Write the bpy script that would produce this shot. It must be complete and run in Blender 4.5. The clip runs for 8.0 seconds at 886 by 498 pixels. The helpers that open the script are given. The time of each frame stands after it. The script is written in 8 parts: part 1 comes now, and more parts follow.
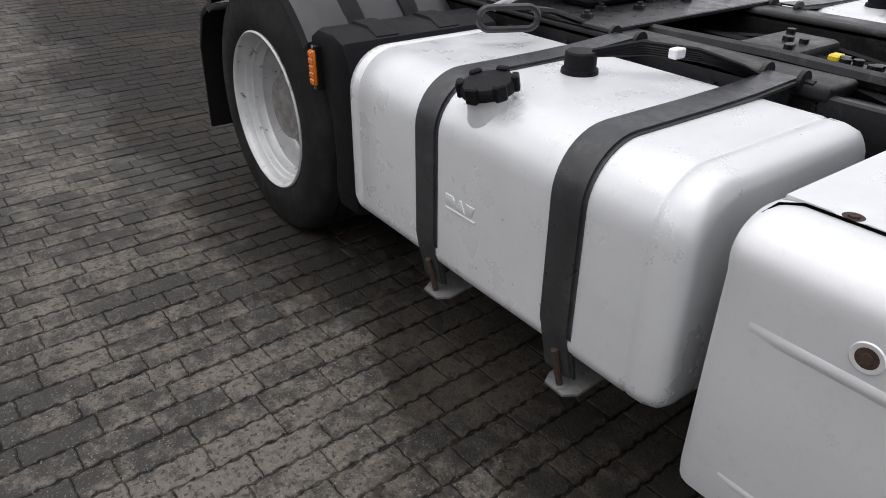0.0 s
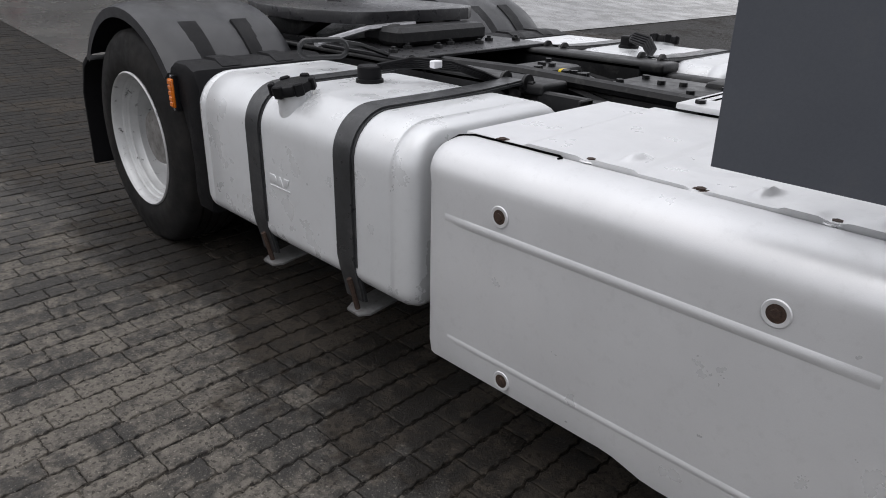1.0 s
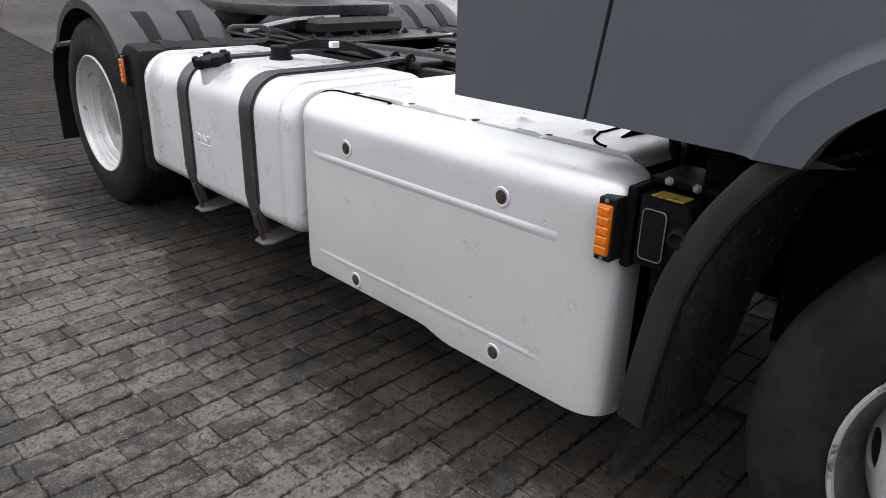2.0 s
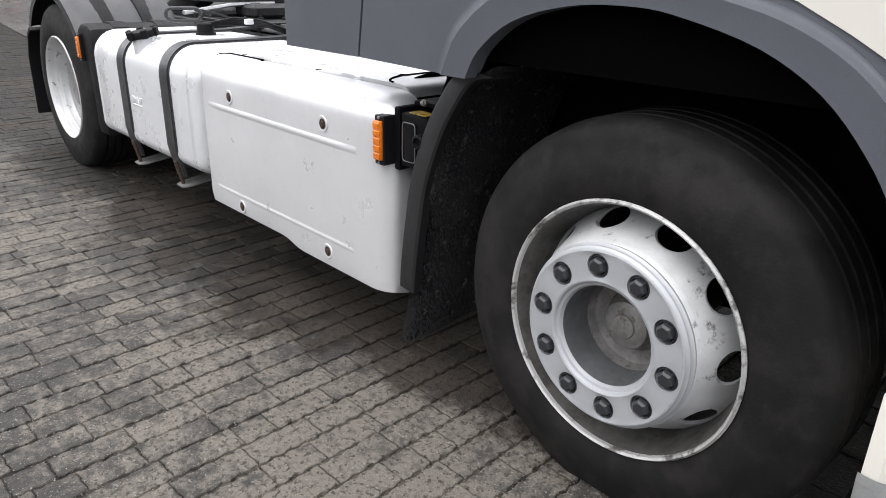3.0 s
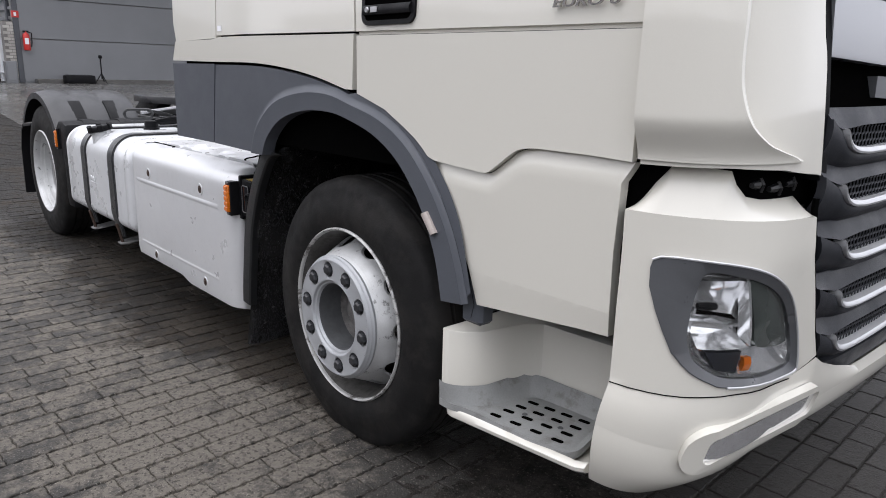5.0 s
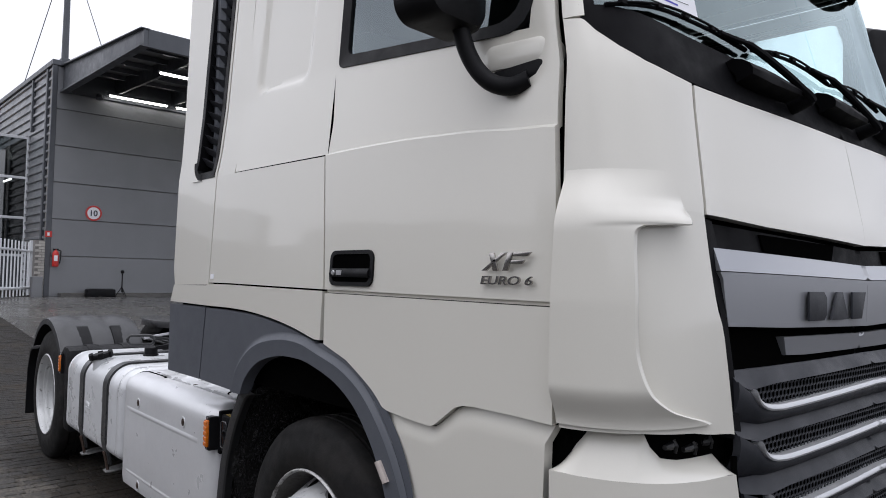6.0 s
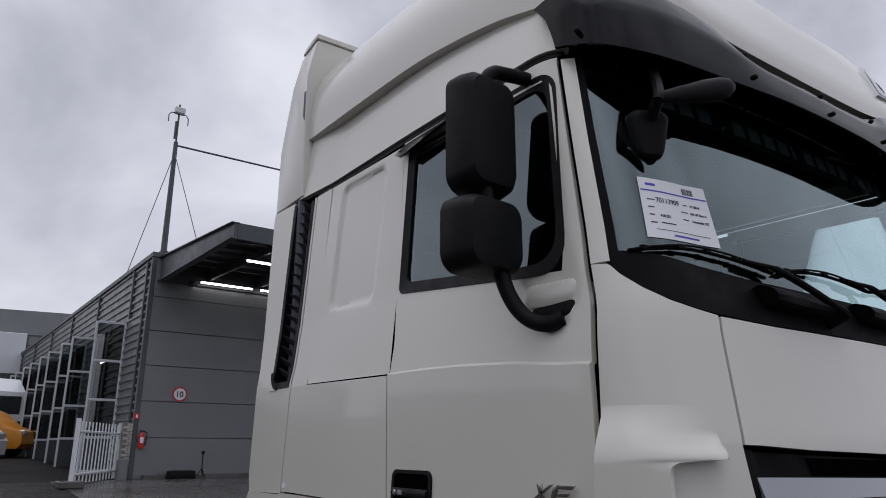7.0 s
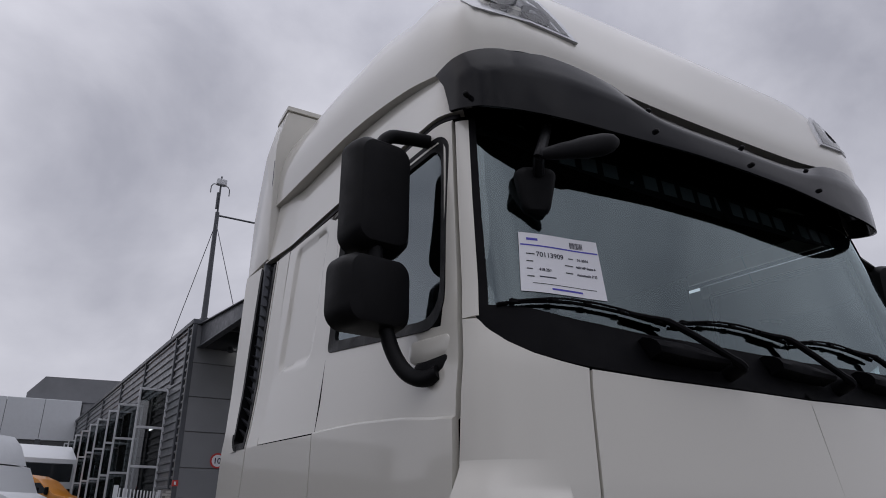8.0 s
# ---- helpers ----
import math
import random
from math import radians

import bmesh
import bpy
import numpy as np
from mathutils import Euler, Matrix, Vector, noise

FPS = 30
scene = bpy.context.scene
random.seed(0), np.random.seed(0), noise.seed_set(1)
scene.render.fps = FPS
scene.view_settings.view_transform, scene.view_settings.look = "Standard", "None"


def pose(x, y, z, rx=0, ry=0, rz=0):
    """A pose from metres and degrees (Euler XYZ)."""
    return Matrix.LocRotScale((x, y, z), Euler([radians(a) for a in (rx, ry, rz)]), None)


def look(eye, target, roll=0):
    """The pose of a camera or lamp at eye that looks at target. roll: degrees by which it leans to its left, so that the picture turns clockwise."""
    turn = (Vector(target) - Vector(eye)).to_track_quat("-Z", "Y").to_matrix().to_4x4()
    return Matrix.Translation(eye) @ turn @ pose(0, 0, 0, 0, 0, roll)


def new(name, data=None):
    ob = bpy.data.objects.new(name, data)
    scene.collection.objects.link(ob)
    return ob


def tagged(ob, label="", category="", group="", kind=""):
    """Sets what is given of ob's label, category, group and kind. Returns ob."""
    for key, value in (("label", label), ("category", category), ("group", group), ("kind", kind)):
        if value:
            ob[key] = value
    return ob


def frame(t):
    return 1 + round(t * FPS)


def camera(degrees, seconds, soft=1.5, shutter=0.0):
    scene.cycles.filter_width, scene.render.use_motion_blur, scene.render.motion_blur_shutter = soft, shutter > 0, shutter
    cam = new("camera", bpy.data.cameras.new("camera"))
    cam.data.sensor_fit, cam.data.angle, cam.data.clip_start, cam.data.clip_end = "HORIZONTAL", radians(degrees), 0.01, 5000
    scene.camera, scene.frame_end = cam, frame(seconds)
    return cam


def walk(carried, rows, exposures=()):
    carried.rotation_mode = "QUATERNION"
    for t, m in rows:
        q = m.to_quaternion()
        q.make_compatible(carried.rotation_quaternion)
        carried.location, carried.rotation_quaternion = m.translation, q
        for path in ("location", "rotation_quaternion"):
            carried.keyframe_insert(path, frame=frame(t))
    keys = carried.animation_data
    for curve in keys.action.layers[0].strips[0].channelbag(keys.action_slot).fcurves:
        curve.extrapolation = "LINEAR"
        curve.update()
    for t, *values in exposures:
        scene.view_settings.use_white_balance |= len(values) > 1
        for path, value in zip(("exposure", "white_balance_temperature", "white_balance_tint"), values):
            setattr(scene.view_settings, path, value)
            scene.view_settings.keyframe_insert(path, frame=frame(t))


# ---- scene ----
cam = camera(64.6, 8.0, 0.95)
PATH = [
    (0, (-1.464, -0.925, 1.372), (-2.863, 0.109, 0.385), 0.6),
    (0.5, (-1.106, -1.035, 1.326), (-2.413, 0.147, 0.38), 0.5),
    (1, (-0.747, -1.075, 1.289), (-2.081, 0.196, 0.512), 0.9),
    (1.2, (-0.589, -1.076, 1.276), (-1.917, 0.206, 0.505), 0.7),
    (2.3, (0.176, -1.2, 1.241), (-1.155, 0.093, 0.496), 1.6),
    (2.5, (0.347, -1.17, 1.223), (-0.997, 0.111, 0.48), 1.2),
    (3, (0.756, -1.167, 1.199), (-0.599, 0.104, 0.459), 1.3),
    (3.5, (1.1, -1.193, 1.195), (-0.252, 0.076, 0.446), 1.3),
    (4, (1.448, -1.17, 1.195), (0.096, 0.095, 0.439), 1.2),
    (4.2, (1.578, -1.167, 1.199), (0.223, 0.094, 0.44), 1.3),
    (5.3, (1.999, -1.243, 1.321), (0.535, 0.095, 1.063), 1.1),
    (5.5, (2.043, -1.216, 1.359), (0.569, 0.132, 1.267), 0.9),
    (6, (2.145, -1.201, 1.425), (0.637, 0.11, 1.511), 1.1),
    (6.5, (2.243, -1.264, 1.504), (0.658, -0.067, 1.733), 0.9),
    (6.9, (2.312, -1.265, 1.562), (0.725, -0.148, 2.042), 0.3),
    (7, (2.344, -1.263, 1.582), (0.761, -0.168, 2.127), -0.0),
    (7.5, (2.525, -1.123, 1.624), (0.944, -0.125, 2.334), -0.5),
    (8, (2.639, -0.884, 1.552), (1.027, 0.06, 2.266), 0.1),
]
EXPOSURES = [(0, 0.43, 6550, 10), (0.5, 0.36, 6550, 10), (1.0, 0.26, 6500, 10), (1.2, 0.31, 6500, 10), (2.5, 1.18, 6530, 10), (3.0, 1.43, 6540, 10), (3.5, 1.58, 6550, 10), (4.0, 1.33, 6550, 10), (4.2, 1.27, 6550, 10), (5.3, 0.78, 6300, 12), (5.5, 0.74, 6280, 12), (6.0, 0.37, 6250, 12), (6.5, 0.16, 6200, 12), (7.0, -0.46, 6150, 14), (7.5, -0.72, 6200, 15), (8, -0.72, 6200, 15)]
walk(cam, [(t, look(eye, target, roll)) for t, eye, target, roll in PATH], EXPOSURES)

# ---- sky and sun: a bright overcast day ----
def make_world():
    world = bpy.data.worlds.new("overcast_sky")
    scene.world = world
    world.use_nodes = True
    nt = world.node_tree
    nt.nodes.clear()
    out = nt.nodes.new("ShaderNodeOutputWorld")
    back = nt.nodes.new("ShaderNodeBackground")
    sky = nt.nodes.new("ShaderNodeTexSky")
    sky.sky_type, sky.sun_disc = "NISHITA", False
    sky.sun_elevation, sky.sun_rotation = radians(48), radians(210)
    sky.air_density, sky.dust_density = 1.0, 3.0
    coord = nt.nodes.new("ShaderNodeTexCoord")
    stretch = nt.nodes.new("ShaderNodeMapping")
    stretch.inputs["Scale"].default_value = (1.0, 1.0, 1.5)
    noise_a = nt.nodes.new("ShaderNodeTexNoise")
    noise_a.inputs["Scale"].default_value, noise_a.inputs["Detail"].default_value = 2.4, 8.0
    noise_a.inputs["Roughness"].default_value, noise_a.inputs["Distortion"].default_value = 0.5, 0.3
    ramp = nt.nodes.new("ShaderNodeValToRGB")
    ramp.color_ramp.elements[0].position, ramp.color_ramp.elements[0].color = 0.36, (5.7, 5.75, 6.2, 1)
    ramp.color_ramp.elements[1].position, ramp.color_ramp.elements[1].color = 0.64, (9.8, 9.8, 10.1, 1)
    mix = nt.nodes.new("ShaderNodeMixRGB")
    mix.inputs["Fac"].default_value = 0.93
    nt.links.new(coord.outputs["Generated"], stretch.inputs["Vector"])
    nt.links.new(stretch.outputs["Vector"], noise_a.inputs["Vector"])
    nt.links.new(noise_a.outputs["Fac"], ramp.inputs["Fac"])
    nt.links.new(sky.outputs["Color"], mix.inputs["Color1"])
    nt.links.new(ramp.outputs["Color"], mix.inputs["Color2"])
    # an overcast sky is brighter overhead than at the horizon
    sep = nt.nodes.new("ShaderNodeSeparateXYZ")
    lift = nt.nodes.new("ShaderNodeValToRGB")
    lift.color_ramp.interpolation = "EASE"
    for pos, level in ((0.0, 0.54), (0.5, 0.575), (1.0, 1.0)):
        el = lift.color_ramp.elements.new(pos) if pos == 0.5 else lift.color_ramp.elements[0 if pos == 0 else -1]
        el.position, el.color = pos, (level, level, level, 1)
    double = nt.nodes.new("ShaderNodeMath")
    double.operation, double.inputs[1].default_value = "MULTIPLY", 2.0
    scale = nt.nodes.new("ShaderNodeVectorMath")
    scale.operation = "SCALE"
    nt.links.new(coord.outputs["Generated"], sep.inputs["Vector"])
    nt.links.new(sep.outputs["Z"], lift.inputs["Fac"])
    nt.links.new(lift.outputs["Color"], double.inputs[0])
    nt.links.new(mix.outputs["Color"], scale.inputs[0])
    nt.links.new(double.outputs[0], scale.inputs["Scale"])
    nt.links.new(scale.outputs[0], back.inputs["Color"])
    back.inputs["Strength"].default_value = 0.1
    nt.links.new(back.outputs["Background"], out.inputs["Surface"])


make_world()
sun = new("sun", bpy.data.lights.new("sun", "SUN"))
sun.data.energy, sun.data.angle, sun.data.color = 0.35, radians(50), (1.0, 0.98, 0.95)
sun.matrix_world = look((3, -5, 17), (0, 0, 0))


# ---- materials ----
def material(name, color, rough=0.5, metal=0.0, grain=0.0, grain_scale=60.0, stain=0.0, stain_scale=3.0, bump=0.0, bump_scale=200.0,
             dirt=None, coat=0.0, emit=0.0, alpha_random=0.0, spec=0.5, dirt_at=0.58, depth=0.004):
    """A procedural surface: grain and stains at two scales, a third colour of dirt in patches, relief."""
    m = bpy.data.materials.new(name)
    m.use_nodes = True
    nt = m.node_tree
    bsdf = nt.nodes["Principled BSDF"]
    bsdf.inputs["Roughness"].default_value, bsdf.inputs["Metallic"].default_value = rough, metal
    bsdf.inputs["Coat Weight"].default_value = coat
    bsdf.inputs["Coat Roughness"].default_value = 0.06
    bsdf.inputs["Specular IOR Level"].default_value = spec
    coord = nt.nodes.new("ShaderNodeTexCoord")

    def noise_node(scale, detail=4.0, rough_n=0.6):
        n = nt.nodes.new("ShaderNodeTexNoise")
        n.inputs["Scale"].default_value, n.inputs["Detail"].default_value, n.inputs["Roughness"].default_value = scale, detail, rough_n
        nt.links.new(coord.outputs["Object"], n.inputs["Vector"])
        return n

    col = nt.nodes.new("ShaderNodeRGB")
    col.outputs[0].default_value = (*color, 1)
    last = col.outputs[0]

    def darker(fac_socket, lo, hi, amount):
        nonlocal last
        span = nt.nodes.new("ShaderNodeMapRange")
        span.inputs["From Min"].default_value, span.inputs["From Max"].default_value = lo, hi
        span.inputs["To Min"].default_value, span.inputs["To Max"].default_value = 1 - amount, 1 + amount
        nt.links.new(fac_socket, span.inputs["Value"])
        mul = nt.nodes.new("ShaderNodeVectorMath")
        mul.operation = "SCALE"
        nt.links.new(last, mul.inputs[0])
        nt.links.new(span.outputs["Result"], mul.inputs["Scale"])
        last = mul.outputs[0]

    if grain:
        darker(noise_node(grain_scale).outputs["Fac"], 0.25, 0.75, grain)
    if stain:
        darker(noise_node(stain_scale, 6.0).outputs["Fac"], 0.3, 0.7, stain)
        span = nt.nodes.new("ShaderNodeMapRange")
        span.inputs["From Min"].default_value, span.inputs["From Max"].default_value = 0.3, 0.7
        span.inputs["To Min"].default_value, span.inputs["To Max"].default_value = max(rough - 0.12, 0.02), min(rough + 0.12, 1)
        nt.links.new(noise_node(stain_scale * 3, 5.0).outputs["Fac"], span.inputs["Value"])
        nt.links.new(span.outputs["Result"], bsdf.inputs["Roughness"])
    if alpha_random:
        info = nt.nodes.new("ShaderNodeObjectInfo")
        darker(info.outputs["Random"], 0, 1, alpha_random)
    if dirt:
        spots = noise_node(dirt[1], 8.0, 0.7)
        span = nt.nodes.new("ShaderNodeMapRange")
        span.inputs["From Min"].default_value, span.inputs["From Max"].default_value = dirt_at, dirt_at + 0.1
        span.inputs["To Max"].default_value = dirt[2]
        nt.links.new(spots.outputs["Fac"], span.inputs["Value"])
        mix = nt.nodes.new("ShaderNodeMixRGB")
        mix.inputs["Color2"].default_value = (*dirt[0], 1)
        nt.links.new(span.outputs["Result"], mix.inputs["Fac"])
        nt.links.new(last, mix.inputs["Color1"])
        last = mix.outputs["Color"]
    nt.links.new(last, bsdf.inputs["Base Color"])
    if bump:
        b = nt.nodes.new("ShaderNodeBump")
        b.inputs["Strength"].default_value, b.inputs["Distance"].default_value = min(bump, 1.0), depth
        nt.links.new(noise_node(bump_scale, 3.0).outputs["Fac"], b.inputs["Height"])
        nt.links.new(b.outputs["Normal"], bsdf.inputs["Normal"])
    if emit:
        bsdf.inputs["Emission Color"].default_value = (*color, 1)
        bsdf.inputs["Emission Strength"].default_value = emit
    return m


def glass_material(name, tint=(0.9, 0.95, 0.95), clear=0.9, ior=1.95, sheen=(1, 1, 1)):
    m = bpy.data.materials.new(name)
    m.use_nodes = True
    nt = m.node_tree
    nt.nodes.clear()
    out = nt.nodes.new("ShaderNodeOutputMaterial")
    see = nt.nodes.new("ShaderNodeBsdfTransparent")
    see.inputs["Color"].default_value = (tint[0] * clear, tint[1] * clear, tint[2] * clear, 1)
    gloss = nt.nodes.new("ShaderNodeBsdfGlossy")
    gloss.inputs["Roughness"].default_value = 0.015
    gloss.inputs["Color"].default_value = (*sheen, 1)
    fres = nt.nodes.new("ShaderNodeFresnel")
    fres.inputs["IOR"].default_value = ior
    mix = nt.nodes.new("ShaderNodeMixShader")
    nt.links.new(fres.outputs["Fac"], mix.inputs["Fac"])
    nt.links.new(see.outputs["BSDF"], mix.inputs[1])
    nt.links.new(gloss.outputs["BSDF"], mix.inputs[2])
    nt.links.new(mix.outputs["Shader"], out.inputs["Surface"])
    return m


WHITE = material("cab_paint_cream_white", (0.64, 0.62, 0.558), 0.36, 0, 0.012, 300, coat=0.8)
SILVER = material("tank_silver_lacquer", (0.63, 0.64, 0.65), 0.33, 0.25, 0.02, 400, 0.06, 3, bump=0.06, bump_scale=500, dirt=((0.36, 0.36, 0.355), 38.0, 0.14), dirt_at=0.56)
SKIRT = material("skirt_silver_lacquer", (0.66, 0.665, 0.675), 0.36, 0.36, 0.02, 400, 0.05, 3, bump=0.06, bump_scale=500, dirt=((0.40, 0.40, 0.395), 42.0, 0.11), dirt_at=0.55)
GREY = material("grey_fender_plastic", (0.080, 0.086, 0.100), 0.48, 0, 0.05, 250, 0.08, 2.5, bump=0.12, bump_scale=900, dirt=((0.10, 0.10, 0.10), 5.0, 0.25), spec=0.3)
BLACK = material("black_moulded_plastic", (0.007, 0.007, 0.008), 0.50, 0, 0.2, 300, 0.2, 4, bump=0.15, bump_scale=700, dirt=((0.013, 0.013, 0.013), 9.0, 0.5), spec=0.13)
GLOSSBLACK = material("gloss_black_trim", (0.006, 0.006, 0.0075), 0.14, 0, 0.1, 200, 0.1, 4, spec=0.22, bump=0.08, bump_scale=45, depth=0.002)
# near-black colour that carries the shade of gaps, slots and voids
DARK = material("void_shade_black", (0.0022, 0.0022, 0.0022), 1.0, 0, 0.2, 60, spec=0.0)
RUBBER = material("tyre_rubber", (0.0080, 0.0077, 0.0077), 0.72, 0, 0.15, 200, 0.3, 6, bump=0.2, bump_scale=160, dirt=((0.0165, 0.0152, 0.0142), 7.0, 0.8), dirt_at=0.47, spec=0.2)
STRAP = material("weathered_strap", (0.030, 0.031, 0.033), 0.36, 0.1, 0.15, 120, 0.35, 9, bump=0.1, bump_scale=300, dirt=((0.075, 0.075, 0.075), 16.0, 0.5), dirt_at=0.55, spec=0.5)
CHASSIS = material("chassis_black_paint", (0.011, 0.0112, 0.012), 0.42, 0.1, 0.3, 70, 0.4, 6, bump=0.25, bump_scale=90, dirt=((0.045, 0.044, 0.042), 13.0, 0.6), dirt_at=0.54, spec=0.35)
WETPLATE = material("wet_greasy_steel_plate", (0.022, 0.022, 0.024), 0.34, 0.2, 0.3, 90, 0.35, 7, bump=0.2, bump_scale=60, dirt=((0.09, 0.085, 0.08), 14.0, 0.5))
RIM = material("rim_silver_paint", (0.50, 0.505, 0.505), 0.4, 0.25, 0.04, 200, 0.14, 8, dirt=((0.03, 0.026, 0.022), 22.0, 0.95), dirt_at=0.585, bump=0.2, bump_scale=60)
RIMEDGE = material("chipped_rim_flange", (0.44, 0.44, 0.43), 0.42, 0.2, 0.08, 200, 0.15, 8, dirt=((0.05, 0.042, 0.036), 16.0, 0.9), dirt_at=0.51, bump=0.3, bump_scale=60)
HUBRING = material("wheel_ring_silver_plastic", (0.37, 0.38, 0.395), 0.42, 0.25, 0.03, 300, 0.05, 10, bump=0.05, bump_scale=600)
HUB = material("corroded_hub_metal", (0.23, 0.222, 0.214), 0.5, 0.5, 0.2, 60, 0.35, 20, bump=0.4, bump_scale=120, dirt=((0.10, 0.08, 0.07), 35.0, 0.8), dirt_at=0.55)
BOLTCAP = material("bolt_cap_dark_plastic", (0.022, 0.023, 0.026), 0.35, 0, 0.1, 200)
STEEL = material("bare_steel", (0.40, 0.40, 0.41), 0.4, 0.8, 0.1, 100, 0.2, 15)
BRACKET = material("grey_galvanised_bracket", (0.16, 0.16, 0.16), 0.5, 0.4, 0.2, 60, 0.3, 12, dirt=((0.06, 0.05, 0.04), 30.0, 0.6))
RUST = material("rusty_bolt", (0.045, 0.026, 0.018), 0.8, 0.1, 0.4, 150, 0.3, 40, bump=0.4, bump_scale=300)
GRIME = material("brake_dust_grime", (0.075, 0.072, 0.068), 0.6, 0.1, 0.2, 60, 0.3, 12, dirt=((0.04, 0.037, 0.033), 18.0, 0.8), dirt_at=0.5)
HUBDARK = material("dull_grey_casting", (0.085, 0.088, 0.092), 0.5, 0.2, 0.1, 80, 0.2, 15, dirt=((0.06, 0.055, 0.05), 20.0, 0.6))
AMBER = material("amber_reflector", (0.62, 0.15, 0.006), 0.2, 0, 0.2, 160, 0.15, 60, coat=0.6, bump=0.2, bump_scale=260)
CHROME = material("chrome_badge", (0.72, 0.72, 0.73), 0.16, 1.0, 0.05, 100)
BADGE = material("dark_chrome_badge", (0.42, 0.40, 0.38), 0.2, 1.0, 0.05, 100)
SATIN = material("satin_silver_grille_bar", (0.55, 0.555, 0.57), 0.35, 0.45, 0.03, 300)
SOOTBLACK = material("weathered_black_plastic", (0.005, 0.005, 0.006), 0.55, 0, 0.1, 300, 0.1, 4, bump=0.08, bump_scale=900, spec=0.06)
GRILLEPANEL = material("grille_metallic_panel", (0.35, 0.36, 0.385), 0.28, 0.45, 0.03, 400, coat=0.4)
GRILLEDARK = material("grille_dark_grey_plastic", (0.025, 0.0265, 0.032), 0.48, 0, 0.08, 300, 0.1, 3, bump=0.1, bump_scale=800, spec=0.25)
STEPGREY = material("step_grey_plastic", (0.245, 0.25, 0.245), 0.5, 0, 0.08, 200, 0.12, 6, bump=0.25, bump_scale=300, dirt=((0.13, 0.122, 0.11), 14.0, 0.6), dirt_at=0.54)
STRIPBAR = material("faded_grey_film_print", (0.07, 0.071, 0.076), 0.5, 0, 0.1, 80)
YELLOW = material("yellow_plastic_tag", (0.75, 0.55, 0.02), 0.5, 0, 0.1, 200)
PAPER = material("white_paper_sheet", (0.80, 0.80, 0.83), 0.7, 0, 0.02, 200)
INK = material("dark_ink", (0.03, 0.03, 0.05), 0.7)
BLUE = material("blue_ink_band", (0.08, 0.07, 0.45), 0.7)
INTERIOR = material("cab_interior_grey", (0.032, 0.033, 0.035), 0.8, 0, 0.1, 100)
FLAP = material("bristly_rubber", (0.004, 0.004, 0.004), 0.20, 0, 0.3, 120, 0.2, 8, bump=1.0, bump_scale=150, depth=0.05, spec=0.9)
# lighter than the flap: the bristles' glints are in the colour
BRISTLE = material("rubber_bristle_glint", (0.035, 0.035, 0.037), 0.25, 0, 0.3, 200, spec=0.8)
MUDEDGE = material("mudguard_edge_black", (0.011, 0.0115, 0.0125), 0.46, 0, 0.1, 200, 0.2, 5, bump=0.1, bump_scale=600)
MUD = material("mudguard_grey_plastic", (0.0135, 0.014, 0.0165), 0.40, 0, 0.05, 200, 0.1, 3, bump=0.1, bump_scale=600)
LAMPGLASS = glass_material("clear_lamp_lens", (0.98, 0.99, 0.99), 0.99, 1.4)
LAMPCHROME = material("headlamp_chrome", (0.90, 0.90, 0.91), 0.11, 0.75, 0.03, 60)
BEZEL = material("headlamp_bezel_grey", (0.095, 0.098, 0.105), 0.38, 0.1, 0.04, 200, 0.05, 6)
WINDSCREEN = glass_material("windscreen_glass", (0.80, 0.96, 0.96), 0.97, 2.15, (0.82, 0.97, 1.0))
SIDEGLASS = glass_material("door_glass", (0.80, 0.93, 0.95), 0.95, 2.1, (0.84, 0.95, 1.0))


# ---- mesh helpers ----
def part(name, bm, mat, parent=None, label="", smooth=True, sharp=35.0, mesh=None):
    """Link a bmesh as one mesh object, under a thing or a part."""
    if mesh is None:
        mesh = bpy.data.meshes.new(name)
        bmesh.ops.recalc_face_normals(bm, faces=bm.faces[:])
        for f in bm.faces:
            f.smooth = smooth
        lim = radians(sharp)
        for e in bm.edges:
            if len(e.link_faces) == 2 and e.calc_face_angle(0) > lim:
                e.smooth = False
        bm.to_mesh(mesh)
        bm.free()
        mesh.materials.append(mat)
    ob = new(name, mesh)
    if parent is not None:
        ob.parent = parent
    if label:
        ob["label"] = label
    return ob


def empty(name, label, category, at=(0, 0, 0), group="", kind=""):
    ob = new(name)
    ob.location = at
    return tagged(ob, label, category, group, kind)


def box(bm, lo, hi, bev=0.0, m=None, seg=1):
    lo, hi = Vector(lo), Vector(hi)
    r = bmesh.ops.create_cube(bm, size=1.0)
    vs = r["verts"]
    for v in vs:
        v.co = Vector(((lo[i] + hi[i]) / 2 + v.co[i] * (hi[i] - lo[i]) for i in range(3)))
    if bev:
        es = list({e for v in vs for e in v.link_edges})
        rr = bmesh.ops.bevel(bm, geom=es, offset=bev, segments=seg, profile=0.5, affect="EDGES")
        vs = list({v for f in rr["faces"] for v in f.verts} | {v for v in vs if v.is_valid})
    if m is not None:
        bmesh.ops.transform(bm, matrix=m, verts=[v for v in vs if v.is_valid])
    return vs


def ring_frame(d):
    d = Vector(d).normalized()
    a = d.orthogonal().normalized()
    return a, d.cross(a)


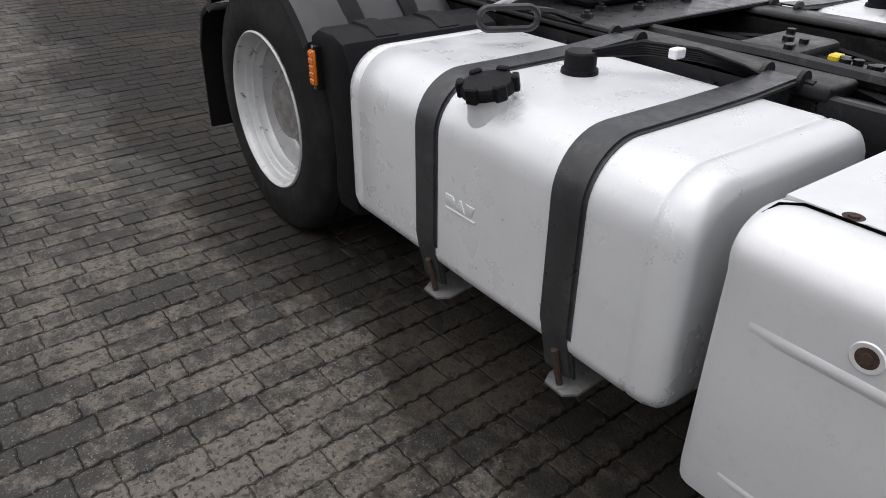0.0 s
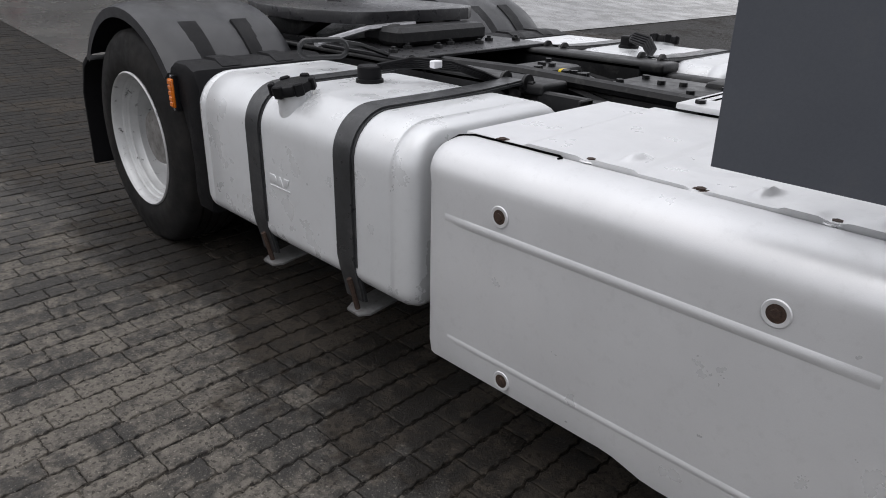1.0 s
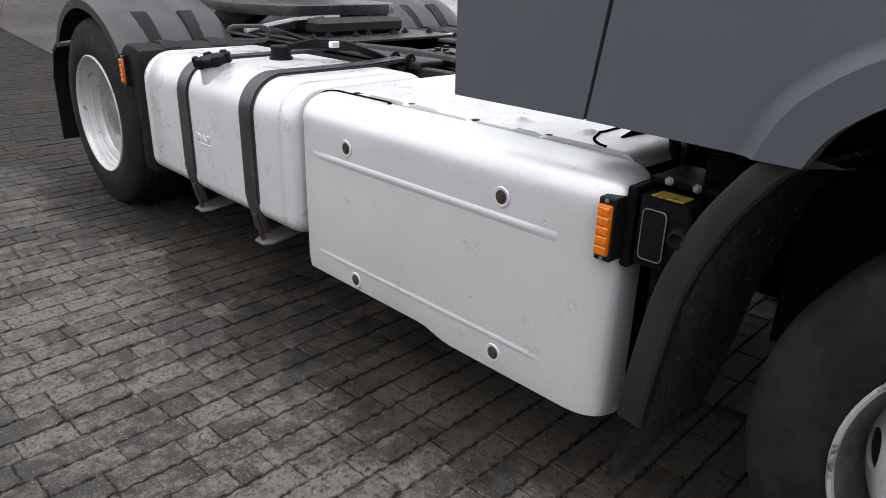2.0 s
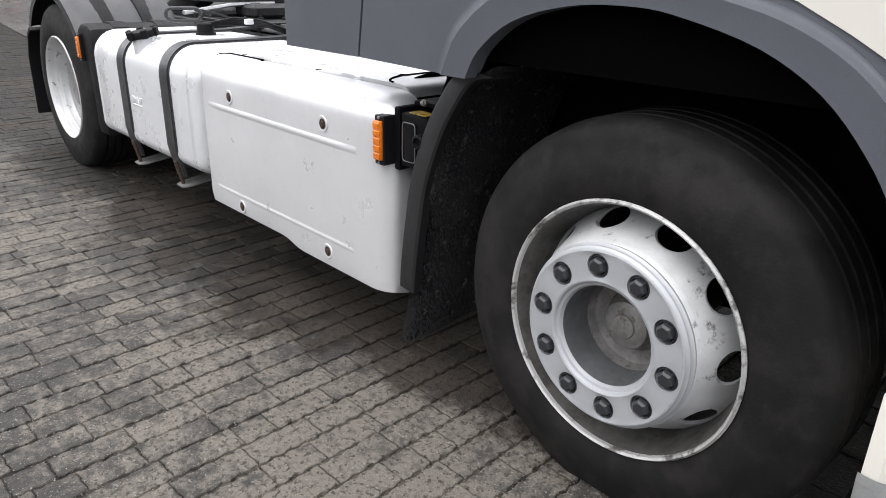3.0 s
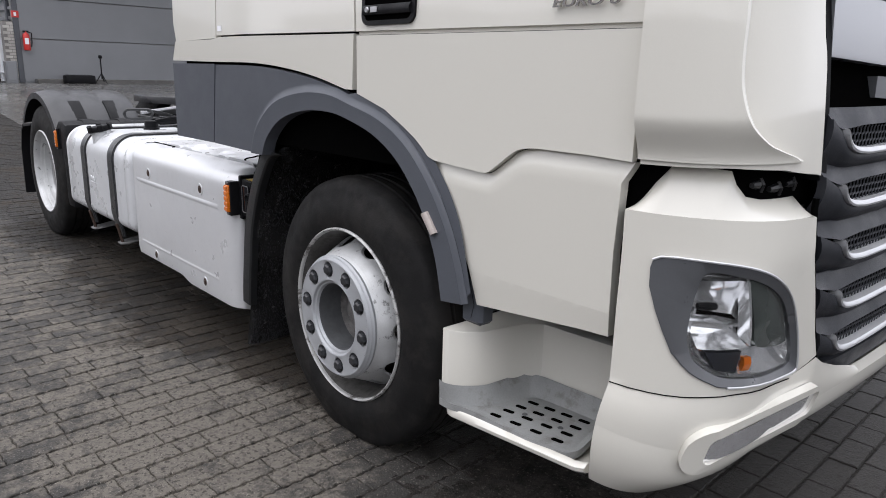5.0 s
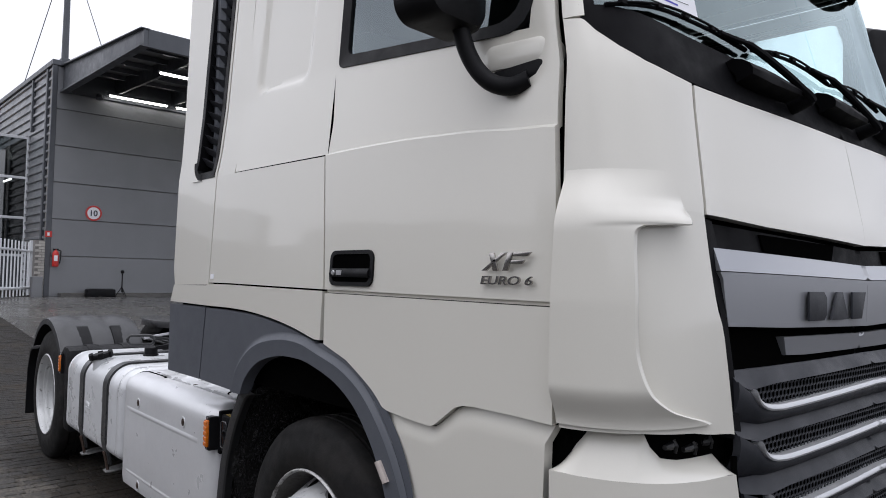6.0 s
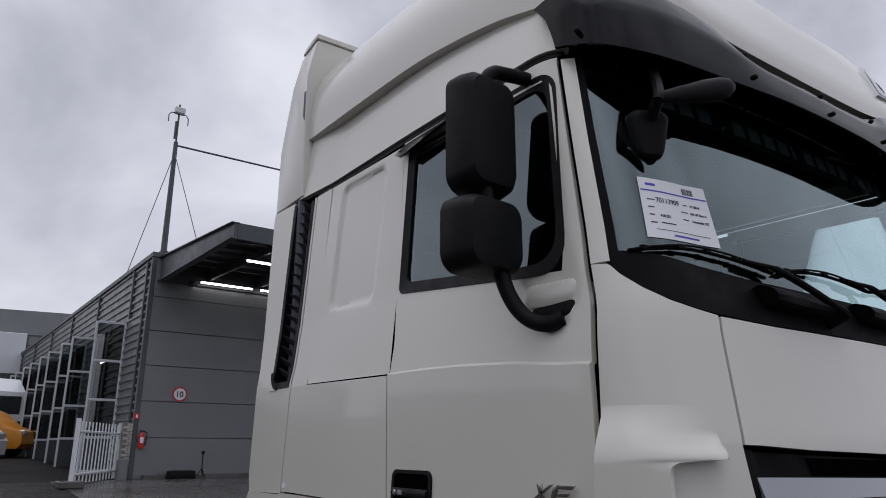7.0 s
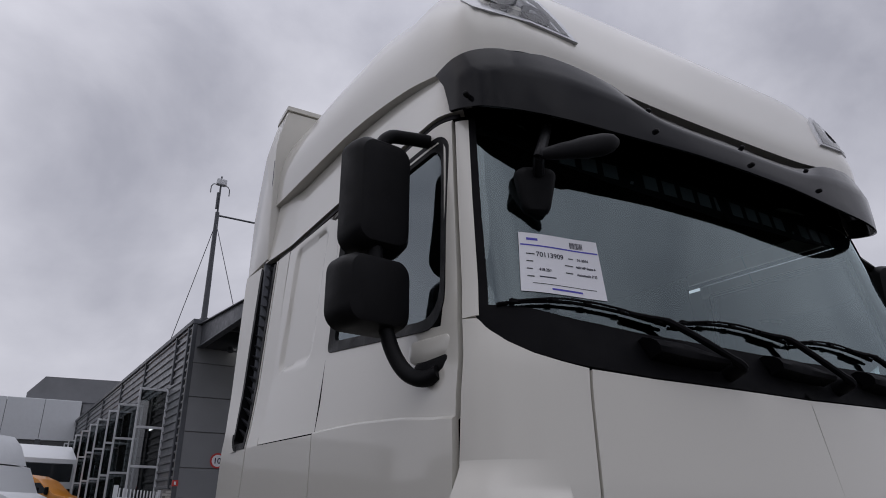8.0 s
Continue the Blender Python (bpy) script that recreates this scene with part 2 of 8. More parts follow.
def tube(bm, pts, r, seg=8, caps=True, closed=False):
    """A round bar along points; r may be a number or one per point."""
    pts = [Vector(p) for p in pts]
    n = len(pts)
    rs = [r] * n if not isinstance(r, (list, tuple)) else r
    rings, a = [], None
    for i, p in enumerate(pts):
        if closed:
            d = pts[(i + 1) % n] - pts[i - 1]
        else:
            d = pts[min(i + 1, n - 1)] - pts[max(i - 1, 0)]
        d.normalize()
        if a is None:
            a = d.orthogonal().normalized()
        else:
            a = (a - d * a.dot(d)).normalized()
        b = d.cross(a)
        rings.append([bm.verts.new(p + rs[i] * (math.cos(t) * a + math.sin(t) * b)) for t in (2 * math.pi * k / seg for k in range(seg))])
    for i in range(n if closed else n - 1):
        q, w = rings[i], rings[(i + 1) % n]
        for k in range(seg):
            bm.faces.new((q[k], q[(k + 1) % seg], w[(k + 1) % seg], w[k]))
    if caps and not closed:
        bm.faces.new(rings[0][::-1])
        bm.faces.new(rings[-1])


def lathe(bm, profile, origin=(0, 0, 0), axis=(0, -1, 0), seg=48, close=False):
    """Turn a profile of (radius, height along the axis) round the axis."""
    o, ax = Vector(origin), Vector(axis).normalized()
    a, b = ring_frame(ax)
    rings = []
    for r, h in profile:
        if r < 1e-6:
            rings.append([bm.verts.new(o + ax * h)])
        else:
            rings.append([bm.verts.new(o + ax * h + r * (math.cos(t) * a + math.sin(t) * b)) for t in (2 * math.pi * k / seg for k in range(seg))])
    pairs = list(zip(rings, rings[1:])) + ([(rings[-1], rings[0])] if close else [])
    for q, w in pairs:
        for k in range(seg):
            k2 = (k + 1) % seg
            if len(q) == 1 and len(w) == 1:
                continue
            if len(q) == 1:
                bm.faces.new((q[0], w[k2], w[k]))
            elif len(w) == 1:
                bm.faces.new((q[k], q[k2], w[0]))
            else:
                bm.faces.new((q[k], q[k2], w[k2], w[k]))


def prism(bm, outline, depth, m=None, bev=0.0):
    """An outline in x, y pushed along z by depth."""
    vs = [bm.verts.new((x, y, 0)) for x, y in outline]
    f = bm.faces.new(vs)
    r = bmesh.ops.extrude_face_region(bm, geom=[f])
    top = [v for v in r["geom"] if isinstance(v, bmesh.types.BMVert)]
    for v in top:
        v.co.z += depth
    allv = vs + top
    if bev:
        es = [e for e in {e for v in top for e in v.link_edges} if all(v in top for v in e.verts)]
        rr = bmesh.ops.bevel(bm, geom=es, offset=bev, segments=2, profile=0.5, affect="EDGES")
        allv = [v for v in allv if v.is_valid] + [v for f in rr["faces"] for v in f.verts]
    if m is not None:
        bmesh.ops.transform(bm, matrix=m, verts=list({v for v in allv if v.is_valid}))


def rounded(x0, y0, x1, y1, r, n=5):
    """A rounded rectangle, anticlockwise."""
    out = []
    for cx, cy, a0 in ((x1 - r, y1 - r, 0), (x0 + r, y1 - r, 90), (x0 + r, y0 + r, 180), (x1 - r, y0 + r, 270)):
        out += [(cx + r * math.cos(radians(a0 + 90 * k / n)), cy + r * math.sin(radians(a0 + 90 * k / n))) for k in range(n + 1)]
    return out


def lerp_table(table, v):
    if v <= table[0][0]:
        return table[0][1]
    for (a, p), (b, q) in zip(table, table[1:]):
        if v <= b:
            return p + (q - p) * (v - a) / (b - a)
    return table[-1][1]


def smooth_table(table, v):
    if v <= table[0][0]:
        return table[0][1]
    for (a, p), (b, q) in zip(table, table[1:]):
        if v <= b:
            k = (v - a) / (b - a)
            return p + (q - p) * k * k * (3 - 2 * k)
    return table[-1][1]


def mirrored(bm):
    """The same mesh on the other side of the truck."""
    other = bm.copy()
    for v in other.verts:
        v.co.y = 2 * YC - v.co.y
    return other


def text_mesh(text, size, depth, m, bold=0.0):
    cu = bpy.data.curves.new("lettering", "FONT")
    cu.body, cu.size, cu.extrude, cu.offset, cu.align_x = text, size, depth, bold, "LEFT"
    ob = bpy.data.objects.new("lettering", cu)
    scene.collection.objects.link(ob)
    dg = bpy.context.evaluated_depsgraph_get()
    dg.update()
    mesh = bpy.data.meshes.new_from_object(ob.evaluated_get(dg))
    bpy.data.objects.remove(ob)
    bpy.data.curves.remove(cu)
    mesh.transform(m)
    return mesh


YC = 1.245          # the truck's middle line

# ---- the truck: cab ----
truck = empty("truck", "cream white two-axle tractor truck with silver tank, on block paving", "truck")

SIDE = [(0.3, 0.05), (0.6, 0.03), (1.38, 0.03), (1.85, 0.055), (2.15, 0.088), (2.78, 0.125), (3.3, 0.16)]
FRONT = [(0.28, 1.17), (0.40, 1.27), (0.60, 1.325), (0.9, 1.345), (1.2, 1.335), (1.6, 1.315), (1.92, 1.255), (2.1, 1.20), (2.45, 1.105), (2.8, 1.02), (3.1, 1.0)]
CORNER = [(0.0, 1.02), (1.95, 1.0), (2.8, 0.80)]
DEEP, ARC, POW, BOW = 0.36, 0.5, 2 / 3, 0.035


def side_y(x, z):
    k = 1.0 if x > -0.6 else max(0.5, 1 - 0.5 * (-0.6 - x) / 0.64)
    return 0.03 + (lerp_table(SIDE, z) - 0.03) * k


def skin0(s, z):
    xc, xf = lerp_table(CORNER, z), lerp_table(FRONT, z)
    if s <= 0:
        return Vector((xc + s, side_y(xc + s, z), z))
    y0 = side_y(xc, z)
    if s < ARC:
        a = math.pi / 2 * s / ARC
        return Vector((xc + (xf - xc) * math.sin(a) ** POW, y0 + DEEP * (1 - math.cos(a) ** POW), z))
    y = y0 + DEEP + s - ARC
    k = (y - y0 - DEEP) / (YC - y0 - DEEP)
    return Vector((xf + BOW * (1 - (1 - k) ** 2), y, z))


def skin(s, z, off=0.0):
    """A point of the cab's outer skin, off metres outside it."""
    p = skin0(s, z)
    if not off:
        return p
    e = 0.012
    n = (skin0(s + e, z) - skin0(s - e, z)).cross(skin0(s, z + e) - skin0(s, z - e)).normalized()
    return p + n * off


def sx(x, z):
    """The place along the skin where it has this x."""
    xc, xf = lerp_table(CORNER, z), lerp_table(FRONT, z)
    if x <= xc:
        return x - xc
    return ARC * math.asin(min(1, (x - xc) / (xf - xc)) ** (1 / POW)) / (math.pi / 2)


def sy(y, z):
    """The place along the skin's front where it has this y."""
    y0 = side_y(lerp_table(CORNER, z), z)
    if y >= y0 + DEEP:
        return ARC + y - y0 - DEEP
    return ARC * math.acos(max(0, 1 - max(0, y - y0) / DEEP) ** (1 / POW)) / (math.pi / 2)


def X(*pairs):
    return [(sx(x, z), z) for x, z in pairs]


def Y(*pairs):
    return [(sy(y, z), z) for y, z in pairs]


def along(line, t):
    ds = [math.dist(a, b) for a, b in zip(line, line[1:])]
    left = t * sum(ds)
    for (a, b), d in zip(zip(line, line[1:]), ds):
        if left <= d + 1e-9:
            k = left / d if d else 0
            return (a[0] + (b[0] - a[0]) * k, a[1] + (b[1] - a[1]) * k)
        left -= d
    return line[-1]


def patch(bm, low, high, nu=24, nv=12, off=0.0, skirt=0.022, off_high=None, bulge=0.0, sides="brtl"):
    """A sheet on the skin, ruled from one line to the other, with its edges turned in."""
    off_high = off if off_high is None else off_high
    grid, back = [], {}
    for j in range(nv + 1):
        row = []
        for i in range(nu + 1):
            a, b, k = along(low, i / nu), along(high, i / nu), j / nv
            o = off + (off_high - off) * k + bulge * 4 * k * (1 - k)
            p = (a[0] + (b[0] - a[0]) * k, a[1] + (b[1] - a[1]) * k)
            v = bm.verts.new(skin(*p, o))
            row.append(v)
            if skirt and ((j == 0 and "b" in sides) or (j == nv and "t" in sides) or (i == 0 and "l" in sides) or (i == nu and "r" in sides)):
                back[v] = bm.verts.new(skin(*p, o - skirt))
        grid.append(row)
    for j in range(nv):
        for i in range(nu):
            bm.faces.new((grid[j][i], grid[j][i + 1], grid[j + 1][i + 1], grid[j + 1][i]))
    if skirt:
        edge = {"b": grid[0], "r": [r[-1] for r in grid], "t": grid[-1][::-1], "l": [r[0] for r in grid[::-1]]}
        for side in sides:
            for a, b in zip(edge[side], edge[side][1:]):
                bm.faces.new((b, a, back[a], back[b]))


def both(bm):
    """Join the mirror image into the mesh."""
    other = mirrored(bm)
    mesh = bpy.data.meshes.new("half")
    other.to_mesh(mesh)
    other.free()
    bm.from_mesh(mesh)
    bpy.data.meshes.remove(mesh)
    bmesh.ops.remove_doubles(bm, verts=bm.verts[:], dist=0.0004)


def two_sides(name, bm, mat, parents=(None, None), label="", **kw):
    """A part on the right side and its mirror image on the left."""
    other = mirrored(bm)
    a = part(name, bm, mat, parents[0] or truck, label, **kw)
    b = part(name, other, mat, parents[1] or truck, label, **kw)
    return a, b


def smooth_line(pts, n=4, closed=False):
    """A smooth line through points of a plane."""
    ext = [pts[-1]] + pts + pts[:2] if closed else [pts[0]] + pts + [pts[-1]]
    out = []
    for p0, p1, p2, p3 in zip(ext, ext[1:], ext[2:], ext[3:]):
        for k in range(n):
            t = k / n
            out.append(tuple(0.5 * (2 * b + (c - a) * t + (2 * a - 5 * b + 4 * c - d) * t * t + (3 * b - a - 3 * c + d) * t ** 3) for a, b, c, d in zip(p0, p1, p2, p3)))
    return out if closed else out + [pts[-1]]


def curve3(pts, n):
    """A smooth line through points."""
    pts = [Vector(q) for q in pts]
    ext, out = [pts[0]] + pts + [pts[-1]], []
    for p0, p1, p2, p3 in zip(ext, ext[1:], ext[2:], ext[3:]):
        for k in range(n):
            t = k / n
            out.append(0.5 * (2 * p1 + (p2 - p0) * t + (2 * p0 - 5 * p1 + 4 * p2 - p3) * t * t + (3 * p1 - p0 - 3 * p2 + p3) * t ** 3))
    return out + [pts[-1]]


def strip(bm, low, high, n=5, nv=4, off=0.0, off_high=0.0, ease=2):
    """A sheet on the skin between two lines, matched point by point."""
    rows = []
    for j in range(nv + 1):
        k, row = j / nv, []
        for (a, b), (c, d) in zip(zip(low, low[1:]), zip(high, high[1:])):
            for i in range(n if (b, d) != (low[-1], high[-1]) else n + 1):
                t = i / n
                p, q = [a[m] + (b[m] - a[m]) * t for m in (0, 1)], [c[m] + (d[m] - c[m]) * t for m in (0, 1)]
                row.append(bm.verts.new(skin(p[0] + (q[0] - p[0]) * k, p[1] + (q[1] - p[1]) * k, off + (off_high - off) * k ** ease)))
        rows.append(row)
    for a, b in zip(rows, rows[1:]):
        for i in range(len(a) - 1):
            bm.faces.new((a[i], a[i + 1], b[i + 1], b[i]))


# outlines of the grey wheel arch trim, as (x, z)
ARCH_IN = [(-0.441, 0.962), (-0.40, 1.03), (-0.30, 1.10), (-0.15, 1.138), (0.0, 1.143), (0.104, 1.128), (0.24, 1.09), (0.349, 1.03), (0.43, 0.95), (0.485, 0.87), (0.53, 0.77), (0.557, 0.66)]
ARCH_MID = [(-0.56, 0.962), (-0.50, 1.08), (-0.36, 1.18), (-0.17, 1.222), (0.0, 1.222), (0.13, 1.19), (0.28, 1.15), (0.40, 1.085), (0.50, 0.985), (0.57, 0.88), (0.615, 0.78), (0.65, 0.672)]
GREY_TOP = [(-0.83, 1.281), (-0.6, 1.281), (-0.40, 1.274), (-0.2, 1.255), (-0.05, 1.232), (0.08, 1.204)]

ARCH_CUT = 5 * 4 + 1          # where the fender panel ends along the smooth arch
ARCH_IN, ARCH_MID, GREY_TOP = smooth_line(ARCH_IN), smooth_line(ARCH_MID), smooth_line(GREY_TOP)
ARCH_BAND = []
for n, ((a, b), (c, d)) in enumerate(zip(ARCH_MID, ARCH_IN)):
    k = smooth_table([(0.35, 0.32), (0.9, 0.10)], n / (len(ARCH_MID) - 1))
    ARCH_BAND.append((a + (c - a) * k, b + (d - b) * k))

# inner lining that closes the cab, coloured near-black as shade behind the gaps
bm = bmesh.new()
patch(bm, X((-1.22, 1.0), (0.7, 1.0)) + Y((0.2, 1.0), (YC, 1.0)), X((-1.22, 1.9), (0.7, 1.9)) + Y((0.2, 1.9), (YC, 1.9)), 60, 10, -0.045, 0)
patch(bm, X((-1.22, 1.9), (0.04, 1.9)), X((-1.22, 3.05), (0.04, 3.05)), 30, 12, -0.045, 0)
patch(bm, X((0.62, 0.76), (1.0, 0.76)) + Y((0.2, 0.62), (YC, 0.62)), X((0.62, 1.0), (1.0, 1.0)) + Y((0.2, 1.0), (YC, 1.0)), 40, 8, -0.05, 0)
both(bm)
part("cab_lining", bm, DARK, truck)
bm = bmesh.new()
box(bm, (-1.0, 0.1, 1.0), (-0.93, 2 * YC - 0.1, 3.5), 0.02)
part("cab_rear_wall", bm, GREY, truck)
bm = bmesh.new()
box(bm, (-0.95, 0.13, 1.42), (1.1, 2 * YC - 0.13, 1.5), 0.02)
part("cab_floor", bm, INTERIOR, truck)
bm = bmesh.new()
box(bm, (-0.94, 0.18, 2.86), (0.90, 2 * YC - 0.18, 2.92), 0.02)
part("headliner", bm, INTERIOR, truck, "dark cab headliner")

# grey fender panels and flared arch
bm = bmesh.new()
patch(bm, X((-1.262, 0.968), (-0.886, 0.968)), X((-1.262, 1.284), (-0.84, 1.284)), 12, 10)
two_sides("rear_fender_panel", bm, GREY, label="dark grey plastic fender panel")
bm = bmesh.new()
patch(bm, X((-0.878, 0.968)) + X(*ARCH_MID[:ARCH_CUT]), X(*GREY_TOP), 60, 8)
two_sides("fender_panel", bm, GREY, label="dark grey plastic fender panel")
bm = bmesh.new()
strip(bm, X(*ARCH_IN), X(*ARCH_IN), 2, 2, -0.03, 0.018)
strip(bm, X(*ARCH_IN), X(*ARCH_BAND), 2, 4, 0.018, 0.020)
strip(bm, X(*ARCH_MID), X(*ARCH_BAND), 2, 6, 0.002, 0.020)
bmesh.ops.remove_doubles(bm, verts=bm.verts[:], dist=0.0003)
fl = two_sides("wheel_arch_flare", bm, GREY, label="dark grey plastic wheel arch flare")
bm = bmesh.new()
patch(bm, X((0.085, 1.20)) + X(*ARCH_MID[ARCH_CUT + 1:-1]), X((0.14, 1.207)) + X(*[(x + smooth_table([(0.70, 0.010), (0.95, 0.035)], z), z + 0.012) for x, z in ARCH_MID[ARCH_CUT + 1:-1]]), 60, 2, 0.001, 0.0, -0.001)
two_sides("arch_edge", bm, GREY)
# marker lamp on the flare
bm = bmesh.new()
patch(bm, X((0.474, 0.890), (0.516, 0.838)), X((0.496, 0.902), (0.538, 0.850)), 6, 4, 0.026, 0.02, 0.026, 0.005)
mk = two_sides("side_marker_lamp", bm, material("marker_lens_milky", (0.42, 0.37, 0.34), 0.25, 0, 0.1, 60, coat=0.5, dirt=((0.35, 0.16, 0.08), 30.0, 0.5)), fl, "clear and amber side marker lamp")

# white side of the sleeper
bm = bmesh.new()
patch(bm, X((-1.25, 1.296), (-0.83, 1.292)) + X(*[(x, z + 0.011) for x, z in GREY_TOP[4:]]) + X((0.118, 1.215)),
      X((-1.21, 1.375), (-0.83, 1.378), (-0.79, 1.385), (-0.6, 1.3855), (-0.2, 1.381), (0.128, 1.378)), 40, 4, 0.004)
two_sides("lower_side_panel", bm, WHITE)
bm = bmesh.new()
patch(bm, X((-1.235, 1.45), (-0.818, 1.392)), X((-1.24, 1.875), (-0.818, 1.875)), 14, 12)
patch(bm, X((-1.24, 1.875), (-1.06, 1.875)), X((-1.235, 2.83), (-1.0, 2.83)), 8, 20)
patch(bm, X((-0.835, 1.875), (-0.818, 1.875)), X((-0.785, 2.80), (-0.765, 2.80)), 3, 20)
patch(bm, X((-1.21, 1.375), (-0.818, 1.382)), X((-1.235, 1.452), (-0.818, 1.40)), 14, 2)
rf = two_sides("side_fairing", bm, WHITE, label="cream white rear side fairing with louvred vent")
# louvred vent: near-black sheet for the shade in the recess, frame and slats
VENT = X((-1.048, 1.89), (-1.03, 1.87), (-0.86, 1.87), (-0.84, 1.89)), X((-0.995, 2.78), (-0.985, 2.80), (-0.795, 2.77), (-0.78, 2.75))
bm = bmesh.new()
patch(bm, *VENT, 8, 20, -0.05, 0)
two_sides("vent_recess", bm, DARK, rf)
bm = bmesh.new()
patch(bm, X((-1.06, 1.875), (-1.035, 1.875)), X((-1.0, 2.82), (-0.975, 2.80)), 3, 24, 0.003, 0.05)
patch(bm, X((-0.862, 1.875), (-0.835, 1.875)), X((-0.812, 2.79), (-0.785, 2.79)), 3, 24, 0.003, 0.05)
patch(bm, X((-1.06, 1.855), (-0.838, 1.855)), X((-1.06, 1.885), (-0.838, 1.885)), 10, 2, 0.003, 0.05)
VENT_ARC = [radians(180 + 9 * k) for k in range(11)]
patch(bm, X(*[(-0.975 + 0.062 * math.cos(a), 1.938 + 0.062 * math.sin(a)) for a in VENT_ARC]), X(*[(-0.975 + 0.09 * math.cos(a), 1.938 + 0.09 * math.sin(a)) for a in VENT_ARC]), 10, 2, 0.004, 0.03)
two_sides("vent_frame", bm, BLACK, rf)
bm = bmesh.new()          # rounded lower corner of the opening
patch(bm, X(*[(-0.975 + 0.088 * math.cos(a), 1.938 + 0.088 * math.sin(a)) for a in VENT_ARC]), X((-1.066, 1.938), (-1.066, 1.849), (-0.975, 1.849)), 10, 2, 0.005, 0.01)
two_sides("vent_corner", bm, WHITE, rf)
for n in range(17):
    z = 1.885 + n * 0.054
    k = (z - 1.88) / 0.92
    xa, xb = -1.045 + 0.055 * k, -0.855 + 0.05 * k
    bm = bmesh.new()
    patch(bm, X((xa, z + 0.055), (xb, z - 0.005)), X((xa, z + 0.088), (xb, z + 0.028)), 6, 2, -0.035, 0.02, -0.006)
    two_sides("vent_slat", bm, GRILLEDARK, rf)
bm = bmesh.new()
patch(bm, X((-0.810, 1.392), (-0.643, 1.392)), X((-0.810, 1.853), (-0.643, 1.853)), 8, 10)
patch(bm, X((-0.810, 1.853), (-0.643, 1.853)), X((-0.757, 2.80), (-0.614, 2.805)), 8, 16)
two_sides("sleeper_pillar", bm, WHITE)
bm = bmesh.new()
patch(bm, X((-0.636, 1.392), (0.136, 1.384)), X((-0.636, 1.850), (0.089, 1.834)), 24, 12, 0.006, 0.022, 0.010)
two_sides("locker_hatch", bm, WHITE, label="cream white locker hatch panel")
bm = bmesh.new()
NZ, NX = 60, 44
rows = []
for j in range(NZ + 1):
    k = j / NZ
    row = []
    for i in range(NX + 1):
        u = i / NX
        x = (-0.634 + 0.028 * k) * (1 - u) + (0.0935 - 0.034 * k) * u
        z = (1.857 + 0.946 * k) * (1 - u) + (1.842 + 0.936 * k) * u
        # a pressed field with rounded corners
        dx = abs(x + 0.300 - 0.06 * (z - 2.46)) - 0.205
        dz = abs(z - 2.462 + 0.05 * (x + 0.30)) - 0.300
        d = math.hypot(max(dx + 0.05, 0), max(dz + 0.05, 0)) + min(max(dx + 0.05, dz + 0.05), 0) - 0.05
        row.append(bm.verts.new(skin(sx(x, z), z, -0.013 * smooth_table([(-0.016, 1.0), (0.004, 0.0)], d))))
    rows.append(row)
for a, b in zip(rows, rows[1:]):
    for i in range(NX):
        bm.faces.new((a[i], a[i + 1], b[i + 1], b[i]))
two_sides("sleeper_panel", bm, WHITE, label="cream white sleeper panel with pressed rounded field")
bm = bmesh.new()
patch(bm, X((-0.795, 1.408), (-0.765, 1.408)), X((-0.795, 1.428), (-0.765, 1.428)), 3, 2, 0.003, 0.004)
part("data_sticker", bm, PAPER, truck, "small white and blue sticker")

# doors
CREASE = [(0.42, 1.092), (0.45, 1.070), (0.474, 1.049), (0.50, 1.041), (0.60, 1.034), (0.68, 1.0295), (0.697, 1.030), (0.712, 1.038), (0.785, 1.090), (0.80, 1.0975), (0.825, 1.1035), (0.86, 1.106), (1.0, 1.106), (1.112, 1.102)]
bm = bmesh.new()
patch(bm, X((0.143, 1.205), (0.28, 1.165), (0.37, 1.12)) + X(*CREASE), X((0.143, 1.372), (1.112, 1.366)), 110, 10, 0.004)
patch(bm, X((0.143, 1.374), (1.112, 1.368)), X((0.143, 1.384), (1.112, 1.378)), 36, 1, -0.006, 0)
RIDGE = [(0.097, 1.836), (0.30, 1.834), (0.53, 1.827), (0.80, 1.810), (1.096, 1.782)]
RIDGE_UP = [(x, z + 0.009) for x, z in RIDGE]
patch(bm, X((0.143, 1.384), (1.112, 1.378)), X(*RIDGE), 36, 14, 0.004, 0.022, 0.011, sides="brl")
patch(bm, X(*RIDGE), X(*RIDGE_UP), 36, 2, 0.011, 0.022, 0.0, 0.002, sides="rl")
patch(bm, X(*RIDGE_UP), X((0.080, 2.15), (1.065, 2.045)), 36, 10, 0.0, 0.022, sides="rlt")
patch(bm, X((0.080, 2.15), (0.118, 2.145)), X((0.062, 2.785), (0.118, 2.78)), 4, 14)
patch(bm, X((0.985, 2.052), (1.065, 2.045)), X((0.905, 2.75), (0.935, 2.75)), 5, 16)
patch(bm, X((0.062, 2.72), (0.935, 2.69)), X((0.062, 2.79), (0.935, 2.765)), 24, 3)
bmesh.ops.remove_doubles(bm, verts=bm.verts[:], dist=0.0008)
door = two_sides("cab_door", bm, WHITE, label="cream white cab door, closed")
bm = bmesh.new()
patch(bm, X((0.660, 0.668), (1.078, 0.703)), X((0.634, 0.76), (1.080, 0.76)), 24, 4, -0.02, 0.03, -0.012, sides="brl")
patch(bm, X((0.634, 0.76), (1.080, 0.76)), X((0.582, 0.88), (1.080, 0.90)), 80, 6, -0.012, 0.03, -0.008, sides="rl")
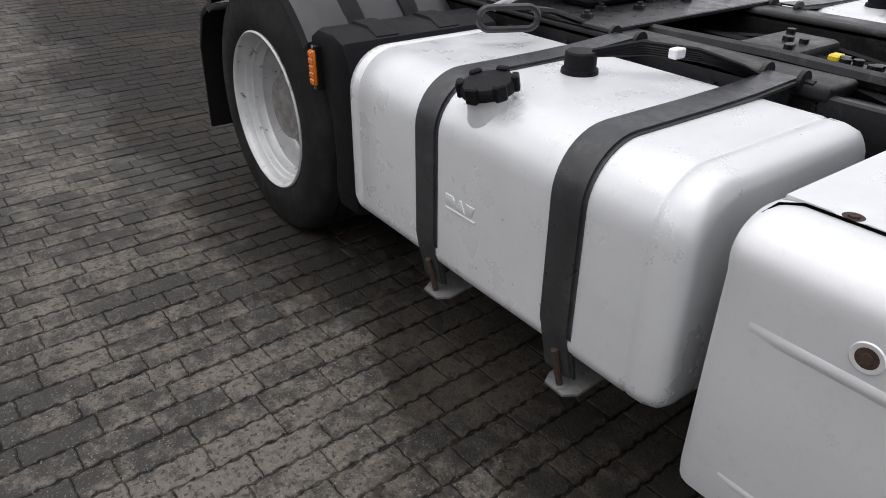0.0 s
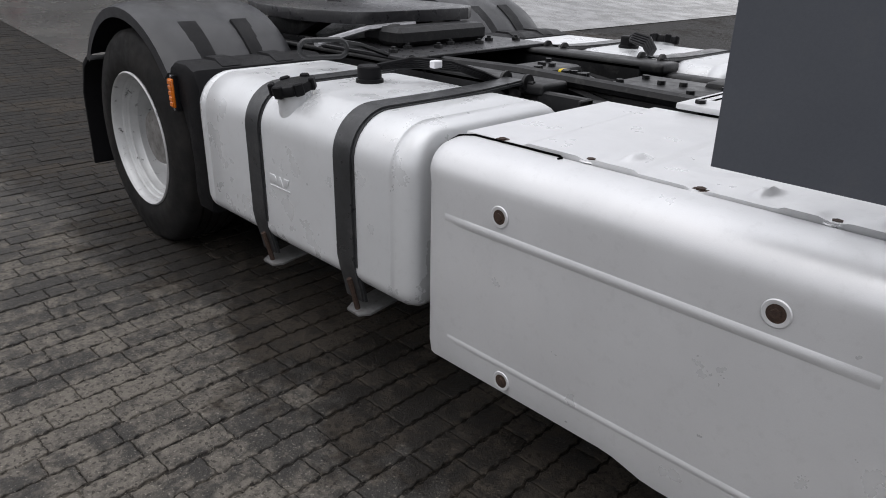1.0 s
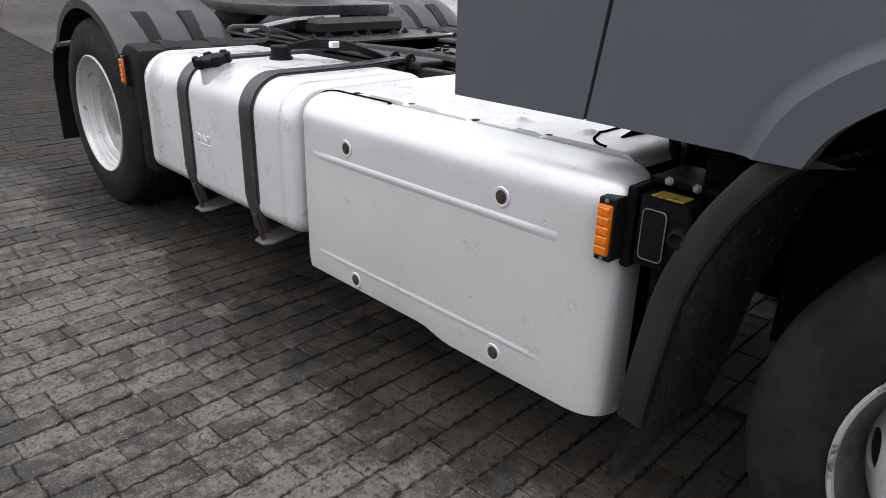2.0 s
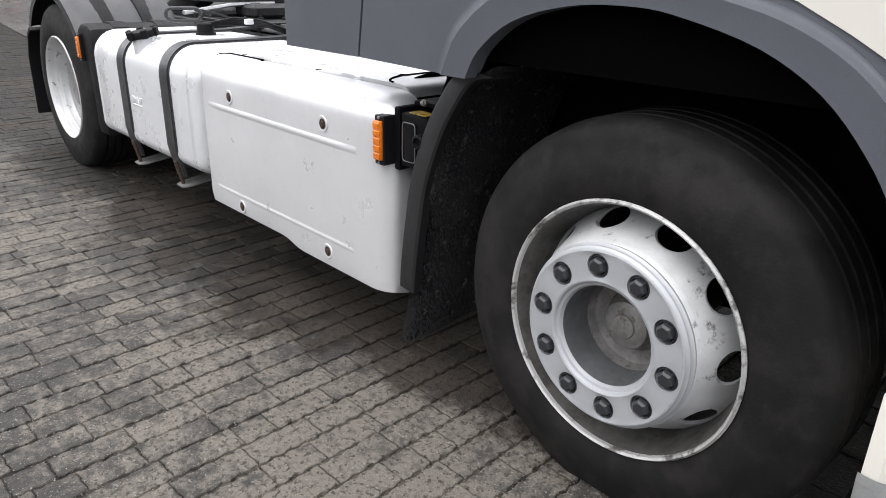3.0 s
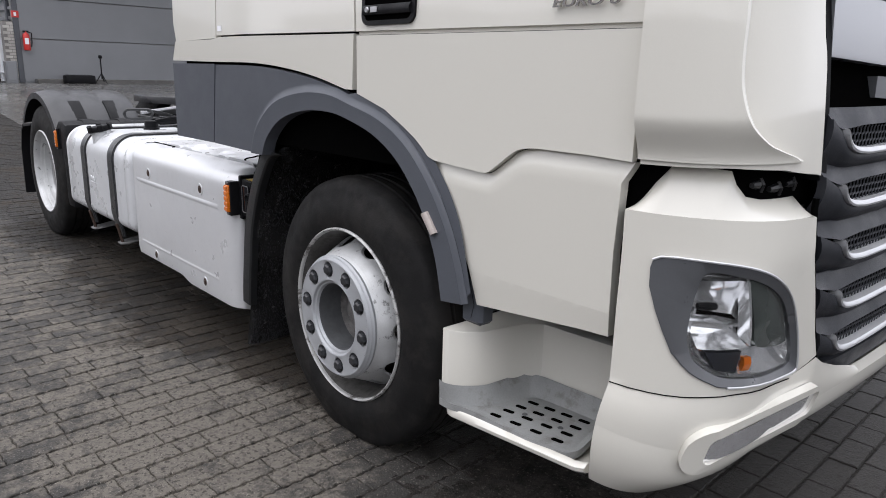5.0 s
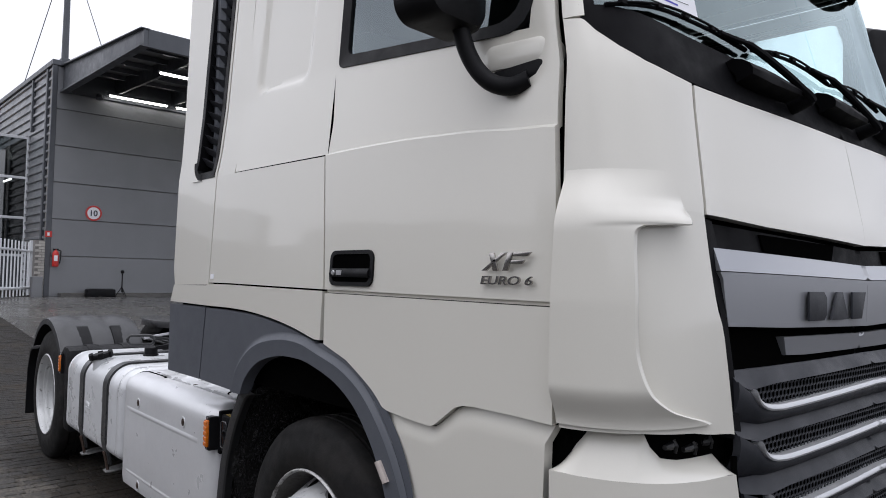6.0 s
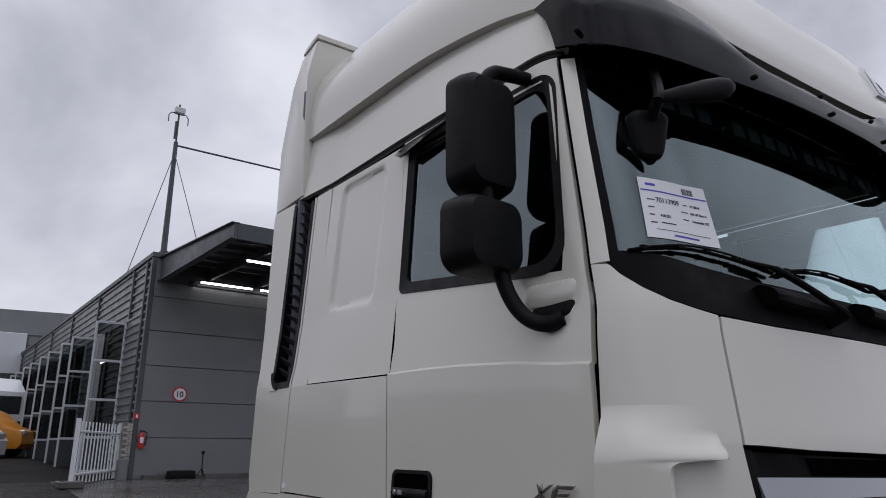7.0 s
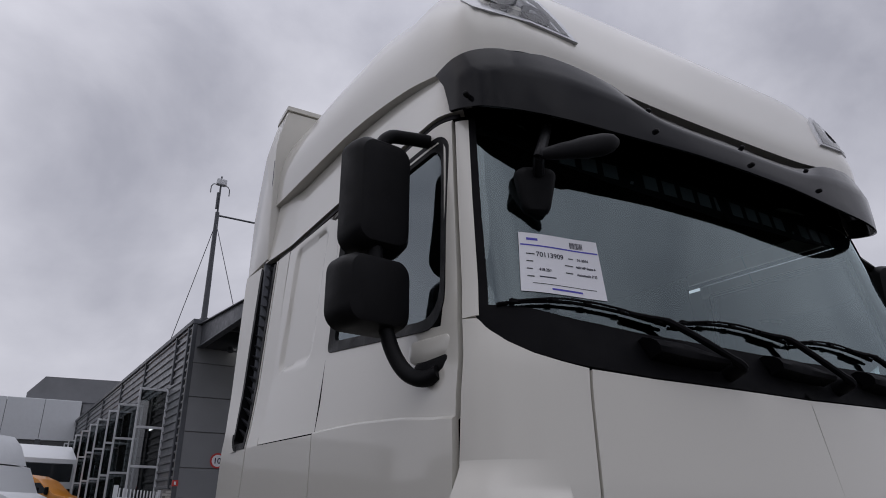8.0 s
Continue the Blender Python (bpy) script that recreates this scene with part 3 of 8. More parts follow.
patch(bm, X((0.582, 0.88), (1.080, 0.90)), X(*[(x - 0.0, z - 0.045) for x, z in CREASE[:-1]], (1.088, 1.055)), 80, 8, -0.008, 0.03, -0.004, sides="rl")
patch(bm, X(*[(x, z - 0.045) for x, z in CREASE[:-1]], (1.088, 1.055)), X(*[(x, z - 0.002) for x, z in CREASE]), 80, 3, -0.004, 0.03, -0.014, sides="rl")
bmesh.ops.remove_doubles(bm, verts=bm.verts[:], dist=0.0008)
two_sides("lower_door_panel", bm, WHITE, door)


def ring(bm, outer, inner, off_out, off_in, lip=0.02):
    """A closed band on the skin between two loops of (x, z)."""
    n = len(outer)
    rows = [[bm.verts.new(skin(sx(x, z), z, o)) for x, z in loop] for loop, o in ((outer, off_out - lip), (outer, off_out), (inner, off_in), (inner, off_in - lip))]
    for a, b in zip(rows, rows[1:]):
        for i in range(n):
            bm.faces.new((a[i], a[(i + 1) % n], b[(i + 1) % n], b[i]))


def window_loop(grow, r, n=6):
    """The slanting door window, with rounded corners."""
    corners = [(0.112 - grow, 2.155 - grow), (0.99 + grow, 2.055 - grow), (0.925 + grow * 0.8, 2.705 + grow), (0.118 - grow, 2.725 + grow)]
    out = []
    for i, c in enumerate(corners):
        p, q = Vector(corners[i - 1]), Vector(corners[(i + 1) % 4])
        c = Vector(c)
        rr = r[i]
        a, b = c + (p - c).normalized() * rr, c + (q - c).normalized() * rr
        for k in range(n + 1):
            t = k / n
            v = a * (1 - t) ** 2 + c * 2 * t * (1 - t) + b * t * t
            out.append((v.x, v.y))
    return out


bm = bmesh.new()
ring(bm, window_loop(0.012, (0.03, 0.12, 0.07, 0.03)), window_loop(-0.028, (0.03, 0.13, 0.07, 0.03)), 0.004, -0.004)
two_sides("window_seal", bm, BLACK, door, "black rubber window seal")
bm = bmesh.new()
patch(bm, X((0.11, 2.15), (0.99, 2.05)), X((0.115, 2.73), (0.93, 2.71)), 20, 12, -0.012, 0)
gl = two_sides("door_window", bm, SIDEGLASS, door, "tinted door window glass")
for g in gl:
    g.visible_shadow = False
# rain deflector over the door window
bm = bmesh.new()
patch(bm, X((0.06, 2.72), (0.10, 2.70), (0.40, 2.73), (0.55, 2.74)), X((0.05, 2.77), (0.10, 2.775), (0.40, 2.77), (0.55, 2.755)), 14, 3, 0.045, 0.012, 0.01)
part("rain_deflector", bm, GLOSSBLACK, door[0], "dark smoked rain deflector")
# seams above the doors
bm = bmesh.new()
patch(bm, X((-0.76, 2.806), (-0.3, 2.80), (0.1, 2.795), (0.95, 2.772)), X((-0.76, 2.822), (-0.3, 2.818), (0.1, 2.812), (0.95, 2.788)), 40, 1, -0.004, 0.02)
two_sides("roof_gutter", bm, BLACK)

# door handles
bm = bmesh.new()


def loop_round(x0, z0, x1, z1, r, n=5):
    return rounded(x0, z0, x1, z1, r, n)


ring(bm, loop_round(0.176, 1.398, 0.416, 1.510, 0.028), loop_round(0.190, 1.41, 0.402, 1.498, 0.02), 0.012, 0.012, 0.03)
hd = two_sides("door_handle", bm, BLACK, door, "black plastic recessed door handle")
# flat near-black sheet painted as the shade inside the handle
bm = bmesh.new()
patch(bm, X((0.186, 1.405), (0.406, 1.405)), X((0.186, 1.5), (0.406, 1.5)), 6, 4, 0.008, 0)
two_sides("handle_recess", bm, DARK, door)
bm = bmesh.new()
patch(bm, X((0.19, 1.425), (0.402, 1.425)), X((0.19, 1.452), (0.402, 1.452)), 10, 3, 0.018, 0.02, 0.014, 0.006)
two_sides("handle_grip", bm, BLACK, door)
bm = bmesh.new()
lathe(bm, [(0, 0.003), (0.007, 0.003), (0.009, 0)], skin(sx(0.215, 1.438), 1.438, 0.022), (0, -1, 0), 14)
part("lock_barrel", bm, STEEL, door[0])
bm = bmesh.new()
patch(bm, X((0.232, 1.431), (0.262, 1.431)), X((0.232, 1.446), (0.262, 1.446)), 2, 1, 0.0225, 0.003)
part("handle_mark", bm, STEEL, door[0])


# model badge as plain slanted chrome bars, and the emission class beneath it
def on_door(x, z, off=0.014):
    """A pose on the door: x along the truck, y up, z out."""
    p = skin(sx(x, z), z, off)
    return Matrix.Translation(p) @ pose(0, 0, 0, 90, 0, 0)


for pts in ([(0.0, 0), (0.03, 0), (0.15, 0.085), (0.12, 0.085)], [(0.045, 0.085), (0.075, 0.085), (0.10, 0.0), (0.07, 0.0)],
            [(0.125, 0.0), (0.155, 0.0), (0.185, 0.085), (0.155, 0.085)], [(0.188, 0.085), (0.182, 0.066), (0.265, 0.066), (0.285, 0.085)],
            [(0.176, 0.05), (0.17, 0.032), (0.235, 0.032), (0.25, 0.05)]):
    bm = bmesh.new()
    prism(bm, [(x * 0.58, y * 0.52) for x, y in pts], 0.005, on_door(0.892, 1.447), 0.001)
    part("badge_stroke", bm, BADGE, door[0], "chrome badge stroke")
me = text_mesh("EURO 6", 0.029, 0.0025, on_door(0.886, 1.414) @ Matrix.Scale(1.75, 4, (1, 0, 0)) @ Matrix.Shear("XZ", 4, (0.18, 0.0)), 0.0004)
me.materials.append(BADGE)
part("badge_lettering", None, BADGE, door[0], "chrome lettering", mesh=me)

# front corner panels with the scooped air deflector
bm = bmesh.new()
patch(bm, X((1.128, 1.10)) + Y((0.12, 1.102), (0.25, 1.095), (0.42, 1.072)), X((1.122, 1.60)) + Y((0.1, 1.596), (0.2, 1.593), (0.325, 1.59)), 26, 16, 0.0, 0.03)
patch(bm, X((1.122, 1.60)) + Y((0.1, 1.596), (0.2, 1.593), (0.325, 1.59)), X((1.083, 2.05)) + Y((0.108, 2.046), (0.120, 2.014), (0.154, 1.976), (0.212, 1.945), (0.29, 1.927), (0.372, 1.917)), 34, 14, 0.0, 0.03)
bmesh.ops.remove_doubles(bm, verts=bm.verts[:], dist=0.0008)
cowl = two_sides("corner_panel", bm, WHITE, label="cream white front corner panel")
bm = bmesh.new()
EDGE = [(1.11, 0.315), (1.120, 0.285), (1.132, 0.235), (1.150, 0.180), (1.185, 0.136), (1.24, 0.118), (1.307, 0.113), (1.43, 0.116), (1.50, 0.118), (1.538, 0.124), (1.549, 0.150), (1.553, 0.215), (1.56, 0.240), (1.645, 0.245)]
EDGE = smooth_line(EDGE, 5)
rows, skirts = [], []
NZ, NS = 88, 22
for j in range(NZ + 1):
    z = 1.11 + (1.71 - 1.11) * j / NZ
    rise = 0.040 * min(1.0, smooth_table([(1.11, 0.15), (1.20, 1.0)], z), smooth_table([(1.54, 1.0), (1.70, -0.05)], z))
    ease = smooth_table([(1.553, 0.0), (1.62, 1.0)], z)
    s0, s1 = sx(1.124, z), sy(lerp_table(EDGE, z), z)
    row = []
    for i in range(NS + 1):
        k = min(1.0, i / (NS - 3))
        if i > NS - 3:          # the edge rolls over in a narrow lip
            q = (i - NS + 3) / 3
            o = rise * (1 - ease) * (1 - 0.30 * q * q) + rise * ease * (1 - 1)
            row.append(bm.verts.new(skin(s1 - 0.012 + 0.012 * math.sin(q * math.pi / 2), z, max(o, -0.004))))
        else:
            row.append(bm.verts.new(skin(s0 + (s1 - 0.012 - s0) * k, z, rise * (1 - ease * k ** 2) + 0.003 * (1 - ease) * k ** 6)))
    rows.append(row)
    skirts.append((bm.verts.new(skin(s1 - 0.012 * (1 - ease), z, min(rise, 0) - 0.006)), bm.verts.new(skin(s0, z, rise - 0.05))))
for j in range(NZ):
    for i in range(NS):
        bm.faces.new((rows[j][i], rows[j][i + 1], rows[j + 1][i + 1], rows[j + 1][i]))
    bm.faces.new((rows[j][NS], skirts[j][0], skirts[j + 1][0], rows[j + 1][NS]))
    bm.faces.new((rows[j][0], skirts[j][1], skirts[j + 1][1], rows[j + 1][0]))
two_sides("air_deflector", bm, WHITE, cowl, "cream white scooped air deflector")
# A-pillar strip
bm = bmesh.new()
patch(bm, X((1.082, 2.052)) + Y((0.112, 2.055)), X((0.945, 2.755)) + Y((0.184, 2.755)), 6, 20, 0.0, 0.03)
two_sides("windscreen_pillar", bm, WHITE)

# bonnet flap between the corner panels
bm = bmesh.new()
patch(bm, Y((0.333, 1.588), (0.6, 1.575), (YC, 1.555)), Y((0.380, 1.914), (0.6, 1.905), (YC, 1.895)), 30, 12, 0.002, 0.03)
both(bm)
part("front_flap", bm, WHITE, truck, "cream white front flap")
# black panel under the windscreen
bm = bmesh.new()
patch(bm, Y((0.103, 2.064), (0.113, 2.026), (0.148, 1.984), (0.21, 1.952), (0.29, 1.934), (0.375, 1.924), (0.6, 1.913), (YC, 1.903)), Y((0.10, 2.085), (0.16, 2.082), (0.25, 2.075), (0.375, 2.06), (0.6, 2.045), (YC, 2.03)), 40, 5, -0.004, 0.02, 0.0)
both(bm)
cowlblack = part("wiper_panel", bm, SOOTBLACK, truck, "black plastic panel under the windscreen")
for y0 in (0.60, 1.10, 1.60):
    bm = bmesh.new()
    patch(bm, Y((y0, 1.965), (y0 + 0.1, 1.955), (y0 + 0.26, 1.952)), Y((y0 - 0.02, 2.02), (y0 + 0.1, 2.02), (y0 + 0.24, 1.985)), 10, 4, 0.05, 0.05, 0.02, 0.02)
    part("wiper_cowl", bm, SOOTBLACK, cowlblack)

# windscreen
bm = bmesh.new()
WS_LOW = Y((0.115, 2.08), (0.25, 2.07), (0.375, 2.055), (0.6, 2.04), (YC, 2.025))
WS_TOP = Y((0.185, 2.755), (0.3, 2.77), (0.5, 2.78), (0.8, 2.785), (YC, 2.79))
patch(bm, WS_LOW, WS_TOP, 40, 16, -0.010, 0)
both(bm)
ws = part("windscreen", bm, WINDSCREEN, truck, "curved clear windscreen glass")
ws.visible_shadow = False
bm = bmesh.new()
patch(bm, Y((0.110, 2.06), (0.130, 2.06)), Y((0.182, 2.765), (0.204, 2.765)), 4, 20, -0.002, 0.015)
two_sides("windscreen_seal", bm, SOOTBLACK, (ws, ws))
bm = bmesh.new()
patch(bm, Y((0.18, 2.715), (0.3, 2.688), (0.45, 2.656), (0.7, 2.622), (YC, 2.592)), WS_TOP, 40, 6, -0.016, 0.004)
both(bm)
band = part("sun_band", bm, SOOTBLACK, ws, "black sun strip inside the glass")
for k in range(17):
    y = 0.50 + k * 0.0905
    if k in (3, 13):          # a dot between the words
        y0, y1, h = y + 0.022, y + 0.036, 0.014
    else:
        y0, y1, h = y, y + 0.064, 0.062
    z = 2.657 - 0.022 * (1 - ((y - YC) / 0.75) ** 2)
    over = y0 > YC
    a, b = (2 * YC - y1, 2 * YC - y0) if over else (y0, min(y1, YC))
    lean = -0.008 if over else 0.008
    bm = bmesh.new()
    patch(bm, Y((a, z), (b, z)), Y((min(a + lean, YC), z + h), (min(b + lean, YC), z + h)), 3, 1, -0.0145, 0.001)
    if over:
        bm2 = mirrored(bm)
        bm.free()
        bm = bm2
    part("strip_bar", bm, STRIPBAR, ws, "grey bar on the sun strip")

# near-black sheet over the glass, coloured as the shade behind the visor
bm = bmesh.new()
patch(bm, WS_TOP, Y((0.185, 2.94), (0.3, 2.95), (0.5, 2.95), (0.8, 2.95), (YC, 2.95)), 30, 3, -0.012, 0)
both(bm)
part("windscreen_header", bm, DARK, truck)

# wipers: a pivot cap, an arm that lies up to the blade, a framed blade along the glass's foot
def wp(y, z, o):
    p = skin(sy(min(y, 2 * YC - y), z), z, o)
    return Vector((p.x, y, z))


for y0, ya, tip, foot, sag in ((0.90, 0.695, 0.150, 2.082, 0.028), (1.433, 1.245, 0.745, 2.092, 0.024), (1.93, 1.765, 1.27, 2.092, 0.024)):
    bm = bmesh.new()
    lathe(bm, [(0, 0.034), (0.014, 0.034), (0.021, 0.028), (0.024, 0.0), (0.026, -0.03)], wp(y0, 1.958, 0.030), (1, 0, 0.25), 16)
    w = part("windscreen_wiper", bm, SOOTBLACK, truck, "black windscreen wiper at rest")
    bm = bmesh.new()
    tube(bm, curve3([wp(y0, 1.956, 0.062), wp(y0 - 0.02, 1.974, 0.064), wp(y0 + (ya - y0) * 0.5, 2.024, 0.055), wp(ya, foot + 0.006, 0.030), wp(ya - 0.07, foot + 0.014, 0.022), wp(ya - 0.13, foot + 0.018, 0.018)], 4), [0.014] * 5 + [0.011] * 8 + [0.007] * 8, 8)
    part("wiper_arm", bm, SOOTBLACK, w)

    def low(k):          # the blade bows over its length
        return tip + (ya + 0.01 - tip) * k, foot + sag * math.sin(k * math.pi)
    bm = bmesh.new()
    tube(bm, [wp(*low(k / 14), 0.004) for k in range(15)], 0.0055, 6)
    part("wiper_blade", bm, SOOTBLACK, w)
    bm = bmesh.new()
    tube(bm, [wp(low(k / 12)[0], low(k / 12)[1] + 0.002 + 0.006 * math.sin(k / 12 * math.pi), 0.010 + 0.006 * math.sin(k / 12 * math.pi)) for k in range(13)], 0.0035, 6)
    for k in (1, 4, 7, 10, 13):
        y, z = low(k / 14)
        c = wp(y, z + 0.003, 0.008)
        box(bm, c - Vector((0.006, 0.012, 0.006)), c + Vector((0.008, 0.012, 0.007)), 0.002)
    part("blade_frame", bm, SOOTBLACK, w)

# sun visor over the windscreen
def sheet_between(bm, low, high, nv=6, bulge=Vector((0, 0, 0)), thick=0.012, bend=0.6):
    """A sheet with some thickness between two lines of points, bent along its length."""
    front, back = [], []
    for j in range(nv + 1):
        k = j / nv
        front.append([bm.verts.new(a.lerp(b, k) + bulge * min(k / bend, (1 - k) / (1 - bend)) ** 0.8) for a, b in zip(low, high)])
        back.append([bm.verts.new(v.co + (Vector((0.3, YC, v.co.z)) - v.co).normalized() * thick) for v in front[-1]])
    n = len(low)
    for j in range(nv):
        for i in range(n - 1):
            bm.faces.new((front[j][i], front[j][i + 1], front[j + 1][i + 1], front[j + 1][i]))
            bm.faces.new((back[j][i + 1], back[j][i], back[j + 1][i], back[j + 1][i + 1]))
        bm.faces.new((front[j][0], front[j + 1][0], back[j + 1][0], back[j][0]))
    for i in range(n - 1):
        bm.faces.new((front[0][i + 1], front[0][i], back[0][i], back[0][i + 1]))
        bm.faces.new((front[nv][i], front[nv][i + 1], back[nv][i + 1], back[nv][i]))


bm = bmesh.new()
vis_low = curve3([(0.945, 0.132, 2.79), (1.0, 0.142, 2.775), (1.075, 0.18, 2.755), (1.135, 0.27, 2.737), (1.18, 0.43, 2.727), (1.205, 0.72, 2.728), (1.215, 0.98, 2.738), (1.218, YC, 2.740)], 7)
vis_top = curve3([(0.865, 0.122, 2.968), (0.96, 0.135, 2.985), (1.035, 0.178, 2.99), (1.09, 0.27, 2.99), (1.132, 0.43, 2.985), (1.16, 0.64, 2.945), (1.165, 0.84, 2.885), (1.17, YC, 2.875)], 7)
sheet_between(bm, vis_low, vis_top, 10, Vector((0.020, 0, 0)))
both(bm)
bmesh.ops.remove_doubles(bm, verts=bm.verts[:], dist=0.0008)
visor = part("sun_visor", bm, GLOSSBLACK, truck, "dark smoked sun visor with rain drops")
for p, ax in (((1.041, 0.130, 2.803), (0.4, -0.9, 0.1)), ((1.217, 0.79, 2.776), (1, 0, 0.2)), ((1.183, 0.80, 2.878), (1, 0, 0.5)), ((1.226, YC + 0.03, 2.775), (1, 0, 0.2)), ((1.188, YC + 0.04, 2.868), (1, 0, 0.5))):
    for m in (False, True):
        if m and abs(p[1] - YC) < 0.1:
            continue
        bm = bmesh.new()
        lathe(bm, [(0, 0.005), (0.006, 0.004), (0.009, 0.0), (0.009, -0.018)], p, ax, 10)
        part("visor_bolt", mirrored(bm) if m else bm, BLACK, visor)
# added near-black sheet that blocks light through the gap between visor and cab
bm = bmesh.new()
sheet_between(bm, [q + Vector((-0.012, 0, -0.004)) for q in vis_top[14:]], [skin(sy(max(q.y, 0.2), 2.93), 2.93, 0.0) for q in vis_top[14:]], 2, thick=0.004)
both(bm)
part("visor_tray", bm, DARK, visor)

# roof
ROOF_TOP = [(-0.95, 3.835), (-0.36, 3.80), (0.2, 3.765), (0.645, 3.665), (0.95, 3.485), (1.2, 3.12)]
bm = bmesh.new()
patch(bm, X((-0.945, 2.835), (-0.3, 2.825), (0.1, 2.818), (0.96, 2.792)), X((-0.90, 3.18), (0.16, 3.13), (0.6, 3.06), (0.90, 2.985)), 40, 8, 0.006, 0.03, -0.018)
two_sides("roof_side_strip", bm, WHITE)
bm = bmesh.new()
base = curve3([(-0.95, 0.118, 3.175), (-0.4, 0.122, 3.155), (0.16, 0.128, 3.125), (0.6, 0.133, 3.055), (0.86, 0.14, 2.985), (0.98, 0.165, 2.975), (1.06, 0.22, 2.98), (1.11, 0.32, 2.985), (1.135, 0.5, 2.97), (1.15, 0.8, 2.93), (1.155, YC, 2.92)], 7)
NV, rows = 26, []
for j in range(NV + 1):
    f = math.pi / 2 * j / NV
    row = []
    for p in base:
        c = max(0.0, math.cos(f)) ** smooth_table([(0.5, 0.585), (1.0, 0.40)], p.x)
        sx0 = min(p.x, 0.25)
        x, y = sx0 + (p.x - sx0) * c, YC + (p.y - YC) * c
        row.append(bm.verts.new((x, y, p.z + (smooth_table(ROOF_TOP, x) - p.z) * math.sin(f) ** 0.62)))
    rows.append(row)
NU = len(base) - 1
for a, b in zip(rows, rows[1:]):
    for i in range(NU):
        bm.faces.new((a[i], a[i + 1], b[i + 1], b[i]))
low = [bm.verts.new(v.co - Vector((0, 0, 0.012)) + (Vector((min(v.co.x, 0.25), YC, v.co.z)) - v.co).normalized() * 0.05) for v in rows[0]]
for i in range(NU):
    bm.faces.new((low[i], low[i + 1], rows[0][i + 1], rows[0][i]))
both(bm)
roof = part("cab_roof", bm, WHITE, truck, "cream white high roof with rounded brow")
# fairing at the roof's rear edge: leaning inwards above its crease
bm = bmesh.new()
prism(bm, [(-1.262, 2.845), (-0.90, 2.845), (-0.92, 3.15), (-0.92, 3.56), (-0.92, 3.79), (-1.075, 3.765), (-1.105, 3.74), (-1.122, 3.56), (-1.19, 3.38), (-1.25, 3.2)], 0.30, Matrix.Translation((0, 0.39, 0)) @ pose(0, 0, 0, 90, 0, 0), 0.008)
for v in bm.verts:
    v.co.y += max(0.0, v.co.z - 3.56) * 0.2
two_sides("roof_wing", bm, WHITE, (roof, roof))
bm = bmesh.new()
prism(bm, [(-1.10, 3.772), (-0.91, 3.795), (-0.91, 3.822), (-1.00, 3.818), (-1.06, 3.806), (-1.095, 3.786)], 0.52, Matrix.Translation((0, 0.65, 0.004)) @ pose(0, 0, 0, 90, 0, 0), 0.006)
two_sides("roof_wing_cap", bm, WHITE, (roof, roof))
# lamps set into the roof's brow
bpy.context.view_layer.update()


def roof_at(y, z):
    """The roof's front skin at this y and z, and its normal."""
    hit, place, normal, _ = roof.ray_cast(Vector((3, y, z)), Vector((-1, 0, 0)))
    return (place, normal) if hit else (Vector((1.0, y, z)), Vector((1, 0, 0)))


LAMP = [(0.205, 3.275), (0.205, 3.19), (0.24, 3.15), (0.36, 3.122), (0.535, 3.10), (0.50, 3.19), (0.45, 3.28), (0.38, 3.335), (0.27, 3.32)]
for m in (False, True):
    cen = Vector((0.34, 3.21))
    fix = mirrored if m else (lambda b: b)
    lamp = None
    for name, k, k_in, mat, off, label in (("roof_lamp", 1.06, 0.90, SATIN, 0.012, "clear roof lamp in a grey bezel"), ("roof_lamp_bowl", 0.91, 0.0, CHROME, 0.004, "chrome lamp bowl"), ("roof_lamp_lens", 0.92, 0.0, LAMPGLASS, 0.014, "clear lens")):
        bm = bmesh.new()
        rings_ = []
        for kk, oo in ((k, -0.02), (k, off)) + (((k_in, off), (k_in, off - 0.02)) if k_in else ((0.5, off),)):
            row = []
            for y, z in LAMP:
                y, z = cen.x + (y - cen.x) * kk, cen.y + (z - cen.y) * kk
                pl, no = roof_at(y, z)
                row.append(bm.verts.new(pl + no * oo))
            rings_.append(row)
        for a, b in zip(rings_, rings_[1:]):
            for i in range(len(a)):
                j = (i + 1) % len(a)
                bm.faces.new((a[i], a[j], b[j], b[i]))
        if not k_in:
            bm.faces.new(rings_[-1])
        ob = part(name, fix(bm), mat, lamp or roof, label)
        if lamp is None:
            lamp = ob
        elif name == "roof_lamp_lens":
            ob.visible_shadow = False
    for y, z, r in ((0.285, 3.245, 0.058), (0.40, 3.185, 0.055)):
        pl, no = roof_at(y, z)
        bm = bmesh.new()
        lathe(bm, [(0, -0.004), (r * 0.7, -0.001), (r, 0.007), (r * 1.06, 0.005)], pl + no * 0.003, no, 20)
        part("lamp_reflector", fix(bm), GRILLEDARK, lamp, "dark round reflector")

# ---- grille ----
bm = bmesh.new()
patch(bm, Y((0.50, 0.55), (0.66, 0.53), (YC, 0.52)), Y((0.345, 1.565), (0.6, 1.553), (YC, 1.535)), 40, 20, -0.05, 0)
both(bm)
grille = part("radiator_grille", bm, GRILLEDARK, truck, "dark grey grille with silver edged louvres")
bm = bmesh.new()
patch(bm, Y((0.425, 1.06), (0.46, 1.06)), Y((0.335, 1.58), (0.368, 1.575)), 3, 12, -0.006, 0.05)
patch(bm, Y((0.37, 1.515), (0.7, 1.505), (YC, 1.49)), Y((0.37, 1.572), (0.7, 1.56), (YC, 1.54)), 30, 4, -0.02, 0.03)
both(bm)
part("grille_surround", bm, SOOTBLACK, grille, "black surround of the grille panel")
# near-black patch on the surround, painted as a shaded opening
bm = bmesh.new()
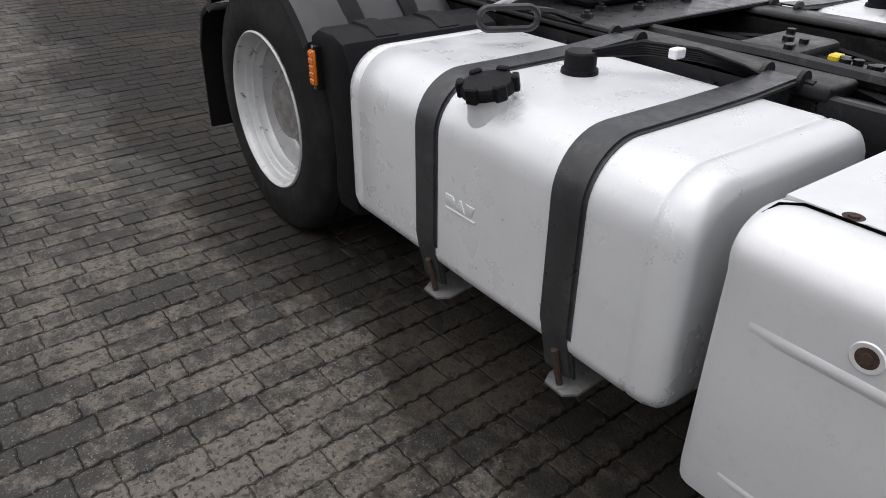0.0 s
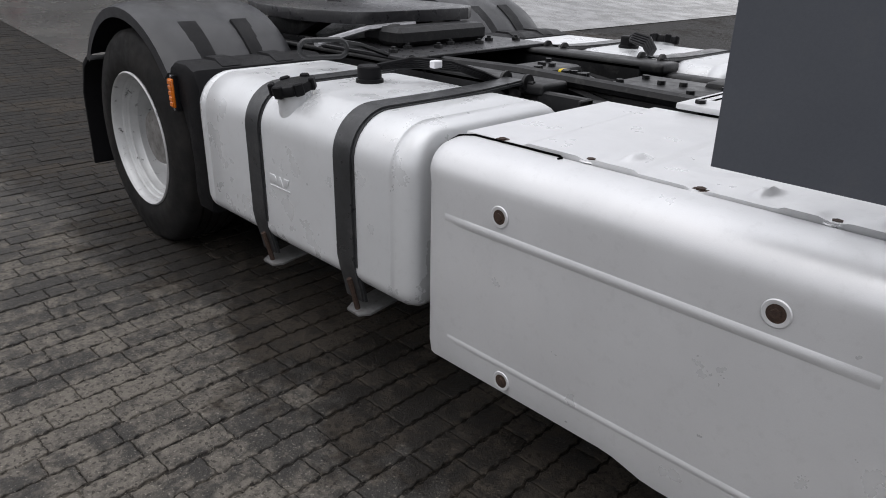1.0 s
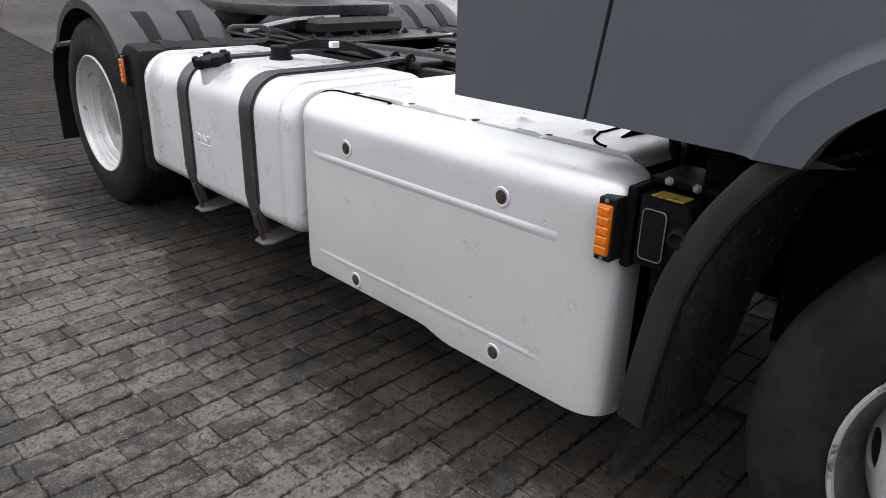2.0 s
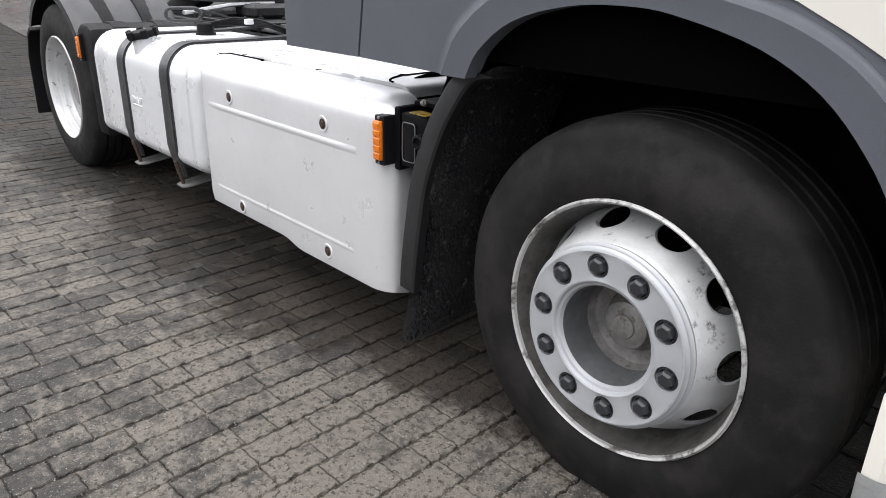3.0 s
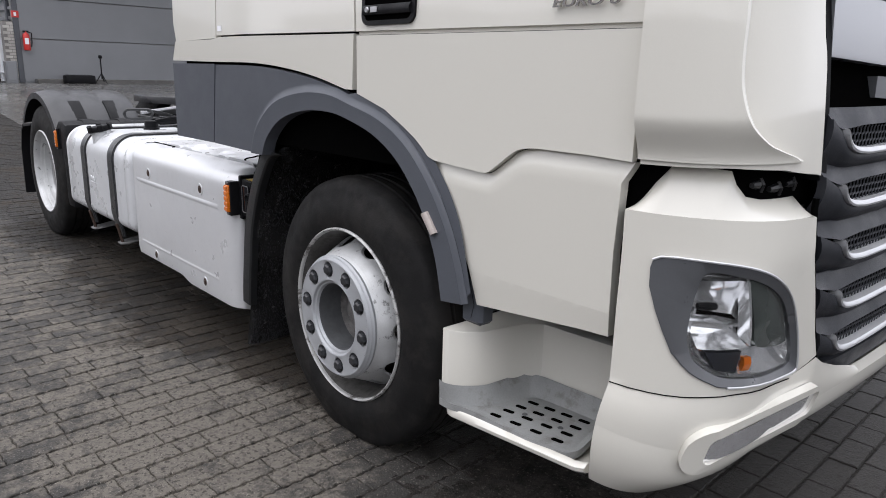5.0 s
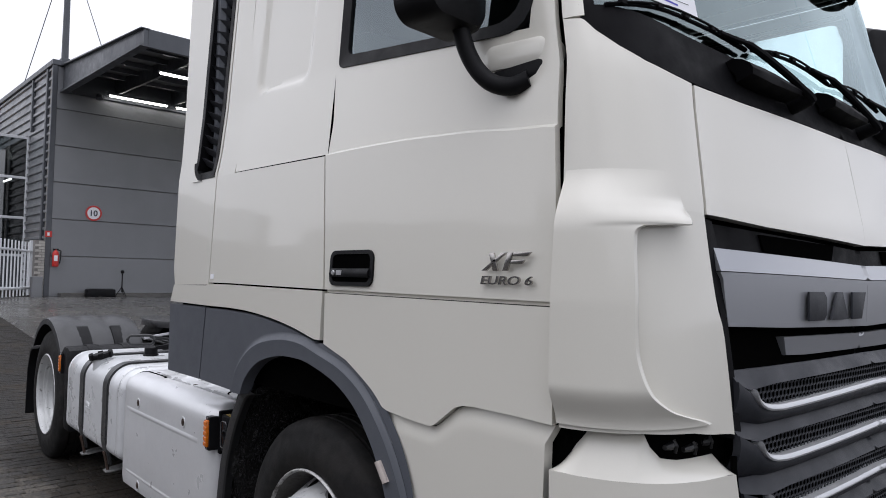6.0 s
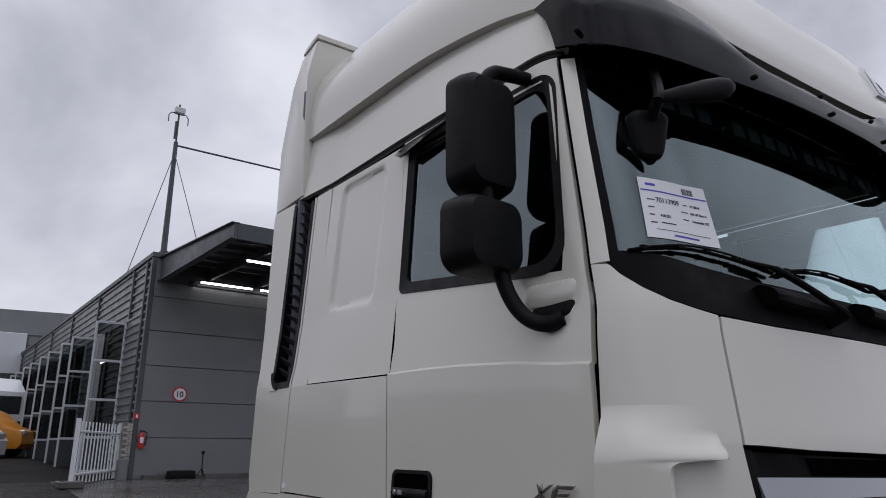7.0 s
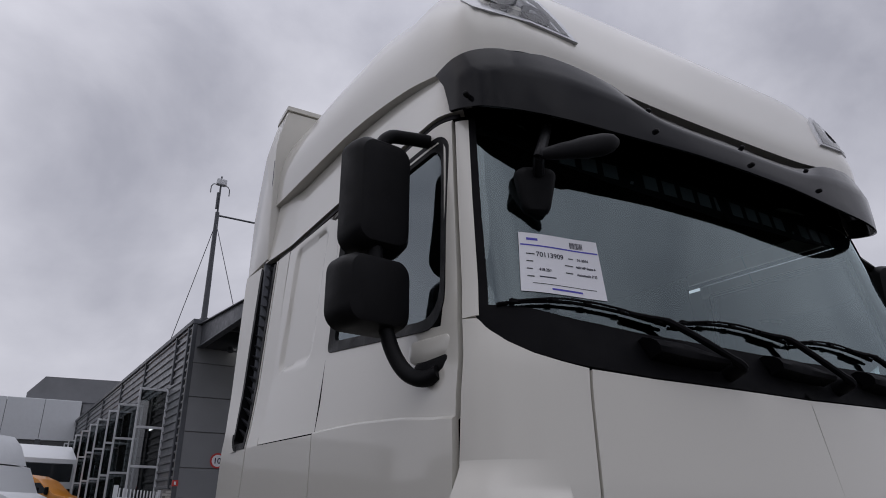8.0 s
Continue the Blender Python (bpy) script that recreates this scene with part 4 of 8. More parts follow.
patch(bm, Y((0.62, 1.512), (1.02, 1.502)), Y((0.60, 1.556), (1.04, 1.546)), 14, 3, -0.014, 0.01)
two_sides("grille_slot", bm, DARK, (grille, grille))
bm = bmesh.new()
patch(bm, Y((0.425, 1.325), (0.7, 1.315), (YC, 1.305)), Y((0.38, 1.455), (0.7, 1.452), (YC, 1.445)), 30, 8, -0.008, 0.03, 0.004)
patch(bm, Y((0.38, 1.457), (0.7, 1.454), (YC, 1.447)), Y((0.372, 1.512), (0.7, 1.505), (YC, 1.492)), 30, 4, 0.006, 0.03, -0.006)
both(bm)
part("grille_panel", bm, GRILLEPANEL, grille, "grey metallic badge panel")
bm = bmesh.new()
patch(bm, Y((0.745, 1.240), (0.86, 1.236), (YC, 1.236)), Y((0.715, 1.290), (0.86, 1.288), (YC, 1.284)), 24, 4, -0.034, 0.03, -0.022)
both(bm)
part("grille_step", bm, GRILLEPANEL, grille)
for n, (y0, y1, pts) in enumerate(((0.800, 0.92, 0), (0.938, 1.07, 1), (1.090, 1.19, 2))):
    bm = bmesh.new()
    zz = 1.330
    out = ([(0, 0), (0.10, 0), (0.12, 0.02), (0.12, 0.075), (0.10, 0.095), (0, 0.095)], [(0, 0), (0.045, 0.095), (0.085, 0.095), (0.13, 0)], [(0, 0), (0, 0.095), (0.11, 0.095), (0.075, 0)])[pts]
    prism(bm, [(x * 1.0, y * 0.84) for x, y in out], 0.006, Matrix.Translation((skin(sy(min(y0, YC), zz), zz, 0.003).x, y0, zz)) @ pose(0, 0, 0, 90, 0, 90), 0.001)
    part("badge_block", bm, GRILLEDARK, grille, "dark grey badge shape")

HEX_R = 0.0110
BUMPER_END = [(0.50, 0.640), (0.61, 0.585), (0.68, 0.545), (0.79, 0.494), (0.89, 0.444), (0.98, 0.428), (1.25, 0.432)]


def end_at(z):
    return lerp_table(BUMPER_END, z), z


for n, (yt, zt) in enumerate(((0.500, 1.166), (0.520, 1.040), (0.560, 0.906), (0.602, 0.772), (0.640, 0.646))):
    lip = smooth_line([(yt, zt), (yt + 0.012, zt - 0.020), (yt + 0.040, zt - 0.036), (yt + 0.09, zt - 0.044), (yt + 0.2, zt - 0.045), (YC, zt - 0.030)], 4)
    up = [(yt - 0.004, zt + 0.004), (yt + 0.1, zt + 0.012), (YC, zt + 0.024)]
    bm = bmesh.new()
    patch(bm, Y(*[(y, z - 0.0085) for y, z in lip]), Y(*[(y, z + 0.006) for y, z in lip]), 40, 3, 0.016, 0.03, 0.012, 0.004)
    both(bm)
    part("grille_bar", bm, SATIN, grille, "satin silver louvre edge")
    bm = bmesh.new()
    patch(bm, Y(end_at(zt - 0.080), (yt + 0.05, zt - 0.098), (YC, zt - 0.084)), Y(end_at(zt + 0.028), (yt - 0.012, zt - 0.006), (yt + 0.022, zt - 0.038), (yt + 0.08, zt - 0.054), (yt + 0.2, zt - 0.056), (YC, zt - 0.041)), 40, 6, -0.035, 0.02, 0.008, 0.016)
    both(bm)
    part("grille_louvre", bm, GRILLEDARK, grille)
    bm = bmesh.new()
    patch(bm, Y(end_at(zt + 0.026), (yt - 0.03, zt + 0.010), *up), Y(end_at(zt + 0.056), (yt - 0.05, zt + 0.052), (yt + 0.1, zt + 0.052), (YC, zt + 0.056)), 36, 3, 0.004, 0.008, -0.020)
    both(bm)
    part("louvre_cap", bm, GRILLEDARK, grille)
    # near-black sheet gives the shade behind the mesh
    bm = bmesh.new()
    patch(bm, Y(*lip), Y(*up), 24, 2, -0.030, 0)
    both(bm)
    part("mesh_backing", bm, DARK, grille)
    # honeycomb wires in front of the backing
    verts, faces = [], []
    row = 0
    z = zt - 0.05
    while z < zt + 0.026:
        y = yt + (HEX_R * 0.9 if row % 2 else 0)
        while y < 2 * YC - yt:
            ym = min(y, 2 * YC - y)
            if lerp_table(lip, ym) < z < lerp_table(up, ym):
                px = skin(sy(ym, z), z, -0.010).x
                b = len(verts)
                for k in range(6):
                    a = math.pi / 3 * k + math.pi / 6
                    verts += [(px, y + HEX_R * 1.04 * math.cos(a), z + HEX_R * 1.04 * math.sin(a)), (px + 0.002, y + HEX_R * 0.70 * math.cos(a), z + HEX_R * 0.70 * math.sin(a))]
                for k in range(6):
                    i, j = b + 2 * k, b + 2 * ((k + 1) % 6)
                    faces.append((i, j, j + 1, i + 1))
            y += HEX_R * 1.78
        z += HEX_R * 1.52
        row += 1
    me = bpy.data.meshes.new("grille_mesh")
    me.from_pydata(verts, [], faces)
    me.materials.append(GRILLEDARK)
    tagged(part("grille_mesh", None, GRILLEDARK, grille, "dark honeycomb mesh", mesh=me), kind="stuff")
bm = bmesh.new()          # near-black line between the bumper and the louvres
tube(bm, [skin(sy(lerp_table(BUMPER_END, z) - 0.006, z), z, -0.006) for z in (0.57 + 0.03 * k for k in range(16))], 0.008, 6)
two_sides("grille_bead", bm, DARK, (grille, grille))
# near-black sheet as the opening's shade under the corner panel, with a hinge
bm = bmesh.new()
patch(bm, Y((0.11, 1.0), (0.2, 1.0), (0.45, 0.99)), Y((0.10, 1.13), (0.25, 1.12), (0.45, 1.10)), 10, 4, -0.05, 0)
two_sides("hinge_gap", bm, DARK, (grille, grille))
bm = bmesh.new()
for y, z, w_ in ((0.225, 1.062, 0.05), (0.30, 1.050, 0.06), (0.372, 1.055, 0.045)):
    p = skin(sy(y, z), z, -0.044)
    tube(bm, [p + Vector((0, -w_ / 2, 0)), p, p + Vector((-0.004, w_ / 2, 0.005))], [0.006, 0.010, 0.006], 8)
    tube(bm, [p + Vector((0, 0.012, 0.012)), p + Vector((0.008, 0.012, 0.0)), p + Vector((0.003, 0.014, -0.016))], 0.005, 6)
two_sides("flap_hinge", bm, CHASSIS, (grille, grille))

# ---- bumper and headlamps ----
BT = X((1.106, 1.006), (1.15, 1.06), (1.187, 1.100)) + Y((0.085, 1.099), (0.145, 1.092), (0.160, 1.064), (0.190, 1.038), (0.245, 1.029), (0.395, 1.024), (0.424, 0.995))
FOLD = X((1.106, 1.003), (1.14, 1.003), (1.171, 1.002)) + Y((0.06, 1.002), (0.098, 1.0), (0.125, 0.998), (0.177, 0.995), (0.225, 0.992), (0.37, 0.985), (0.415, 0.980))


def rays(*loops_):
    """The loops met in the same directions from the lamp's middle."""
    def bearing(p):
        return math.atan2(p[1] - MID[1], p[0] - MID[0])

    def out_to(pts, a):
        """Where the loop is met in this direction from the middle."""
        dx, dz = math.cos(a), math.sin(a)
        best = None
        for p, q in zip(pts, pts[1:] + pts[:1]):
            px, pz, ex_, ez_ = p[0] - MID[0], p[1] - MID[1], q[0] - p[0], q[1] - p[1]
            den = dx * ez_ - dz * ex_
            if abs(den) < 1e-12:
                continue
            r, u = (px * ez_ - pz * ex_) / den, (px * dz - pz * dx) / den
            if r > 0 and -1e-6 <= u <= 1 + 1e-6:
                best = r if best is None else max(best, r)
        return MID[0] + dx * best, MID[1] + dz * best

    turns = sorted({round(bearing(p), 4) for pts in loops_ for p in pts} | {round(-math.pi + 2 * math.pi * k / 80, 4) for k in range(80)})
    return [[out_to(pts, a) for a in turns] for pts in loops_]


def loops(bm, *rings_, close=False):
    """Bands on the skin from loop to loop, each of (points, off)."""
    rows_ = [[bm.verts.new(skin(*p, off)) for p in pts] for pts, off in rings_]
    for a, b in zip(rows_, rows_[1:]):
        for i in range(len(a)):
            j = (i + 1) % len(a)
            bm.faces.new((a[i], a[j], b[j], b[i]))
    if close:
        mid = bm.verts.new(sum((v.co for v in rows_[-1]), Vector()) / len(rows_[-1]))
        for i in range(len(rows_[-1])):
            bm.faces.new((rows_[-1][i], rows_[-1][(i + 1) % len(rows_[-1])], mid))


FACE = FOLD + Y((0.43, 0.89), (0.48, 0.79), (0.53, 0.68), (0.57, 0.61), (0.45, 0.578), (0.3, 0.592), (0.2, 0.606)) + X((1.25, 0.610), (1.19, 0.611), (1.105, 0.612), (1.106, 0.80))
LO = X((1.173, 0.85), (1.172, 0.89), (1.176, 0.908), (1.191, 0.916)) + Y(*smooth_line([(0.063, 0.918), (0.097, 0.914), (0.149, 0.905), (0.209, 0.888), (0.272, 0.859), (0.336, 0.815), (0.390, 0.758), (0.429, 0.69), (0.455, 0.625), (0.445, 0.60), (0.33, 0.605), (0.169, 0.628), (0.137, 0.638), (0.093, 0.668), (0.068, 0.71)], 3)) + X((1.203, 0.76), (1.188, 0.80))
LI = Y(*smooth_line([(0.100, 0.889), (0.159, 0.878), (0.223, 0.858), (0.295, 0.822), (0.350, 0.777), (0.401, 0.708), (0.434, 0.624), (0.33, 0.619), (0.2, 0.640), (0.145, 0.656), (0.104, 0.686), (0.090, 0.712), (0.084, 0.75), (0.084, 0.80), (0.088, 0.852)], 3, True))
MID = (sum(q[0] for q in LI) / len(LI), sum(q[1] for q in LI) / len(LI))
FACE_R, LO_R, LI = rays(FACE, LO, LI)
LD = [(MID[0] + (s_ - MID[0]) * 0.80, MID[1] + (z_ - MID[1]) * 0.80) for s_, z_ in LI]
bm = bmesh.new()
loops(bm, *[([(f[0] + (l_[0] - f[0]) * k, f[1] + (l_[1] - f[1]) * k) for f, l_ in zip(FACE_R, LO_R)], 0.004) for k in (0, 0.2, 0.4, 0.6, 0.8, 1)], (LO_R, -0.03))
patch(bm, X((1.085, 0.505)) + Y((0.15, 0.478), (0.3, 0.47), (0.5, 0.465), (0.95, 0.462)), X((1.105, 0.612), (1.19, 0.611), (1.25, 0.610)) + Y((0.2, 0.606), (0.3, 0.592), (0.45, 0.578), (0.57, 0.605), (0.64, 0.57), (0.755, 0.53), (0.95, 0.475)), 60, 4, 0.024, 0.0, 0.004, 0.006)
patch(bm, X((1.059, 0.337)) + Y((0.15, 0.318), (0.4, 0.308), (YC, 0.303)), X((1.085, 0.505)) + Y((0.15, 0.478), (0.4, 0.468), (YC, 0.462)), 50, 8, 0.0, 0.03, 0.024, 0.012)
bmesh.ops.remove_doubles(bm, verts=bm.verts[:], dist=0.0002)
both(bm)
bumper = part("front_bumper", bm, WHITE, truck, "cream white front bumper")
bm = bmesh.new()
strip(bm, FOLD, BT, 5, 5, 0.0035, -0.044, 1)
strip(bm, BT, BT, 5, 1, -0.044, -0.08)
two_sides("bumper_shoulder", bm, WHITE, (bumper, bumper))
bm = bmesh.new()
tube(bm, [skin(s_, z_, 0.0062) for s_, z_ in (X((1.106, 0.6115), (1.15, 0.611), (1.19, 0.611), (1.22, 0.6105), (1.25, 0.610)) + Y((0.12, 0.610), (0.16, 0.608), (0.2, 0.606), (0.25, 0.599), (0.3, 0.592), (0.38, 0.584), (0.45, 0.578)))], 0.0013, 6)
two_sides("bumper_seam", bm, DARK, (bumper, bumper))
bm = bmesh.new()
patch(bm, Y((0.50, 0.47), (0.8, 0.465), (YC, 0.465)), Y((0.55, 0.56), (0.8, 0.535), (YC, 0.53)), 30, 4, -0.01, 0.03)
both(bm)
part("bumper_infill", bm, GRILLEDARK, bumper)
bm = bmesh.new()
loops(bm, (LO_R, -0.004), (LO_R, 0.008), ([(a[0] + (b[0] - a[0]) * 0.12, a[1] + (b[1] - a[1]) * 0.12) for a, b in zip(LO_R, LI)], 0.009), (LI, 0.0), (LI, -0.03))
two_sides("headlamp_bezel", bm, BEZEL, (bumper, bumper), "grey headlamp bezel")
# edge highlight of the bezel, built as a thin bright bar
bm = bmesh.new()
tube(bm, [skin(*q, 0.0095) for q in LO[2:38]], 0.0028, 6)
two_sides("bezel_trim", bm, SATIN, (bumper, bumper), "thin bright bar as the bezel's edge highlight")


def shrunk(k):
    return [(MID[0] + (s_ - MID[0]) * k, MID[1] + (z_ - MID[1]) * k) for s_, z_ in LI]


bm = bmesh.new()
loops(bm, (LI, -0.010), (shrunk(0.94), -0.030), (shrunk(0.80), -0.046), (shrunk(0.55), -0.058), (shrunk(0.3), -0.064), close=True)
two_sides("headlamp_bowl", bm, LAMPCHROME, (bumper, bumper), "chrome headlamp reflector")
bm = bmesh.new()
loops(bm, (LI, -0.003), (LD, 0.002), close=True)
for o in two_sides("headlamp_lens", bm, LAMPGLASS, (bumper, bumper), "clear headlamp lens"):
    o.visible_shadow = False
# main reflector: chrome facets round a dark bulb
for low_, high_, o, o2 in ((((0.088, 0.80), (0.20, 0.775), (0.236, 0.750)), ((0.095, 0.868), (0.17, 0.866), (0.186, 0.862)), -0.046, -0.012),
                           (((0.088, 0.772), (0.15, 0.766), (0.232, 0.745)), ((0.088, 0.798), (0.15, 0.790), (0.232, 0.772)), -0.030, -0.052),
                           (((0.105, 0.715), (0.17, 0.708), (0.236, 0.705)), ((0.090, 0.768), (0.15, 0.762), (0.232, 0.742)), -0.012, -0.046)):
    bm = bmesh.new()
    patch(bm, Y(*low_), Y(*high_), 14, 6, o, 0.0, o2, -0.012)
    two_sides("lamp_facet", bm, LAMPCHROME, (bumper, bumper))
bm = bmesh.new()
p = skin(sy(0.098, 0.806), 0.806, -0.030)
tube(bm, [p, p + Vector((0.012, 0.018, -0.002)), p + Vector((0.020, 0.040, -0.004))], [0.007, 0.010, 0.008], 10)
two_sides("lamp_bulb_shield", bm, BLACK, (bumper, bumper), "dark bulb shield")
bm = bmesh.new()          # bright rib between the two lamps
patch(bm, Y((0.240, 0.704), (0.249, 0.704)), Y((0.186, 0.868), (0.193, 0.868)), 3, 12, -0.014, 0.03, -0.010, 0.004)
two_sides("lamp_rib", bm, LAMPCHROME, (bumper, bumper))
bm = bmesh.new()          # dark glazed inner lamp
loop_ = [(sy(y, z), z) for y, z in smooth_line([(0.196, 0.866), (0.262, 0.846), (0.332, 0.800), (0.382, 0.735), (0.412, 0.680), (0.335, 0.684), (0.262, 0.704), (0.238, 0.76), (0.213, 0.82)], 3, True)]
r0 = [[bm.verts.new(skin(s_, z_, o)) for s_, z_ in loop_] for o in (-0.045, -0.012, -0.010)]
for a, b in zip(r0, r0[1:]):
    for i in range(len(loop_)):
        j = (i + 1) % len(loop_)
        bm.faces.new((a[i], a[j], b[j], b[i]))
cen = bm.verts.new(sum((v.co for v in r0[2]), Vector()) / len(loop_) + Vector((0.012, -0.004, 0)))
for i in range(len(loop_)):
    bm.faces.new((r0[2][i], r0[2][(i + 1) % len(loop_)], cen))
two_sides("beam_lamp", bm, material("smoked_beam_glass", (0.075, 0.085, 0.08), 0.12, 0.2, 0.1, 60, coat=0.6), (bumper, bumper), "smoked glazed dipped beam lamp")
bm = bmesh.new()          # turn signal bar under both lamps
patch(bm, Y((0.148, 0.664), (0.205, 0.652)), Y((0.120, 0.708), (0.212, 0.700)), 8, 3, -0.010, 0.02)
two_sides("signal_blank", bm, GRILLEDARK, (bumper, bumper))
bm = bmesh.new()
patch(bm, Y((0.208, 0.650), (0.30, 0.632), (0.432, 0.620)), Y((0.215, 0.699), (0.30, 0.688), (0.412, 0.668)), 14, 4, -0.004, 0.02, -0.028, -0.006)
two_sides("turn_signal", bm, LAMPCHROME, (bumper, bumper), "clear turn signal")
bm = bmesh.new()
patch(bm, Y((0.218, 0.654), (0.246, 0.650)), Y((0.220, 0.685), (0.244, 0.682)), 4, 3, -0.006, 0.01, -0.006, 0.004)
two_sides("amber_bulb", bm, AMBER, (bumper, bumper), "amber turn signal bulb")
bm = bmesh.new()
lo2 = [(sy(y, z), z) for y, z in rounded(0.112, 0.425, 0.60, 0.545, 0.045)]
n = len(lo2)
li = [(sy(y, z), z) for y, z in rounded(0.152, 0.451, 0.60, 0.524, 0.02)]
r0 = [[bm.verts.new(skin(s, z, o)) for s, z in L] for L, o in ((lo2, 0.020), (lo2, 0.040), (li, 0.041), (li, 0.030))]
for a, b in zip(r0, r0[1:]):
    for i in range(n):
        bm.faces.new((a[i], a[(i + 1) % n], b[(i + 1) % n], b[i]))
two_sides("fog_lamp_surround", bm, WHITE, (bumper, bumper))
bm = bmesh.new()
patch(bm, Y((0.152, 0.453), (0.6, 0.453)), Y((0.152, 0.522), (0.6, 0.522)), 14, 3, 0.0325, 0)
two_sides("fog_lamp", bm, LAMPCHROME, (bumper, bumper), "clear fog lamp")
# near-black box painted as the shade in the gap between door and bumper
bm = bmesh.new()
box(bm, (1.072, 0.075, 0.64), (1.125, 0.3, 1.12), 0.01)
two_sides("bumper_bracket", bm, DARK)

# ---- entry steps ----
bm = bmesh.new()
rows = []
for k in range(33):
    x = 0.534 + (1.046 - 0.534) * k / 32
    zl = 0.302 + max(0.0, x - 0.56) * 0.073
    end = 0.022 * smooth_table([(0.534, 1.0), (0.575, 0.0)], x) + 0.006 * smooth_table([(1.02, 0.0), (1.046, 1.0)], x)
    top = max(0.350, zl + 0.026)
    prof = [(0.070, top - 0.016), (0.058, top - 0.001), (0.050, top - 0.002), (0.041, top - 0.010), (0.036, zl + 0.018), (0.038, zl + 0.008), (0.046, zl + 0.001), (0.06, zl - 0.002), (0.32, zl - 0.002)]
    rows.append([bm.verts.new((x, y + end, z + end * 0.6)) for y, z in prof])
for a, b in zip(rows, rows[1:]):
    for i in range(len(a) - 1):
        bm.faces.new((a[i], a[i + 1], b[i + 1], b[i]))
bm.faces.new(rows[0])
bm.faces.new(rows[-1][::-1])
step = two_sides("entry_step", bm, WHITE, label="cream white entry step with grey tread")
WALLPLAN = [(0.535, 0.044), (0.563, 0.040), (0.60, 0.062), (0.635, 0.112), (0.650, 0.20), (0.665, 0.256), (0.70, 0.292), (0.96, 0.305), (1.04, 0.302), (1.06, 0.28), (1.10, 0.28)]
bm = bmesh.new()          # end block and back wall
prism(bm, WALLPLAN + [(1.10, 0.42), (0.535, 0.42)], 0.224, Matrix.Translation((0, 0, 0.345)), 0.004)
two_sides("step_wall", bm, WHITE, step)
# tray: rounded rim sloping down to the slotted tread
RIMLINE = curve3([(0.531, 0.038, 0.409), (0.563, 0.034, 0.409), (0.602, 0.056, 0.409), (0.640, 0.108, 0.409), (0.648, 0.17, 0.409), (0.656, 0.235, 0.409), (0.695, 0.284, 0.409), (0.80, 0.292, 0.409), (0.945, 0.298, 0.409), (0.968, 0.285, 0.404), (0.976, 0.22, 0.387), (0.99, 0.12, 0.366), (0.984, 0.082, 0.361), (0.955, 0.062, 0.359), (0.85, 0.052, 0.358), (0.70, 0.046, 0.358), (0.625, 0.042, 0.356), (0.580, 0.035, 0.353), (0.532, 0.039, 0.350)], 4)
TREADLINE = curve3([(0.533, 0.041, 0.352), (0.566, 0.036, 0.353), (0.616, 0.052, 0.354), (0.664, 0.112, 0.354), (0.682, 0.17, 0.354), (0.694, 0.22, 0.354), (0.722, 0.255, 0.354), (0.80, 0.266, 0.354), (0.915, 0.272, 0.354), (0.934, 0.26, 0.354), (0.945, 0.20, 0.354), (0.962, 0.12, 0.354), (0.957, 0.098, 0.354), (0.94, 0.085, 0.354), (0.85, 0.075, 0.354), (0.72, 0.066, 0.354), (0.65, 0.058, 0.354), (0.595, 0.043, 0.353), (0.535, 0.042, 0.352)], 4)
bm = bmesh.new()
rows = [[bm.verts.new(p + Vector((0, 0, d))) for p in line] for line, d in ((RIMLINE, -0.02), (RIMLINE, 0.0))]
rows.append([bm.verts.new(a.lerp(b, 0.22) + Vector((0, 0, 0.0))) for a, b in zip(RIMLINE, TREADLINE)])
rows.append([bm.verts.new(a.lerp(b, 0.72) - Vector((0, 0, 0.35 * (a.z - b.z) * 0.28))) for a, b in zip(RIMLINE, TREADLINE)])
rows.append([bm.verts.new(p) for p in TREADLINE])
for a, b in zip(rows, rows[1:]):
    for i in range(len(a)):
        j = (i + 1) % len(a)
        bm.faces.new((a[i], a[j], b[j], b[i]))
bm.faces.new(rows[-1])
tray = two_sides("step_tread", bm, STEPGREY, step, "grey slotted step tray")
# near-black pieces on the tread, painted as the shade in its slots
for i in range(4):
    for j in range(4):
        x, y = 0.718 + i * 0.066 + j * (0.006 - 0.004 * i), 0.082 + j * 0.046 + i * 0.008
        bm = bmesh.new()
        prism(bm, rounded(-0.017, -0.0072, 0.017, 0.0072, 0.006, 3), 0.0032, Matrix.Translation((x, y, 0.352)) @ pose(0, 0, 0, 0, 0, 8))
        two_sides("tread_slot", bm, DARK, step)
for x, y in ((0.765, 0.150), (0.878, 0.166)):
    bm = bmesh.new()
    lathe(bm, [(0, 0.002), (0.006, 0.002), (0.0085, 0.0)], (x, y, 0.354), (0, 0, 1), 10)
    two_sides("tread_screw", bm, HUBDARK, step)
bm = bmesh.new()
box(bm, (0.585, 0.06, 0.60), (0.665, 0.12, 0.74), 0.012)
two_sides("step_bracket", bm, GREY, step)

